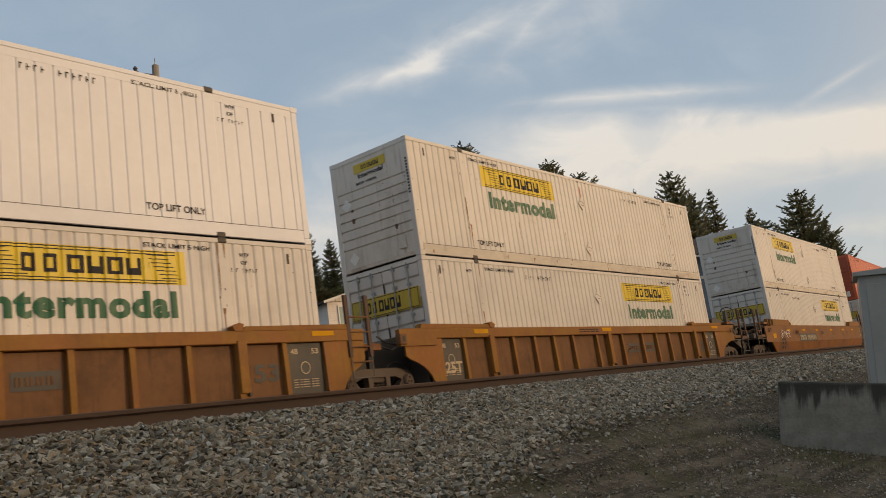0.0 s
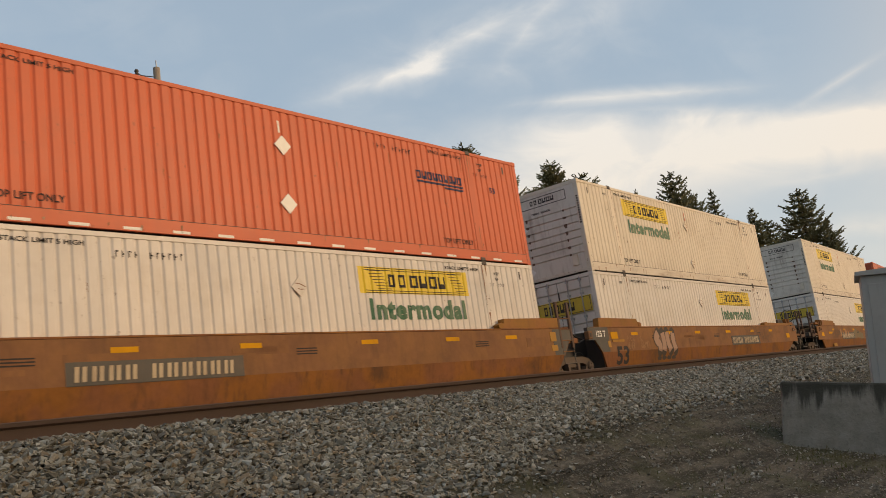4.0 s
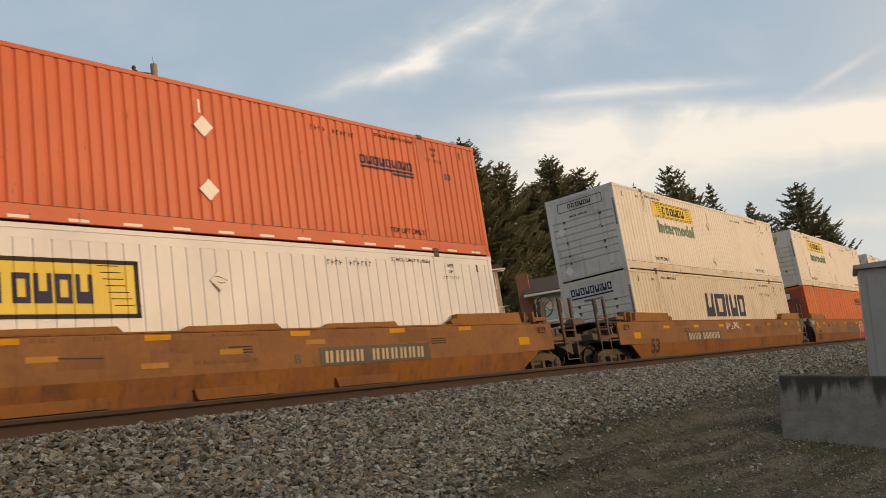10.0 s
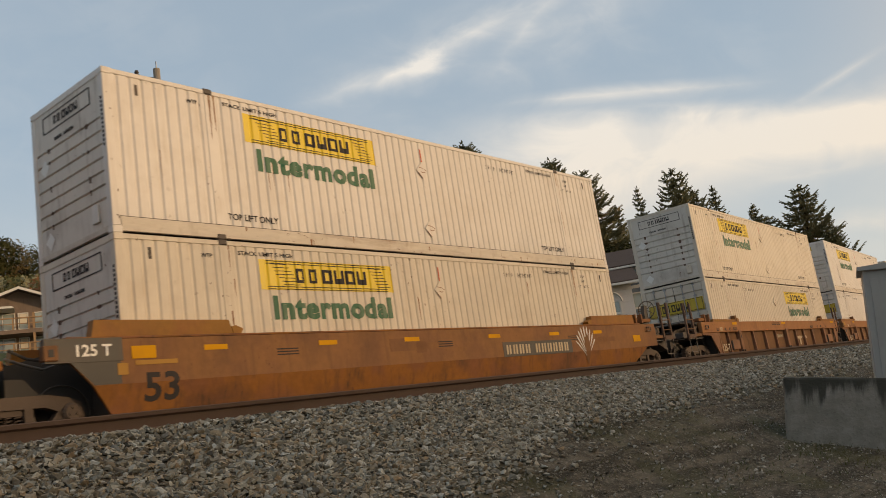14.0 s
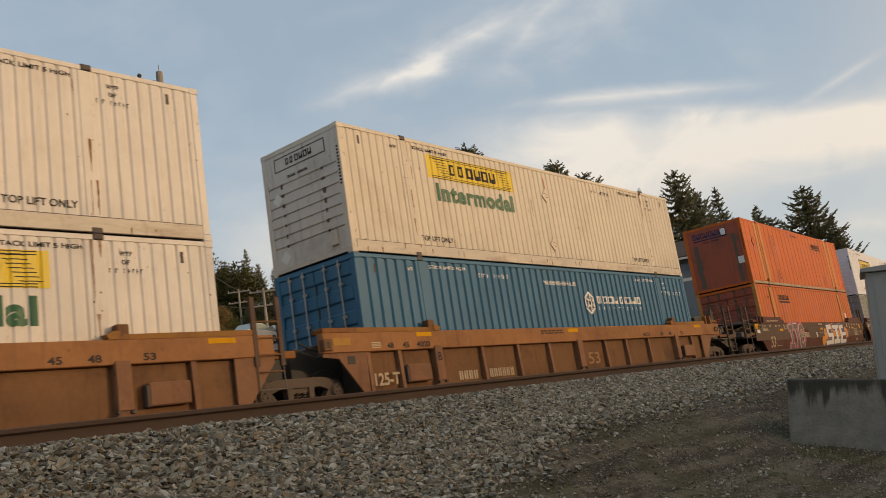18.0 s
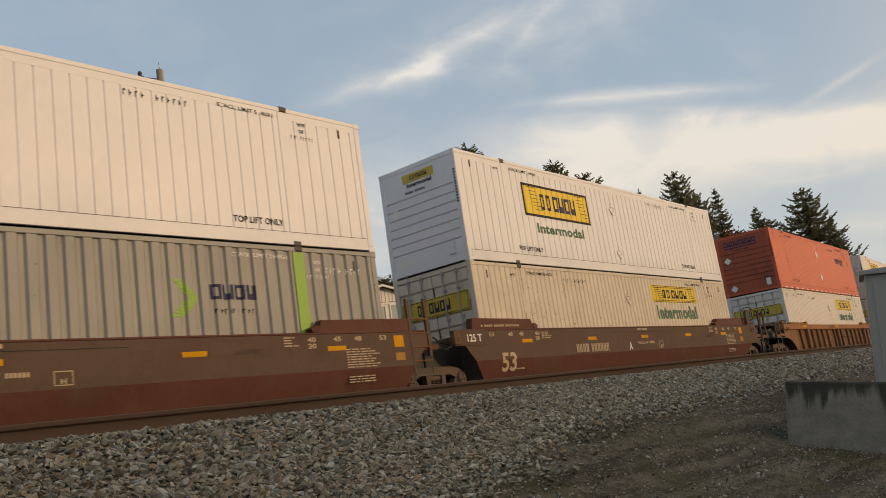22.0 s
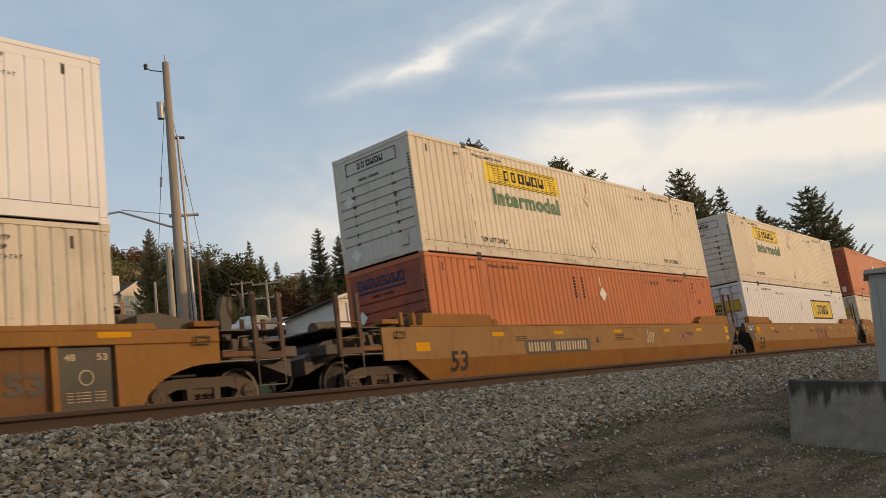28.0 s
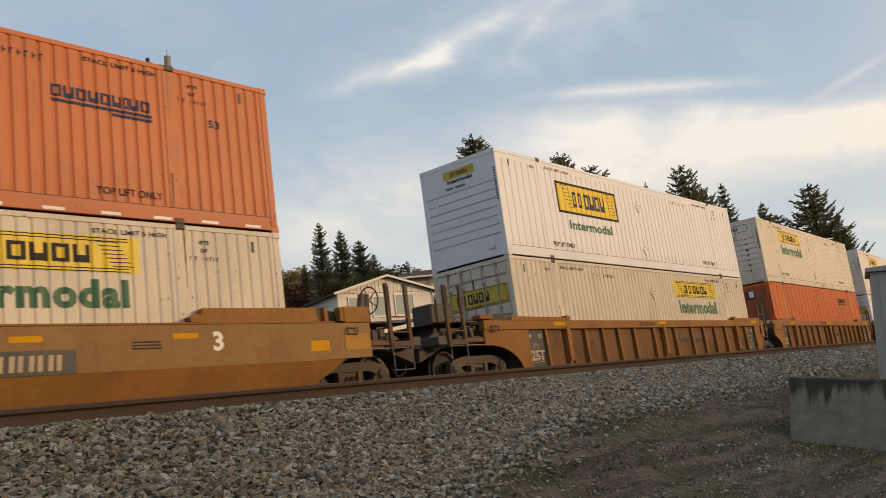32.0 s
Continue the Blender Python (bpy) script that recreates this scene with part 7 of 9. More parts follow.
def stones(name, label, count, place, size, mats, seed):
    """Loose crushed stone as one object: angular chips strewn by a rule."""
    rng = np.random.default_rng(seed)
    rnd = random.Random(seed)
    kinds = []
    for _ in range(14):
        # a chip is the hull of a few random corners
        hull = bmesh.new()
        for _ in range(9):
            d = Vector((rnd.gauss(0, 1), rnd.gauss(0, 1), rnd.gauss(0, 1))).normalized()
            hull.verts.new(d * rnd.uniform(0.7, 1.2))
        out = bmesh.ops.convex_hull(hull, input=hull.verts[:])
        hull.verts.index_update()
        kinds.append((np.array([v.co[:] for v in hull.verts]), np.array([[v.index for v in f.verts] for f in hull.faces])))
        hull.free()
    x, y, z = place(rng, count)
    r = size[0] + (size[1] - size[0]) * rng.random(count) ** 1.8
    spin = rng.uniform(0, 2 * np.pi, (count, 3))
    flat = np.stack([rng.uniform(0.9, 1.6, count), rng.uniform(0.7, 1.1, count), rng.uniform(0.55, 0.95, count)], 1)
    pick = rng.integers(0, len(kinds), count)
    verts, faces, base = [], [], 0
    for k, (kv, kf) in enumerate(kinds):
        on = np.nonzero(pick == k)[0]
        v = kv[None] * (r[on][:, None] * flat[on])[:, None, :]
        for a, (i, j) in enumerate(((1, 2), (0, 2), (0, 1))):
            s = (spin[on, a] - np.pi) * 0.16 if a < 2 else spin[on, a]
            c, d = np.cos(s)[:, None], np.sin(s)[:, None]
            p, q = v[:, :, i].copy(), v[:, :, j].copy()
            v[:, :, i], v[:, :, j] = c * p - d * q, d * p + c * q
        v += np.stack([x[on], y[on], z[on] + r[on] * 0.3], 1)[:, None, :]
        f = kf[None] + (base + np.arange(len(on)) * len(kv))[:, None, None]
        verts.append(v.reshape(-1, 3))
        faces.append(f.reshape(-1, 3))
        base += len(on) * len(kv)
    v, f = np.concatenate(verts), np.concatenate(faces)
    me = bpy.data.meshes.new("stones")
    me.vertices.add(len(v))
    me.vertices.foreach_set("co", v.astype(np.float32).ravel())
    me.loops.add(len(f) * 3)
    me.loops.foreach_set("vertex_index", f.astype(np.int32).ravel())
    me.polygons.add(len(f))
    me.polygons.foreach_set("loop_start", np.arange(0, len(f) * 3, 3, dtype=np.int32))
    me.update(calc_edges=True)
    me.shade_flat()
    me.materials.append(mats)
    ob = new(name, me)
    return tagged(ob, label, "ballast" if "ballast" in name else "gravel", "", "stuff")


def stone_material(name, tones):
    m = bpy.data.materials.new(name)
    m.use_nodes = True
    g = Nodes(m.node_tree)
    isle = g.add("ShaderNodeNewGeometry").outputs["Random Per Island"]
    ramp = g.add("ShaderNodeValToRGB", {0: isle})
    els = ramp.color_ramp.elements
    while len(els) < len(tones):
        els.new(0.5)
    for k, c in enumerate(tones):
        els[k].position, els[k].color = k / (len(tones) - 1), rgb(c)
    at = g.add("ShaderNodeTexCoord").outputs["Object"]
    n = g.noise(at, 45.0, 4.0, 0.6)
    col = g.mix(0.6, ramp.outputs[0], g.mix(1.0, ramp.outputs[0], g.add("ShaderNodeCombineColor", {0: n, 1: n, 2: n}).outputs[0], "MULTIPLY"))
    bsdf = g.add("ShaderNodeBsdfPrincipled", {"Base Color": col, "Roughness": 0.9, "Specular IOR Level": 0.2, "Normal": g.add("ShaderNodeBump", {"Height": n, "Strength": 0.5, "Distance": 0.004}).outputs[0]})
    g.tree.links.new(bsdf.outputs[0], g.add("ShaderNodeOutputMaterial").inputs[0])
    return m


STONE = stone_material("crushed grey stone", ((0.120, 0.110, 0.090), (0.410, 0.380, 0.298), (0.510, 0.482, 0.392), (0.250, 0.210, 0.148), (0.440, 0.420, 0.348), (0.660, 0.648, 0.572), (0.430, 0.325, 0.205), (0.225, 0.224, 0.200), (0.375, 0.357, 0.295)))
GRIT = stone_material("dusty gravel", ((0.14, 0.125, 0.10), (0.36, 0.33, 0.265), (0.24, 0.205, 0.15), (0.62, 0.6, 0.53), (0.3, 0.27, 0.21), (0.48, 0.45, 0.37)))
BED = np.vectorize(bed)


def on_bed(x0, x1, p0, p1, power=1.0):
    def place(rng, n):
        x = x0 + (x1 - x0) * rng.random(n) ** power
        p = rng.uniform(p0, p1, n)
        if p0 > -8.5:
            low = np.vectorize(edge_of)(x) + 0.1 - np.abs(rng.normal(0, 0.3, n))
            p = np.where(p < low, low + rng.random(n) ** 2 * (p1 - low), p)
        return x, CURVE * x * x + p, BED(p)
    return place


stones("ballast", "coarse grey-brown crushed stone on the track shoulder", 40000, on_bed(0.5, 16, -7.8, -5.30), (0.023, 0.049), STONE, 1)
stones("ballast", "coarse crushed stone further along the shoulder", 22000, on_bed(16, 60, -7.2, -5.30, 1.5), (0.028, 0.056), STONE, 2)
stones("ballast", "ballast stone between the rails", 5000, on_bed(0.5, 30, -5.1, -3.9), (0.02, 0.035), STONE, 3)
stones("gravel", "loose gravel scattered on trodden dirt", 24000, on_bed(1.5, 30, -10.8, -6.0, 1.2), (0.006, 0.026), GRIT, 4)


# ---- things by the line on the camera's side ----
CONCRETE = material("weathered grey concrete", (0.18, 0.172, 0.152), 0.85, vary=0.3, grain=7.0, dirt=(0.05, 0.05, 0.042), dirt_amount=0.7, streaks=0.8, bump=0.01, bump_scale=30.0, spec=0.2)


def make_stained():
    """Pale concrete with a ragged dark growth that hangs down from the top edge."""
    m = bpy.data.materials.new("concrete with dark growth along the top")
    m.use_nodes = True
    g = Nodes(m.node_tree)
    at = g.add("ShaderNodeTexCoord").outputs["Object"]
    z = g.add("ShaderNodeSeparateXYZ", {0: at}).outputs[2]
    fine, mid, drip = g.noise(at, 22.0, 5.0, 0.6), g.noise(at, 4.0, 5.0, 0.6), g.noise(g.stretch(at, 5.0, 5.0, 0.7), 1.3, 5.0, 0.6)
    col = g.mix(g.ramp(mid, 0.35, 0.7), (0.225, 0.215, 0.185, 1), (0.30, 0.285, 0.25, 1))
    top = g.ramp(g.math("ADD", z, g.math("MULTIPLY", g.math("SUBTRACT", drip, 0.5), 1.1)), 0.56, 0.80)
    col = g.mix(g.math("MULTIPLY", top, 0.9), col, (0.045, 0.046, 0.038, 1))
    col = g.mix(g.math("MULTIPLY", g.ramp(fine, 0.55, 0.7), 0.35), col, (0.07, 0.068, 0.055, 1))
    bsdf = g.add("ShaderNodeBsdfPrincipled", {"Base Color": col, "Roughness": 0.9, "Specular IOR Level": 0.2, "Normal": g.add("ShaderNodeBump", {"Height": g.math("ADD", fine, mid), "Strength": 0.7, "Distance": 0.015}).outputs[0]})
    g.tree.links.new(bsdf.outputs[0], g.add("ShaderNodeOutputMaterial").inputs[0])
    return m


STAINED = make_stained()
CABINET = material("grey cabinet paint", (0.36, 0.36, 0.335), 0.5, dirt=(0.1, 0.1, 0.09), dirt_amount=0.2, streaks=0.2)


def polar(az, dist, z=0.0):
    """A place by compass bearing from the camera (0 is +y, to the right positive)."""
    return EYE[0] + dist * math.sin(radians(az)), EYE[1] + dist * math.cos(radians(az)), z


bx, by, _ = polar(69.4, 13.6)
block = thing("concrete_block", "weathered grey concrete block with dark stains, set at a tilt", "concrete block", "", pose(bx, by, -1.50, 0, 9.5, -69.5))
body = bmesh.new()
box(0.0, 2.2, 0.0, 0.75, -0.15, 0.88, body)
bmesh.ops.subdivide_edges(body, edges=body.edges[:], cuts=9, use_grid_fill=True)
bmesh.ops.bevel(body, geom=[e for e in body.edges if e.calc_face_angle(0.0) > 1.0], offset=0.03, segments=2, affect="EDGES", profile=0.6)
for v in body.verts:
    v.co += 0.012 * Vector((noise.noise(v.co * 3.0), noise.noise(v.co * 3.0 + Vector((7, 0, 0))), noise.noise(v.co * 4.0 + Vector((0, 9, 0)))))
part("body", body, STAINED, block, "", None, False)
cx_, cy_, _ = polar(74.6, 15.2)
cab = thing("signal_cabinet", "grey metal trackside cabinet with an overhanging lid", "cabinet", "", pose(cx_, cy_, GROUND, 0, 6, -74))
part("body", box(0.0, 1.7, 0.0, 1.3, 0.0, 2.84, bevel=0.015), CABINET, cab)
part("lid", prism([(-0.07, 2.84), (1.77, 2.84), (1.77, 2.90), (0.85, 2.97), (-0.07, 2.90)], -0.07, 1.37, "y"), CABINET, cab)
part("door", box(0.1, 1.6, -0.02, 0.0, 0.15, 2.7, bevel=0.006), CABINET, cab)
part("plinth", box(-0.05, 1.75, -0.05, 1.35, -0.02, 0.08), CONCRETE, cab)

TWIG = material("dead brown stalk", (0.10, 0.065, 0.035), 0.9)
rng = random.Random(5)
sx, sy, _ = polar(53.0, 7.9)
branch = thing("fallen_branch", "dry brown stalk lying on the ballast", "branch", "", pose(sx, sy, bed(sy - track_y(sx)) + 0.05, 0, 0, 20))
stem = part("stem", bent([(-0.35, 0, 0.0), (-0.1, 0.04, 0.05), (0.15, 0.0, 0.03), (0.4, 0.05, 0.0)], 0.012, 5), TWIG, branch)
for k in range(7):
    x = -0.3 + 0.1 * k
    part("twig", rod((x, 0.02, 0.03), (x + rng.uniform(-0.12, 0.12), rng.uniform(-0.15, 0.15), 0.06 + 0.05 * rng.random()), 0.006, 0.003, 4), TWIG, branch)

GRASS = material("thin green weeds", (0.07, 0.085, 0.025), 0.9, vary=0.4, grain=3.0, second=(0.10, 0.085, 0.04))


def weeds(count, x0, x1, y0, y1, seed):
    r = random.Random(seed)
    bm = bmesh.new()
    for _ in range(count):
        x, y = r.uniform(x0, x1), r.uniform(y0, y1)
        z = bed(y - track_y(x)) - 0.01
        h, a = r.uniform(0.02, 0.09), r.uniform(0, 6.3)
        dx, dy = 0.006 * math.cos(a), 0.006 * math.sin(a)
        lx, ly = r.uniform(-0.05, 0.05), r.uniform(-0.05, 0.05)
        bm.faces.new([bm.verts.new(p) for p in ((x - dx, y - dy, z), (x + dx, y + dy, z), (x + lx, y + ly, z + h))])
    g = part("weeds", bm, GRASS)
    tagged(g, "thin patchy weeds on trodden dirt", "weeds", "", "stuff")


weeds(1500, 6.0, 17.0, -11.6, -7.2, 8)
weeds(900, 11.5, 14.5, -9.6, -8.2, 9)


# ---- trees ----
NEEDLE = material("dark conifer needles", (0.20, 0.195, 0.115), 0.85, vary=0.55, grain=1.3, second=(0.24, 0.19, 0.11), spec=0.15)
LEAF = material("autumn-tinged broadleaf foliage", (0.078, 0.08, 0.031), 0.8, vary=0.55, grain=0.8, second=(0.135, 0.09, 0.033), spec=0.15)
RUSSET = material("russet foliage", (0.16, 0.08, 0.035), 0.8, vary=0.5, grain=0.8, second=(0.11, 0.09, 0.03), spec=0.15)
BARK = material("rough brown bark", (0.10, 0.07, 0.05), 0.95, grain=8.0, bump=0.02, bump_scale=12.0)


def conifer_meshes(seed, height, spread, bare, tiers, per, power):
    """Trunk and crown of a fir: uneven whorls of limbs that droop and turn up at the tip, each a broad ragged spray hung with needles."""
    r = random.Random(seed)
    trunk = rod((0, 0, 0), (0, 0, height * 0.985), height * 0.013, 0.02, 8)
    bm = bmesh.new()

    def leaf(p, u, w):
        bm.faces.new([bm.verts.new(q) for q in (p, p + u * 0.6 + w * 0.5, p + u, p + u * 0.4 - w * 0.5)])

    for k in range(tiers):
        f = (k + r.random() * 0.5) / tiers
        z = height * (bare + (0.985 - bare) * f)
        reach = spread * (1 - f) ** power * r.uniform(0.72, 1.1) + 0.3
        n = max(5, int(per * (1 - 0.4 * f)))
        a0 = r.random() * 6.3
        for i in range(n):
            a = a0 + 2 * math.pi * i / n + r.uniform(-0.4, 0.4)
            ln = reach * r.uniform(0.62, 1.12)
            out = Vector((math.cos(a), math.sin(a), 0))
            side = Vector((-out.y, out.x, 0))
            zi = z + r.uniform(-0.12, 0.12)
            sag, rise = r.uniform(0.16, 0.34), r.uniform(0.18, 0.36)
            steps = max(3, int(ln / 0.2))
            last = None
            for j in range(steps + 1):
                g0 = j / steps
                p = out * (ln * g0) + Vector((0, 0, zi - sag * ln * math.sin(g0 * 2.4) + rise * ln * g0 ** 3))
                if last is not None:
                    u = (p - last) * 1.6
                    w = (0.18 + 0.44 * math.sin(0.25 + g0 * 2.6) * min(1.0, ln / 2.2)) * r.uniform(0.6, 1.25)
                    for s in (-1, 1):
                        tip = side * s * w + u * 0.7 + Vector((0, 0, -r.uniform(0.05, 0.45) * w - 0.03))
                        leaf(last, tip * r.uniform(0.75, 1.15), u * 1.0)
                        leaf(last + tip * 0.45, tip * 0.4 + u * 0.5 + Vector((0, 0, -r.uniform(0.08, 0.26))), u * 0.5)
                    hang = Vector((r.uniform(-0.08, 0.08), r.uniform(-0.08, 0.08), -(0.17 + 0.32 * w) * r.uniform(0.6, 1.4)))
                    leaf(last, hang + u * 0.4, u * 0.85)
                last = p
            leaf(last, out * 0.2 + Vector((0, 0, 0.08)), side * 0.2)
    for k in range(14):
        a = r.random() * 6.3
        z = height * r.uniform(0.94, 0.985)
        leaf(Vector((0, 0, z)), Vector((math.cos(a) * 0.3, math.sin(a) * 0.3, r.uniform(0.0, 0.4))), Vector((-math.sin(a), math.cos(a), 0)) * 0.16)
    return mesh_of(trunk, BARK), mesh_of(bm, NEEDLE)


def crown_mesh(seed, height, spread, mat, leaves, low=0.25):
    """A broadleaf crown: many small leaf clumps round uneven lobes."""
    r = random.Random(seed)
    lobes = []
    for k in range(14):
        f = r.random()
        a = r.random() * 6.3
        rad = spread * r.uniform(0.15, 0.75) * (1 - 0.6 * abs(f - 0.4))
        lobes.append((rad * math.cos(a), rad * math.sin(a), height * (low + (0.92 - low) * f), spread * r.uniform(0.28, 0.5)))
    bm = bmesh.new()
    for _ in range(leaves):
        x, y, z, q = r.choice(lobes)
        d = Vector((r.gauss(0, 1), r.gauss(0, 1), r.gauss(0, 1))).normalized() * q * r.uniform(0.55, 1.08)
        p = Vector((x, y, z)) + d
        s = r.uniform(0.07, 0.17) * (0.6 + spread / 8)
        u = Vector((r.gauss(0, 1), r.gauss(0, 1), r.gauss(0, 0.6))).normalized()
        v = u.orthogonal().normalized()
        bm.faces.new([bm.verts.new(p + w) for w in (u * s, v * s * 0.7, -u * s, -v * s * 0.7)])
    trunk = rod((0, 0, 0), (0, 0, height * 0.75), height * 0.022, height * 0.008, 8)
    for x, y, z, q in lobes[:7]:
        rod((0, 0, height * (low * 0.8)), (x, y, z), height * 0.010, 0.02, 5, trunk)
    return mesh_of(trunk, BARK), mesh_of(bm, mat)


FIR = [conifer_meshes(k, 20.0, s, b, t, n, q) for k, (s, b, t, n, q) in enumerate(((4.6, 0.06, 38, 13, 0.62), (3.6, 0.08, 38, 11, 0.75), (2.7, 0.08, 38, 9, 0.8), (5.0, 0.12, 28, 11, 0.55)))]
BROAD = [crown_mesh(20, 11.0, 4.6, LEAF, 11000), crown_mesh(21, 9.0, 4.0, RUSSET, 9500), crown_mesh(22, 10.0, 5.0, LEAF, 11000)]


def hill_z(x, y):
    return bed(y - track_y(max(-60, min(200, x))))


def tree(meshes, label, az, dist, top_el, group, name="conifer", wide=1.0, full=20.0, spin=None):
    x, y, _ = polar(az, dist)
    z = hill_z(x, y) - 0.3
    h = max(2.0, EYE[2] + dist * math.tan(radians(top_el)) - z)
    s = h / full
    t = thing(name, label, "tree", group, Matrix.LocRotScale((x, y, z), Euler((0, 0, az if spin is None else spin)), (s * wide, s * wide, s)))
    part("trunk", meshes[0], BARK, t)
    part("crown", meshes[1], NEEDLE, t)
    return t


SKYLINE = "conifers on the skyline"
# kind, bearing, distance, elevation of the top, breadth
for k, az, d, el, w in ((0, 52.5, 92, 18.2, 1.15), (0, 53.8, 102, 16.0, 1.2), (0, 56.9, 106, 14.6, 1.2), (0, 59.3, 116, 14.6, 1.2), (3, 54.9, 96, 16.2, 1.0), (0, 58.25, 110, 16.1, 1.15), (3, 60.2, 112, 14.9, 1.05), (1, 56.4, 118, 14.4, 1.1), (2, 63.6, 120, 13.1, 0.8), (3, 66.0, 118, 13.85, 0.85), (3, 67.0, 124, 12.2, 0.9),
                        (2, 68.3, 126, 12.15, 0.95), (1, 70.5, 130, 10.5, 0.9), (3, 71.2, 140, 9.6, 1.0), (3, 73.35, 120, 11.0, 1.1), (1, 74.6, 118, 8.8, 1.0), (2, 62.0, 130, 12.2, 1.2),
                        (2, 41.2, 95, 13.6, 1.15), (1, 42.6, 98, 13.0, 0.95), (0, 43.8, 104, 12.2, 0.95), (1, 44.7, 108, 11.2, 1.0), (1, 40.0, 112, 11.0, 1.1), (2, 46.9, 120, 10.4, 1.0),
                        (1, 30.3, 105, 14.5, 0.85), (0, 29.7, 70, 9.4, 0.95), (2, 26.3, 170, 14.0, 0.8), (1, 27.0, 175, 13.4, 0.9), (2, 24.6, 185, 13.8, 0.7), (1, 33.9, 120, 12.9, 1.0), (1, 35.2, 125, 12.6, 0.9), (2, 36.6, 130, 13.2, 0.8), (1, 37.3, 135, 12.2, 0.9), (2, 38.3, 128, 11.7, 0.9)):
    tree(FIR[k], "dark evergreen conifer with drooping limbs on the hillside", az, d, el, SKYLINE, "conifer", w * 1.2)
LEAFY = "broadleaf trees on the hillside"
rng = random.Random(31)
for az, d, el, k in ((22.0, 190, 14.1, 0), (20.5, 185, 14.4, 2), (23.3, 195, 13.7, 0), (25.2, 200, 13.3, 2), (28.2, 190, 13.2, 1), (28.9, 195, 13.2, 1), (27.5, 180, 12.6, 2), (31.5, 140, 12.8, 0), (33.0, 130, 12.5, 2), (34.6, 118, 11.8, 0), (36.0, 115, 11.6, 2), (39.0, 140, 10.6, 1),
                     (40.3, 150, 10.3, 0), (42.0, 92, 9.4, 0), (43.2, 95, 9.2, 2), (48.6, 66, 7.9, 0), (54.5, 90, 8.6, 0), (56.0, 95, 8.5, 2), (57.6, 98, 8.7, 0), (59.4, 100, 8.8, 1), (61.5, 110, 9.8, 0), (64.5, 115, 9.0, 2), (69.2, 120, 9.2, 1), (67.2, 118, 8.8, 0), (72.2, 125, 7.5, 2), (55.2, 70, 8.2, 0), (46.0, 100, 9.6, 2), (51.0, 110, 11.5, 0), (30.9, 66, 7.3, 2), (36.9, 95, 9.6, 0), (35.0, 90, 9.4, 0), (38.5, 100, 9.8, 1)):
    tree(BROAD[k], "rounded broadleaf tree with autumn-tinged leaves" if k != 1 else "russet broadleaf tree in leaf", az, d, el, LEAFY, "broadleaf_tree", rng.uniform(0.9, 1.3), (11.0, 9.0, 10.0)[k], rng.random() * 6)


def far_woods():
    """The wooded hill behind everything, as one mass of leaf clumps."""
    r = random.Random(77)
    bm = bmesh.new()
    for _ in range(110000):
        az = r.uniform(14, 84) if r.random() < 0.35 else r.uniform(17, 49)
        d = r.uniform(150, 300)
        x, y, _ = polar(az, d)
        crest = 12.2 - 2.6 * smooth(31, 40, az) - 2.2 * smooth(44, 58, az) - 3.5 * smooth(60, 72, az)
        top = EYE[2] + d * math.tan(radians(crest + 1.2 * noise.noise(Vector((az * 0.35, d * 0.02, 0)))))
        z0 = hill_z(x, y)
        z = z0 + (top - z0) * r.random() ** 0.6
        s = r.uniform(0.22, 0.52)
        u = Vector((r.gauss(0, 1), r.gauss(0, 1), r.gauss(0, 0.7))).normalized()
        v = u.orthogonal().normalized()
        p = Vector((x, y, z))
        f = bm.faces.new([bm.verts.new(p + w) for w in (u * s, v * s * 0.8, -u * s, -v * s * 0.8)])
        f.material_index = 0 if noise.noise(Vector((az * 0.8, d * 0.03, 9))) < 0.15 else 1 if noise.noise(Vector((az * 0.8, d * 0.03, 30))) < 0.25 else 2
    w = part("far_woods", bm, [LEAF, NEEDLE, RUSSET])
    tagged(w, "dense mixed woods covering the far hillside", "woods", "", "stuff")


far_woods()


# ---- houses on the hillside ----
SIDING = material("cream lap siding", (0.66, 0.60, 0.54), 0.7, dirt=(0.35, 0.31, 0.25), dirt_amount=0.2, streaks=0.15)
TAUPE = material("taupe house siding", (0.44, 0.34, 0.275), 0.75, dirt=(0.17, 0.15, 0.13), dirt_amount=0.25, streaks=0.15)
BLUEWALL = material("slate blue house siding", (0.16, 0.20, 0.24), 0.75, dirt=(0.11, 0.13, 0.15), dirt_amount=0.25)
DARKWOOD = material("dark brown timber cladding", (0.19, 0.14, 0.105), 0.8, dirt=(0.05, 0.04, 0.03), dirt_amount=0.3, streaks=0.3)
TIMBER = material("tan deck timber", (0.30, 0.19, 0.10), 0.8, grain=9.0, dirt=(0.16, 0.10, 0.06), dirt_amount=0.3)
SHINGLE = material("dark composition shingles", (0.062, 0.045, 0.038), 0.9, vary=0.35, grain=14.0, bump=0.02, bump_scale=10.0)
TRIM = material("off-white painted trim", (0.62, 0.60, 0.55), 0.6)
BRICK = material("red chimney brick", (0.26, 0.11, 0.07), 0.9, vary=0.4, grain=12.0)
ASPHALT = material("worn grey asphalt", (0.075, 0.075, 0.078), 0.9, vary=0.35, grain=4.0, bump=0.01, bump_scale=20.0)
CURTAIN = material("pale blinds", (0.62, 0.56, 0.44), 0.8)


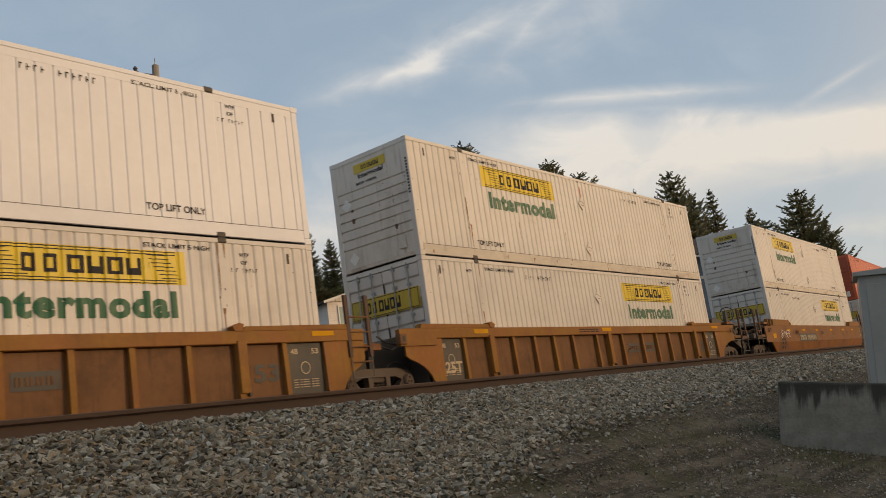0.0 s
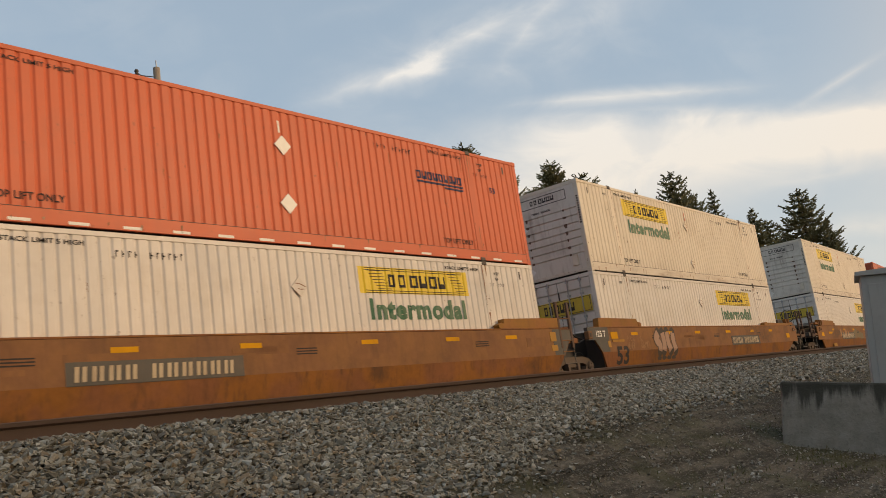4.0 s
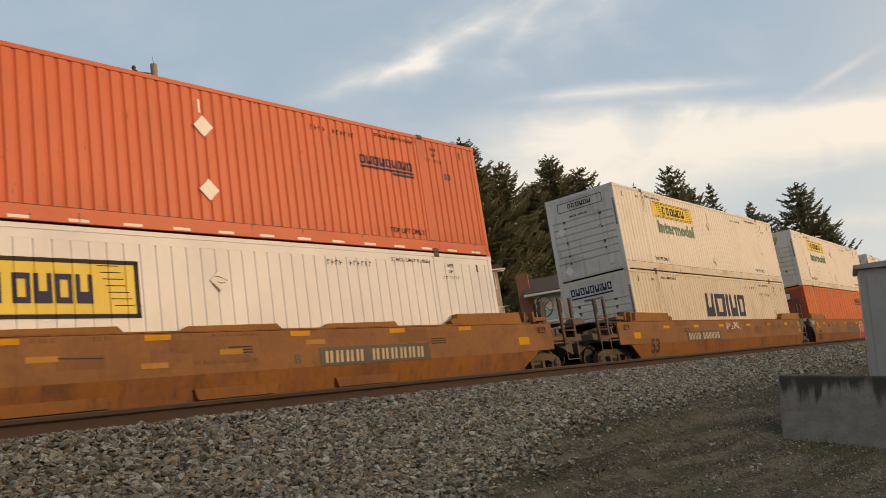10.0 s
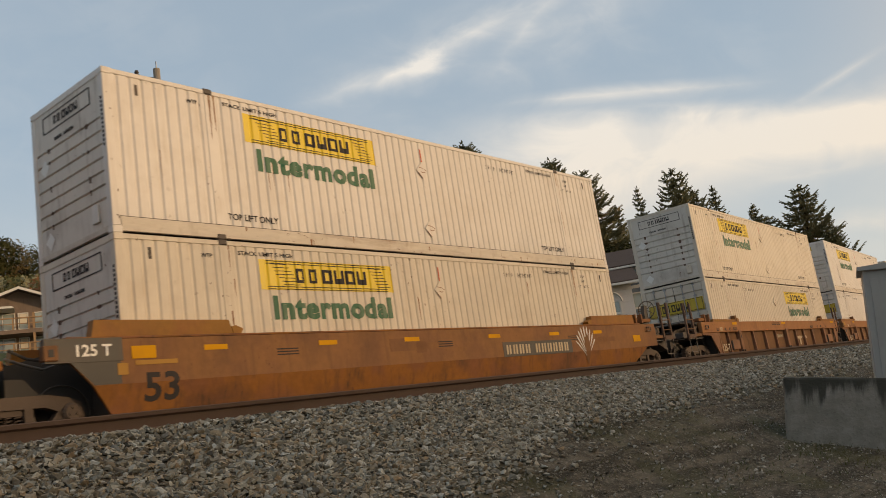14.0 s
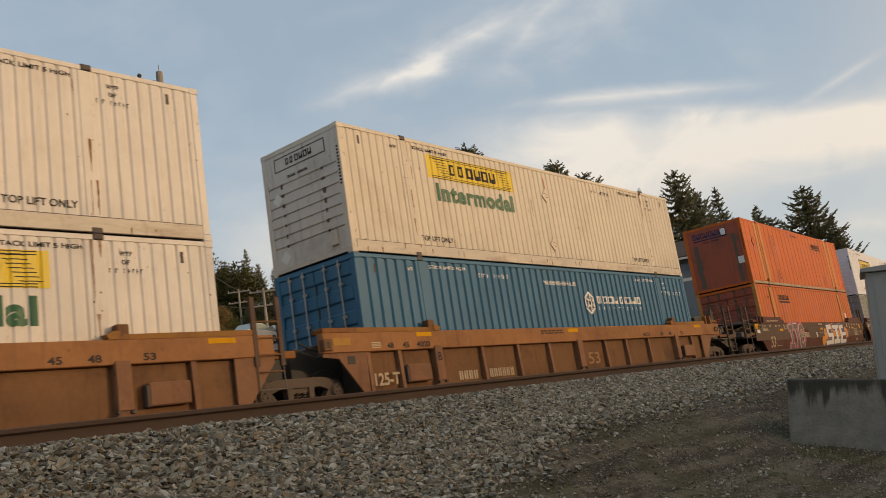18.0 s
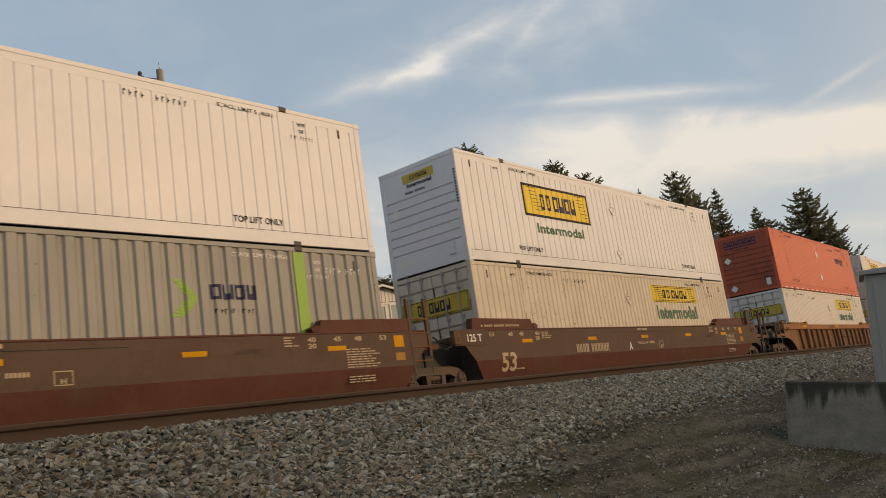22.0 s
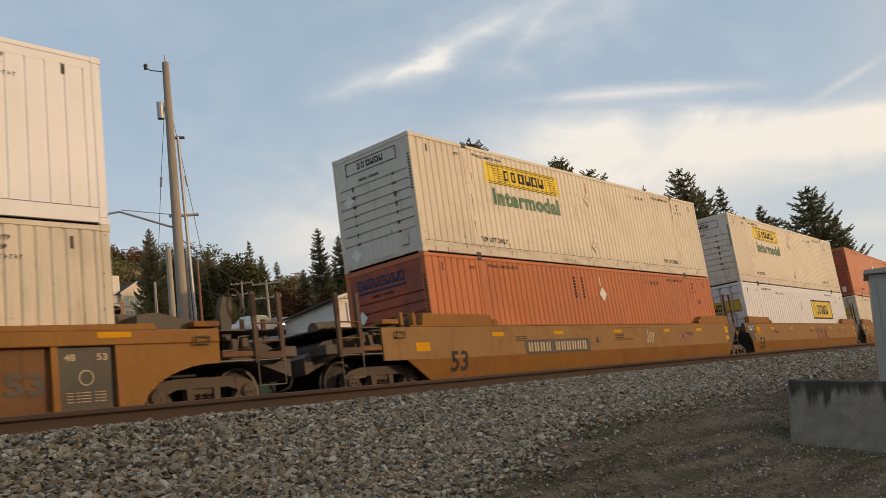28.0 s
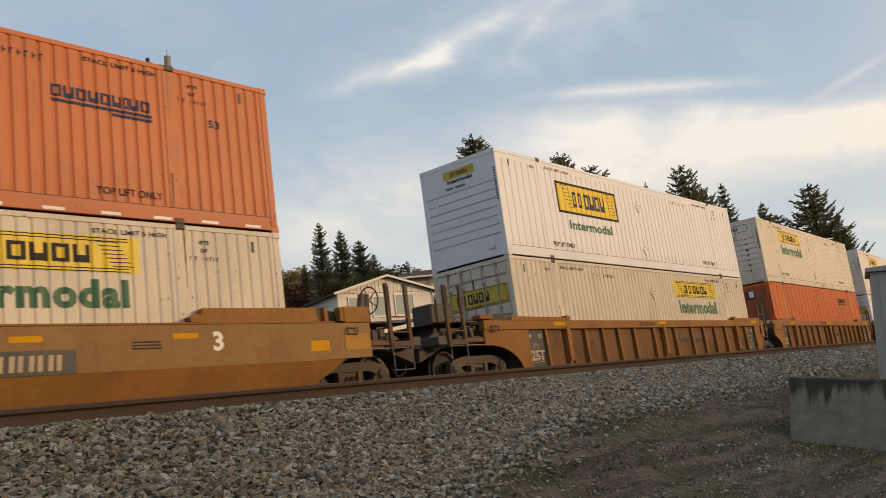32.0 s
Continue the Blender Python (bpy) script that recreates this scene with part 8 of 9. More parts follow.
def make_glass():
    m = bpy.data.materials.new("window glass")
    m.use_nodes = True
    g = Nodes(m.node_tree)
    # the pale base colour stands in for sky reflected in the panes
    bsdf = g.add("ShaderNodeBsdfPrincipled", {"Base Color": (0.26, 0.31, 0.29, 1), "Roughness": 0.06, "Specular IOR Level": 0.8, "Coat Weight": 0.6, "Coat Roughness": 0.03})
    g.tree.links.new(bsdf.outputs[0], g.add("ShaderNodeOutputMaterial").inputs[0])
    return m


GLASS = make_glass()


def up(dist, el):
    """The height of what is seen at that elevation and distance."""
    return EYE[2] + dist * math.tan(radians(el))


def window(parent, x0, x1, z0, z1, y=0.0, frame_mat=None, mullions=1, blind=False):
    """A framed window on a wall that faces the camera, glass set back."""
    fm = frame_mat or TRIM
    t = 0.09
    bm = bmesh.new()
    for a, b, c, d in ((x0 - t, x1 + t, z1, z1 + t), (x0 - t, x1 + t, z0 - t, z0), (x0 - t, x0, z0, z1), (x1, x1 + t, z0, z1)):
        box(a, b, y - 0.10, y + 0.02, c, d, bm)
    w = part("window", bm, fm, parent, "framed house window")
    n = mullions + 1
    for k in range(n):
        a, b = x0 + (x1 - x0) * k / n, x0 + (x1 - x0) * (k + 1) / n
        part("pane", box(a + 0.03, b - 0.03, y - 0.050, y - 0.038, z0, z1), GLASS, w)
        if k:
            part("mullion", box(a - 0.03, a + 0.03, y - 0.075, y, z0, z1), fm, w)
        if blind:
            part("blind", box(a + 0.05, b - 0.05, y - 0.058, y - 0.052, z0 + (z1 - z0) * 0.35, z1 - 0.02), CURTAIN, w)
    part("sill", box(x0 - t - 0.04, x1 + t + 0.04, y - 0.12, y + 0.02, z0 - t - 0.05, z0 - t), fm, w)
    return w


def walls(parent, x0, x1, y0, y1, z0, z1, mat, boards=0.0, upright=False):
    part("wall", box(x0, x1, y0, y1, z0, z1), mat, parent)
    if boards:
        bm = bmesh.new()
        if upright:
            x = x0
            while x < x1:
                box(x, x + 0.05, y0 - 0.025, y0, z0, z1, bm)
                x += boards
        else:
            z = z0
            while z < z1 - 0.02:
                prism([(y0 - 0.03, z), (y0 - 0.003, z + boards * 0.96), (y0 + 0.001, z + boards * 0.96), (y0 + 0.001, z)], x0 + 0.01, x1 - 0.01, "x", bm)
                z += boards
        tagged(part("siding", bm, mat, parent), kind="stuff")


def gable_roof(parent, x0, x1, y0, y1, ze, za, over=0.5, thick=0.16, xa=None):
    """Two pitched slabs with the gable to the camera, and barge boards."""
    xa = (x0 + x1) / 2 if xa is None else xa
    sl, sr = (za - ze) / (xa - x0), (za - ze) / (x1 - xa)
    for pts in ([(x0 - over, ze - sl * over), (xa, za), (xa, za + thick), (x0 - over, ze - sl * over + thick)], [(xa, za), (x1 + over, ze - sr * over), (x1 + over, ze - sr * over + thick), (xa, za + thick)]):
        part("roof", prism(pts, y0 - over, y1 + over, "y"), SHINGLE, parent, "dark shingled roof slope")
        part("barge_board", prism([(x, z - 0.03) for x, z in pts], y0 - over - 0.05, y0 - over, "y"), TRIM, parent)
    part("gable", prism([(x0, ze), (x1, ze), (xa, za)], y0 + 0.002, y0 + 0.2, "y"), parent["skin_mat"] and bpy.data.materials[parent["skin_mat"]], parent)


def house(label, az, dist, group="houses on the hillside", turn=0.0):
    x, y, _ = polar(az, dist)
    h = thing("house", label, "house", group, pose(x, y, 0.0, 0, 0, -az + turn))
    return h, hill_z(x, y)


# the small cream gabled house
h, z0 = house("small cream gabled house with a low shingled roof", 45.2, 60, turn=30.0)
h["skin_mat"] = SIDING.name
ze, za = up(60, 8.5), up(60, 9.5)
walls(h, -3.8, 3.95, 0.0, 9.0, z0 - 1.0, ze - 0.05, SIDING, 0.16)
gable_roof(h, -3.8, 3.95, 0.0, 9.0, ze, za, 0.4)
bm = bmesh.new()
for k in range(26):
    x = -3.7 + 0.295 * k
    top = ze + (za - ze) * (1 - abs(x - 0.07) / 3.9)
    box(x, x + 0.06, -0.03, 0.01, up(60, 8.1), top - 0.05, bm)
tagged(part("batten_siding", bm, SIDING, h), kind="stuff")
window(h, -2.95, -1.67, up(58.8, 7.15), up(58.8, 8.3), 0.0, TRIM, 0)
window(h, -1.08, 0.24, up(59.8, 6.95), up(59.8, 8.2), 0.0, TRIM, 0)
window(h, 0.73, 2.16, up(60.7, 6.85), up(60.7, 8.15), 0.0, TRIM, 0)
part("downpipe", rod((3.9, -0.06, z0), (3.9, -0.06, ze), 0.04, None, 6), TRIM, h)

# the taupe two-storey house
h, z0 = house("taupe two-storey house with a brown hip roof", 49.7, 78, turn=14.0)
ze, zr = up(78, 9.12), up(78, 10.1)
walls(h, -5.2, 5.0, 0.0, 9.0, z0 - 1, ze, TAUPE, 0.18)
walls(h, 2.0, 5.2, -1.2, 0.0, z0 - 1, ze - 0.1, TAUPE, 0.18)
roof = bmesh.new()
pts = [(-5.9, -0.7, ze), (5.9, -0.7, ze), (5.9, 9.7, ze), (-5.9, 9.7, ze), (-2.6, 4.5, zr), (2.6, 4.5, zr)]
vs = [roof.verts.new(p) for p in pts]
for q in ((0, 1, 5, 4), (1, 2, 5), (2, 3, 4, 5), (3, 0, 4), (3, 2, 1, 0)):
    roof.faces.new([vs[i] for i in q])
part("roof", roof, SHINGLE, h, "brown hip roof")
part("bay_roof", prism([(1.6, ze - 0.02), (5.7, ze - 0.02), (5.2, ze + 0.4), (2.1, ze + 0.4)], -1.8, 0.0, "y"), SHINGLE, h)
part("gutter", box(-5.95, 5.95, -0.85, -0.70, ze - 0.14, ze + 0.02, bevel=0.03), TRIM, h)
part("bay_gutter", box(1.6, 5.8, -1.9, -1.78, ze - 0.16, ze, bevel=0.03), TRIM, h)
part("vent_pipe", rod((-3.0, 3.0, ze), (-3.0, 3.0, zr + 0.5), 0.07, None, 8), GALV, h)
part("vent_pipe", rod((4.0, 2.0, ze), (4.0, 2.0, zr + 1.2), 0.09, None, 8), GALV, h)
window(h, -1.9, 0.7, up(78, 7.95), up(78, 8.95), 0.0, TRIM, 2, True)
window(h, -4.4, -3.4, up(78, 7.95), up(78, 8.95), 0.0, TRIM, 0)
window(h, 2.5, 3.6, up(78, 7.95), up(78, 8.9), -1.2, TRIM, 0, True)
window(h, 4.0, 4.8, up(78, 7.95), up(78, 8.9), -1.2, TRIM, 0)
window(h, -1.5, 0.3, up(78, 6.1), up(78, 7.1), 0.0, TRIM, 1)
window(h, 2.6, 4.6, up(78, 6.0), up(78, 7.2), -1.2, TRIM, 1)
part("awning", prism([(-0.9, up(78, 7.45)), (-0.05, up(78, 7.6)), (-0.05, up(78, 7.66)), (-0.9, up(78, 7.51))], -2.0, 1.6, "x"), TRIM, h)
part("deck", box(-1.0, 5.6, -3.2, -1.2, up(78, 5.7), up(78, 5.8)), TRIM, h)
for k in range(16):
    x = -1.0 + 0.43 * k
    part("baluster", box(x, x + 0.06, -3.2, -3.12, up(78, 5.8), up(78, 6.4)), TRIM, h)
part("deck_rail", box(-1.0, 5.6, -3.22, -3.1, up(78, 6.4), up(78, 6.48)), TRIM, h)

# the dark timber house with two decks
h, z0 = house("dark timber chalet with two long balconies", 23.6, 86)
h["skin_mat"] = DARKWOOD.name
ze, za = up(86, 9.75), up(86, 11.45)
walls(h, -8.0, 5.6, 0.0, 10.0, z0 - 1.0, ze, DARKWOOD, 0.22)
gable_roof(h, -8.0, 5.9, 0.0, 10.0, ze, za, 1.3, 0.25, -1.0)
for fl, (za_, zb_) in enumerate(((9.06, 10.14), (7.58, 8.66))):
    for x0, x1 in ((-6.5, -4.6), (-3.4, -1.5), (-1.1, -0.4), (0.2, 2.8), (3.6, 4.6)):
        window(h, x0, x1, up(86, za_ + 0.12), up(86, zb_ - 0.05), 0.0, TRIM, 0 if x1 - x0 < 1.5 else 1, x1 - x0 < 1.5)
    zf = up(86, za_ - 0.12)
    part("deck", box(-8.0, 6.6, -2.2, 0.0, zf - 0.35, zf), DARKWOOD, h, "dark timber balcony")
    part("side_deck", box(5.6, 7.2, -2.2, 8.0, zf - 0.35, zf), DARKWOOD, h)
    for k in range(12):
        x = -8.0 + 1.27 * k
        part("deck_post", box(x, x + 0.13, -2.2, -2.07, zf, zf + 1.05), TIMBER, h)
    part("deck_rail", box(-8.0, 7.2, -2.22, -2.05, zf + 1.0, zf + 1.1), TIMBER, h)
    part("mid_rail", box(-8.0, 7.2, -2.18, -2.1, zf + 0.5, zf + 0.57), TIMBER, h)
    for k in range(14):
        y = -2.0 + 0.72 * k
        part("deck_post", box(7.1, 7.2, y, y + 0.1, zf, zf + 1.05), TIMBER, h)
    part("deck_rail", box(7.08, 7.22, -2.2, 8.0, zf + 1.0, zf + 1.1), TIMBER, h)
for x in (-4.4, 0.0, 3.1, 6.9):
    part("post", box(x, x + 0.2, -2.15, -1.95, z0 - 1, up(86, 9.9)), TIMBER, h)
part("shade_roof", prism([(-7.5, up(86, 10.2)), (-1.4, up(86, 10.2)), (-1.6, up(86, 10.32)), (-7.3, up(86, 10.32))], -2.4, 0.0, "y"), TRIM, h)
part("chimney", box(2.2, 3.3, 4.0, 5.0, ze, up(86, 11.05), bevel=0.03), BRICK, h, "red brick chimney")

# the cream house with a tall chimney behind it
h, z0 = house("cream gabled house with a tall plain chimney", 28.9, 112, turn=32.0)
h["skin_mat"] = SIDING.name
walls(h, -1.2, 3.2, 0.0, 9.0, z0 - 1.0, up(112, 10.45), SIDING, 0.2)
gable_roof(h, -1.2, 3.2, 0.0, 9.0, up(112, 10.45), up(112, 11.15), 0.5)
part("chimney", box(-2.0, -1.0, 0.5, 1.6, z0 - 1, up(112, 11.55), bevel=0.03), SIDING, h)
walls(h, -6.0, -1.2, 2.0, 9.0, z0 - 1.0, up(112, 9.9), TAUPE)
part("roof", prism([(-6.6, up(112, 9.85)), (-1.2, up(112, 9.85)), (-1.2, up(112, 10.7)), (-4.0, up(112, 10.7))], 1.5, 9.5, "y"), SHINGLE, h)
window(h, -0.9, 1.2, up(112, 9.66), up(112, 10.25), 0.0, TRIM, 2)
window(h, -0.9, 1.6, up(112, 8.6), up(112, 9.3), 0.0, TRIM, 3)
part("deck", box(-1.4, 3.6, -2.0, 0.0, up(112, 8.3), up(112, 8.42)), TRIM, h)

# a villa high among the trees
h, z0 = house("pale villa high among the trees", 27.45, 190)
walls(h, -1.5, 1.6, 0.0, 4.0, up(190, 10.4), up(190, 11.55), SIDING)
part("roof", prism([(-2.1, up(190, 11.55)), (2.2, up(190, 11.55)), (1.4, up(190, 11.8)), (-1.2, up(190, 11.8))], -0.6, 4.6, "y"), SHINGLE, h)
window(h, -1.1, 1.1, up(190, 11.1), up(190, 11.4), 0.0, TRIM, 2)

# the slate blue house
h, z0 = house("slate blue two-storey house with white trim", 62.6, 66)
ze, zr = up(66, 8.0), up(66, 9.6)
walls(h, -2.4, 6.0, 0.0, 8.0, z0 - 1, ze, BLUEWALL, 0.18)
part("roof", prism([(-0.8, ze - 0.05), (4.2, zr), (4.2, zr + 0.15), (-0.8, ze + 0.12)], -3.0, 6.6, "x"), SHINGLE, h, "dark shingled roof")
part("gutter", box(-3.05, 6.65, -0.95, -0.82, ze - 0.15, ze, bevel=0.02), TRIM, h)
part("belt_board", box(-2.42, 6.02, -0.05, 0.0, up(66, 6.55), up(66, 6.75)), TRIM, h)
for x in (-2.1, -0.9, 1.6, 3.8):
    window(h, x, x + 0.8, up(66, 7.0), up(66, 7.8), 0.0, TRIM, 0)
    window(h, x, x + 0.8, up(66, 5.3), up(66, 6.2), 0.0, TRIM, 0)

# the low house with a brick chimney
h, z0 = house("low house with a dark roof and brick chimney", 57.4, 62)
ze, zr = up(62, 7.0), up(62, 8.4)
walls(h, -1.8, 5.0, 0.0, 7.0, z0 - 1, ze, SIDING, 0.18)
part("roof", prism([(-0.8, ze - 0.05), (3.5, zr), (3.5, zr + 0.15), (-0.8, ze + 0.12)], -2.4, 5.6, "x"), SHINGLE, h, "dark shingled roof")
part("gutter", box(-2.45, 5.65, -0.95, -0.82, ze - 0.15, ze + 0.02, bevel=0.02), TRIM, h)
part("chimney", box(-2.9, -2.0, 0.5, 1.3, z0 - 1, up(62, 8.6), bevel=0.02), BRICK, h, "red brick chimney")
for k in range(3):
    x = -1.4 + 2.0 * k
    bm = bmesh.new()
    n = 8
    arc = [(x + 0.8 + 0.8 * math.cos(math.pi * i / n), up(62, 5.9) + 0.7 * math.sin(math.pi * i / n)) for i in range(n + 1)]
    bent([(a, -0.06, b) for a, b in arc], 0.07, 5, bm)
    part("arch_trim", bm, TRIM, h)
    window(h, x + 0.25, x + 1.35, up(62, 5.2), up(62, 5.9), 0.0, TRIM, 0)


# ---- street, poles and cars ----
def road_strip():
    bm = bmesh.new()
    prev = None
    n = 26
    for k in range(n + 1):
        f = k / n
        az, d = 37.3 + 1.75 * f ** 0.8, 40 + 90 * f
        x, y, _ = polar(az, d)
        t = Vector((math.cos(radians(az)), -math.sin(radians(az)), 0))
        c = Vector((x, y, 0))
        half = 3.4 if f > 0.25 else 3.4 + 5 * (0.25 - f) / 0.25
        pair = []
        for s in (-1, 1):
            p = c + t * half * s
            pair.append(bm.verts.new((p.x, p.y, hill_z(x, y) + 0.42)))
        if prev:
            bm.faces.new((prev[0], prev[1], pair[1], pair[0]))
        prev = pair
    r = part("road", bm, ASPHALT)
    tagged(r, "worn grey asphalt street climbing the hill", "road", "", "structure")


road_strip()

POLEWOOD = material("weathered grey pole timber", (0.30, 0.265, 0.225), 0.9, vary=0.4, grain=5.0, dirt=(0.12, 0.09, 0.07), dirt_amount=0.4, streaks=0.5, bump=0.01, bump_scale=20.0, stretch=(1, 1, 0.15))
ROD = material("rust-red steel pole", (0.20, 0.08, 0.05), 0.7)
PD = 29.0
px, py, _ = polar(32.05, PD)
pz = hill_z(px, py)
top = up(PD, 24.75)
pole = thing("street_light_pole", "weathered timber pole with a street lamp arm", "utility pole", "utility poles", pose(px, py, 0, 0, 0, -32.05))
part("shaft", rod((0, 0, pz - 0.3), (0.06, 0, top), 0.20, 0.115, 14), POLEWOOD, pole)
part("top_pin", rod((0.06, 0, top), (0.06, 0, top + 0.28), 0.02, None, 6), GALV, pole)
za, zl = up(PD, 14.4), up(PD, 15.45)
arm = part("lamp_arm", bent([(-0.1, 0, za), (-0.9, 0, za + 0.32), (-1.75, 0, zl + 0.08), (-2.2, 0, zl + 0.02)], 0.035, 6), GALV, pole)
part("brace", bent([(-0.1, 0, za + 0.45), (-1.7, 0, zl + 0.14)], 0.015, 5), GALV, arm)
part("lamp_head", prism([(-2.62, zl - 0.05), (-2.2, zl - 0.06), (-2.1, zl + 0.02), (-2.25, zl + 0.08), (-2.45, zl + 0.07)], -0.11, 0.11, "y"), GALV, arm, "cobra street lamp head, unlit")
part("photocell", rod((-2.3, 0, zl + 0.07), (-2.3, 0, zl + 0.17), 0.04, None, 8), STEEL, arm)
part("cross_strut", box(-0.2, 0.75, -0.05, 0.05, za + 0.36, za + 0.43), POLEWOOD, pole)
part("cable_box", rod((-0.22, 0, up(PD, 21.3)), (-0.22, 0, up(PD, 22.3)), 0.12, None, 12), GALV, pole, "grey transformer can")
ins = part("insulator_bracket", bent([(0.0, 0, up(PD, 24.2)), (-0.45, 0, up(PD, 24.3)), (-0.6, 0, up(PD, 24.5))], 0.02, 5), STEEL, pole)
part("insulator", lathe([(0.0, 0.0), (0.07, 0.02), (0.05, 0.08), (0.08, 0.13), (0.05, 0.2), (0.0, 0.22)], 10, "z"), STEEL, ins, "", pose(-0.6, 0, up(PD, 24.35)))
part("conduit", rod((0.42, 0, pz), (0.28, 0, up(PD, 20.1)), 0.055, None, 8), GALV, pole)
part("conduit", rod((0.30, 0.1, pz), (0.22, 0.1, up(PD, 13.0)), 0.045, None, 8), GALV, pole)
part("conduit_arm", box(0.0, 0.5, -0.03, 0.03, up(PD, 20.0), up(PD, 20.15)), STEEL, pole)
for x, zt_ in ((-1.1, 23.2), (1.3, 23.4)):
    g = part("guy_wire", bent([(0.0, 0, up(PD, zt_)), (x * 0.35, 0.3, up(PD, 17.5)), (x, 1.0, pz)], 0.012, 4), STEEL, pole)
    part("guy_insulator", rod((x * 0.33, 0.28, up(PD, 17.8)), (x * 0.36, 0.31, up(PD, 17.2)), 0.04, None, 6), GALV, g)
for az, d, el, r, m, lab in ((31.42, 38, 13.1, 0.15, POLEWOOD, "plain weathered timber pole"), (33.2, 40, 12.2, 0.07, ROD, "slim rust-red steel pole"), (30.45, 62, 11.0, 0.12, POLEWOOD, "thin timber pole before the trees")):
    x, y, _ = polar(az, d)
    p = thing("utility_pole", lab, "utility pole", "utility poles", pose(x, y, 0))
    part("shaft", rod((0, 0, hill_z(x, y) - 0.3), (0, 0, up(d, el)), r, r * 0.8, 10), m, p)
for az, d, el, arms in ((37.5, 72, 10.5, 2), (41.0, 110, 10.3, 1), (35.9, 95, 10.6, 2), (39.4, 120, 9.9, 1)):
    x, y, _ = polar(az, d)
    p = thing("utility_pole", "timber pole with crossarms beside the street", "utility pole", "utility poles", pose(x, y, 0, 0, 0, -az - 8))
    part("shaft", rod((0, 0, hill_z(x, y) - 0.3), (0, 0, up(d, el)), 0.14, 0.10, 10), POLEWOOD, p)
    for k in range(arms):
        z = up(d, el) - 0.3 - 1.2 * k
        a = part("crossarm", box(-1.2, 1.2, -0.06, 0.06, z - 0.06, z + 0.06), POLEWOOD, p)
        for s in (-1.1, -0.5, 0.5, 1.1):
            part("insulator", rod((s, 0, z + 0.06), (s, 0, z + 0.22), 0.045, 0.03, 8), GALV, a)
WIRE = material("black overhead cable", (0.02, 0.02, 0.02), 0.6)
for k, (a0, d0, e0, a1, d1, e1) in enumerate(((35.9, 95, 10.5, 41.0, 110, 10.2), (35.9, 95, 10.0, 41.0, 110, 9.8), (32.1, 29.2, 13.8, 37.5, 72, 10.4), (37.5, 72, 9.6, 31.4, 38, 11.5), (37.5, 72, 9.3, 44.5, 62, 8.9))):
    a, b = Vector(polar(a0, d0, up(d0, e0))), Vector(polar(a1, d1, up(d1, e1)))
    pts = [tuple(a.lerp(b, f / 8) - Vector((0, 0, 0.8 * math.sin(math.pi * f / 8)))) for f in range(9)]
    w = part("overhead_cable", bent(pts, 0.02, 4), WIRE)
    tagged(w, "thin black cable sagging between poles", "cable", "overhead cables")

SILVER = material("silver car paint", (0.38, 0.38, 0.39), 0.3, 0.5)
CARWHITE = material("white car paint", (0.62, 0.62, 0.62), 0.3)
LAMPGLOW = bpy.data.materials.new("lit headlamp")
LAMPGLOW.use_nodes = True
_g = Nodes(LAMPGLOW.node_tree)
_g.tree.links.new(_g.add("ShaderNodeEmission", {"Color": (1, 0.95, 0.8, 1), "Strength": 4.0}).outputs[0], _g.add("ShaderNodeOutputMaterial").inputs[0])


def parked_car(az, d, yaw, paint, label, lit):
    x, y, _ = polar(az, d)
    c = thing("car", label, "car", "cars on the street", pose(x, y, hill_z(x, y) + 0.43, 0, 0, yaw))
    side = [(-2.1, 0.3), (-2.15, 0.75), (-1.3, 0.92), (-0.6, 0.98), (1.2, 0.98), (2.05, 0.92), (2.15, 0.6), (2.1, 0.3)]
    part("body", prism(side, -0.85, 0.85, "y"), paint, c)
    part("cabin", prism([(-1.2, 0.95), (-0.5, 1.45), (1.0, 1.48), (1.7, 0.97)], -0.72, 0.72, "y"), GLASS, c)
    part("roof", box(-0.5, 1.0, -0.7, 0.7, 1.45, 1.5, bevel=0.02), paint, c)
    for wx in (-1.35, 1.35):
        for wy in (-0.8, 0.8):
            w = part("wheel", rod((wx, wy - 0.1, 0.32), (wx, wy + 0.1, 0.32), 0.32, None, 14), BLACK, c)
            part("rim", rod((wx, wy - 0.11, 0.32), (wx, wy + 0.11, 0.32), 0.19, None, 10), GALV, w)
    for wy in (-0.62, 0.62):
        part("headlight", box(-2.18, -2.10, wy - 0.16, wy + 0.16, 0.62, 0.76), LAMPGLOW if lit else PALE, c)


parked_car(36.6, 66, 200, CARWHITE, "white car parked on the street", False)
parked_car(38.2, 70, 75, SILVER, "silver car with lit headlights on the street", True)


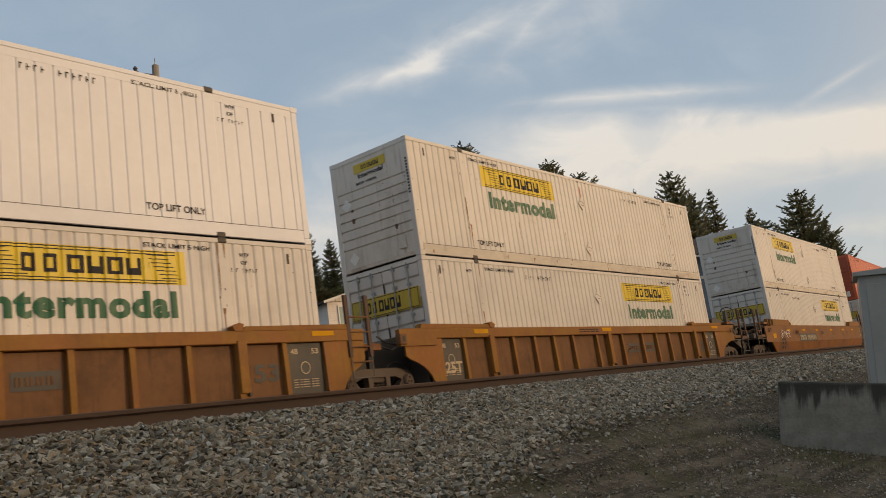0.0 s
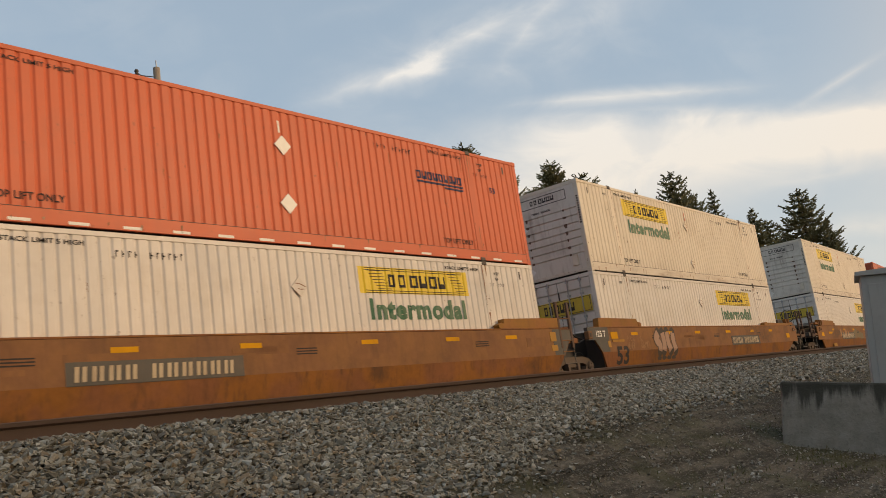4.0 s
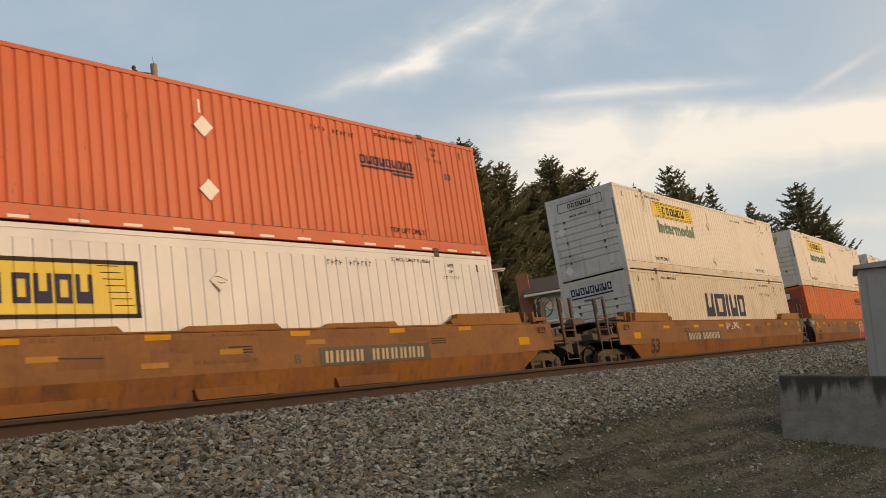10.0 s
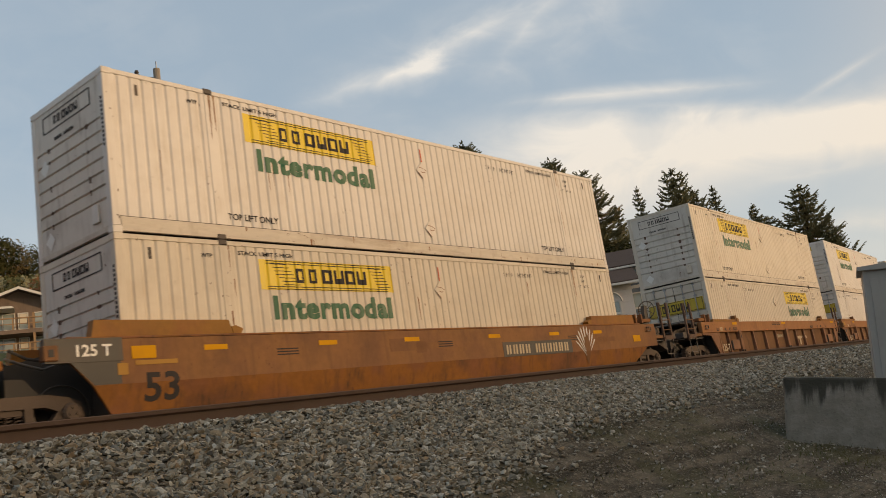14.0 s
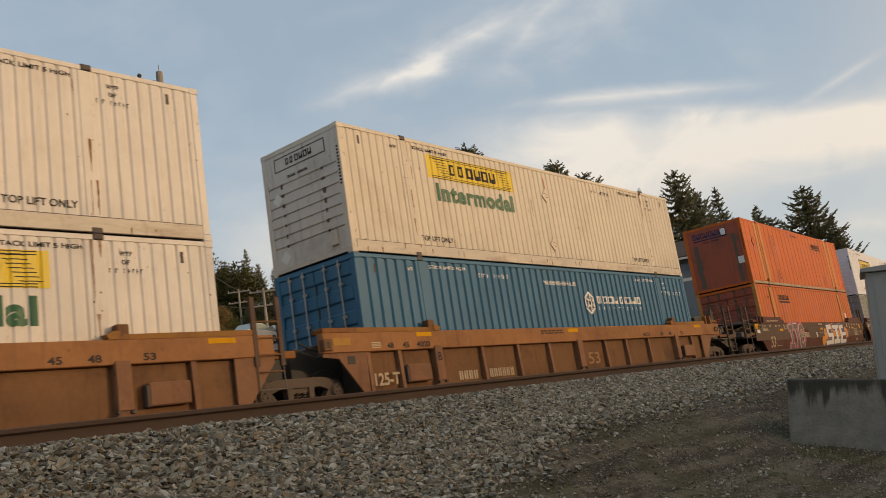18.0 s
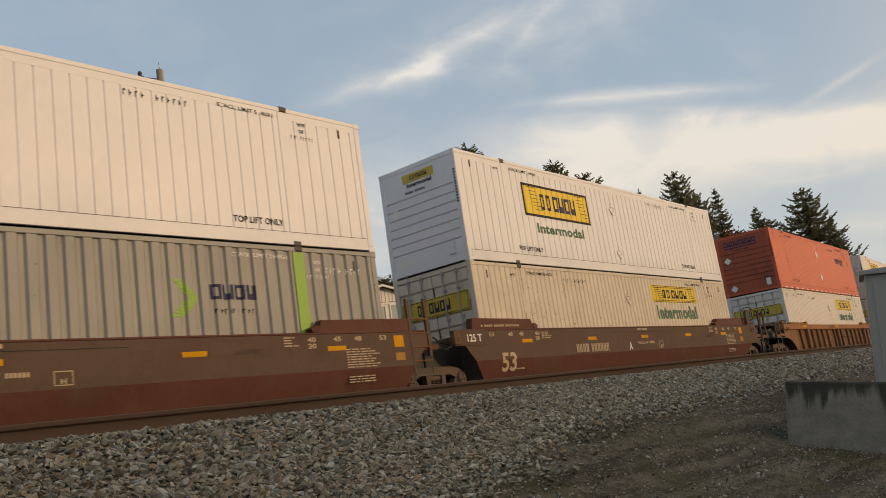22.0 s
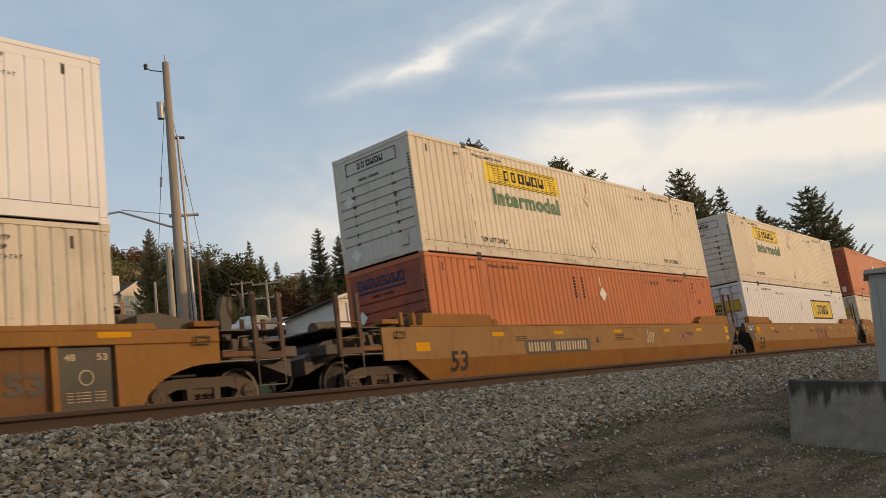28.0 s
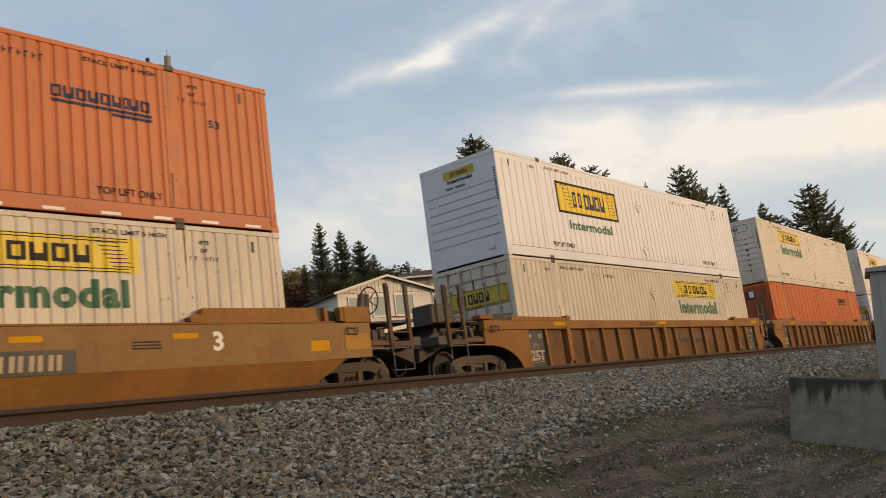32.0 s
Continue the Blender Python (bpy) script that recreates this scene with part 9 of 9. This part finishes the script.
# ---- an unseen bank added behind the camera, to keep the low sun off the ground by the line ----
def bank():
    bm = bmesh.new()
    r = random.Random(3)
    rows = [(-26, GROUND - 0.1), (-34, 3.0), (-40, 6.4), (-46, 7.5), (-60, GROUND)]
    prev = None
    for k in range(90):
        x = -120 + 5.0 * k
        col = [bm.verts.new((x, y, z + (0.35 * noise.noise(Vector((x * 0.06, y * 0.1, 4))) if z > 0 else 0))) for y, z in rows]
        if prev:
            for a in range(len(rows) - 1):
                bm.faces.new((prev[a], col[a], col[a + 1], prev[a + 1]))
        prev = col
    b = part("wooded_bank", bm, GRASSY)
    tagged(b, "unseen grassy bank added behind the viewpoint for shade", "bank", "", "structure")
    # unseen scrub added along its crest, thickest at the foot, to dim the last sun on the lower half of the train
    r = random.Random(12)
    scrub = bmesh.new()
    for _ in range(44000):
        x, y = r.uniform(2, 135), -44 + r.uniform(-1.5, 1.5)
        z = 7.2 + 3.6 * r.random() ** 1.6
        n = Vector((r.gauss(0, 1), r.gauss(0, 1), r.gauss(0, 1))).normalized()
        u = n.orthogonal().normalized() * r.uniform(0.045, 0.085)
        v = n.cross(u) * 0.7
        p = Vector((x, y, z))
        scrub.faces.new([scrub.verts.new(p + w) for w in (u, v, -u, -v)])
    tagged(part("scrub", scrub, LEAF), "unseen thin leaves added above the bank to dim the sun", "scrub", "", "stuff")


bank()


# ---- everything that moves ----
def motions():
    drift = dict(DRIFT)
    times = sorted(drift)
    for ob, place, chord, z, y in MOVING:
        rows = []
        for t in times:
            x = place + run(t) + drift[t]
            ya, yb = track_y(x), track_y(x + chord)
            rows.append((t, pose(x, ya + y, z, 0, 0, math.degrees(math.atan2(yb - ya, chord)))))
        walk(ob, rows)
    # the wheels roll: a row for every step of the clock, as they turn some sixty degrees in each
    turn = [(k / FPS, -math.degrees((run(0.0) - run(k / FPS)) / WHEEL_R)) for k in range(32 * FPS + 1)]
    for w in SPINNING:
        at = w.matrix_basis.translation.copy()
        walk(w, [(t, pose(at.x, at.y, at.z, 0, a, 0)) for t, a in turn])


motions()
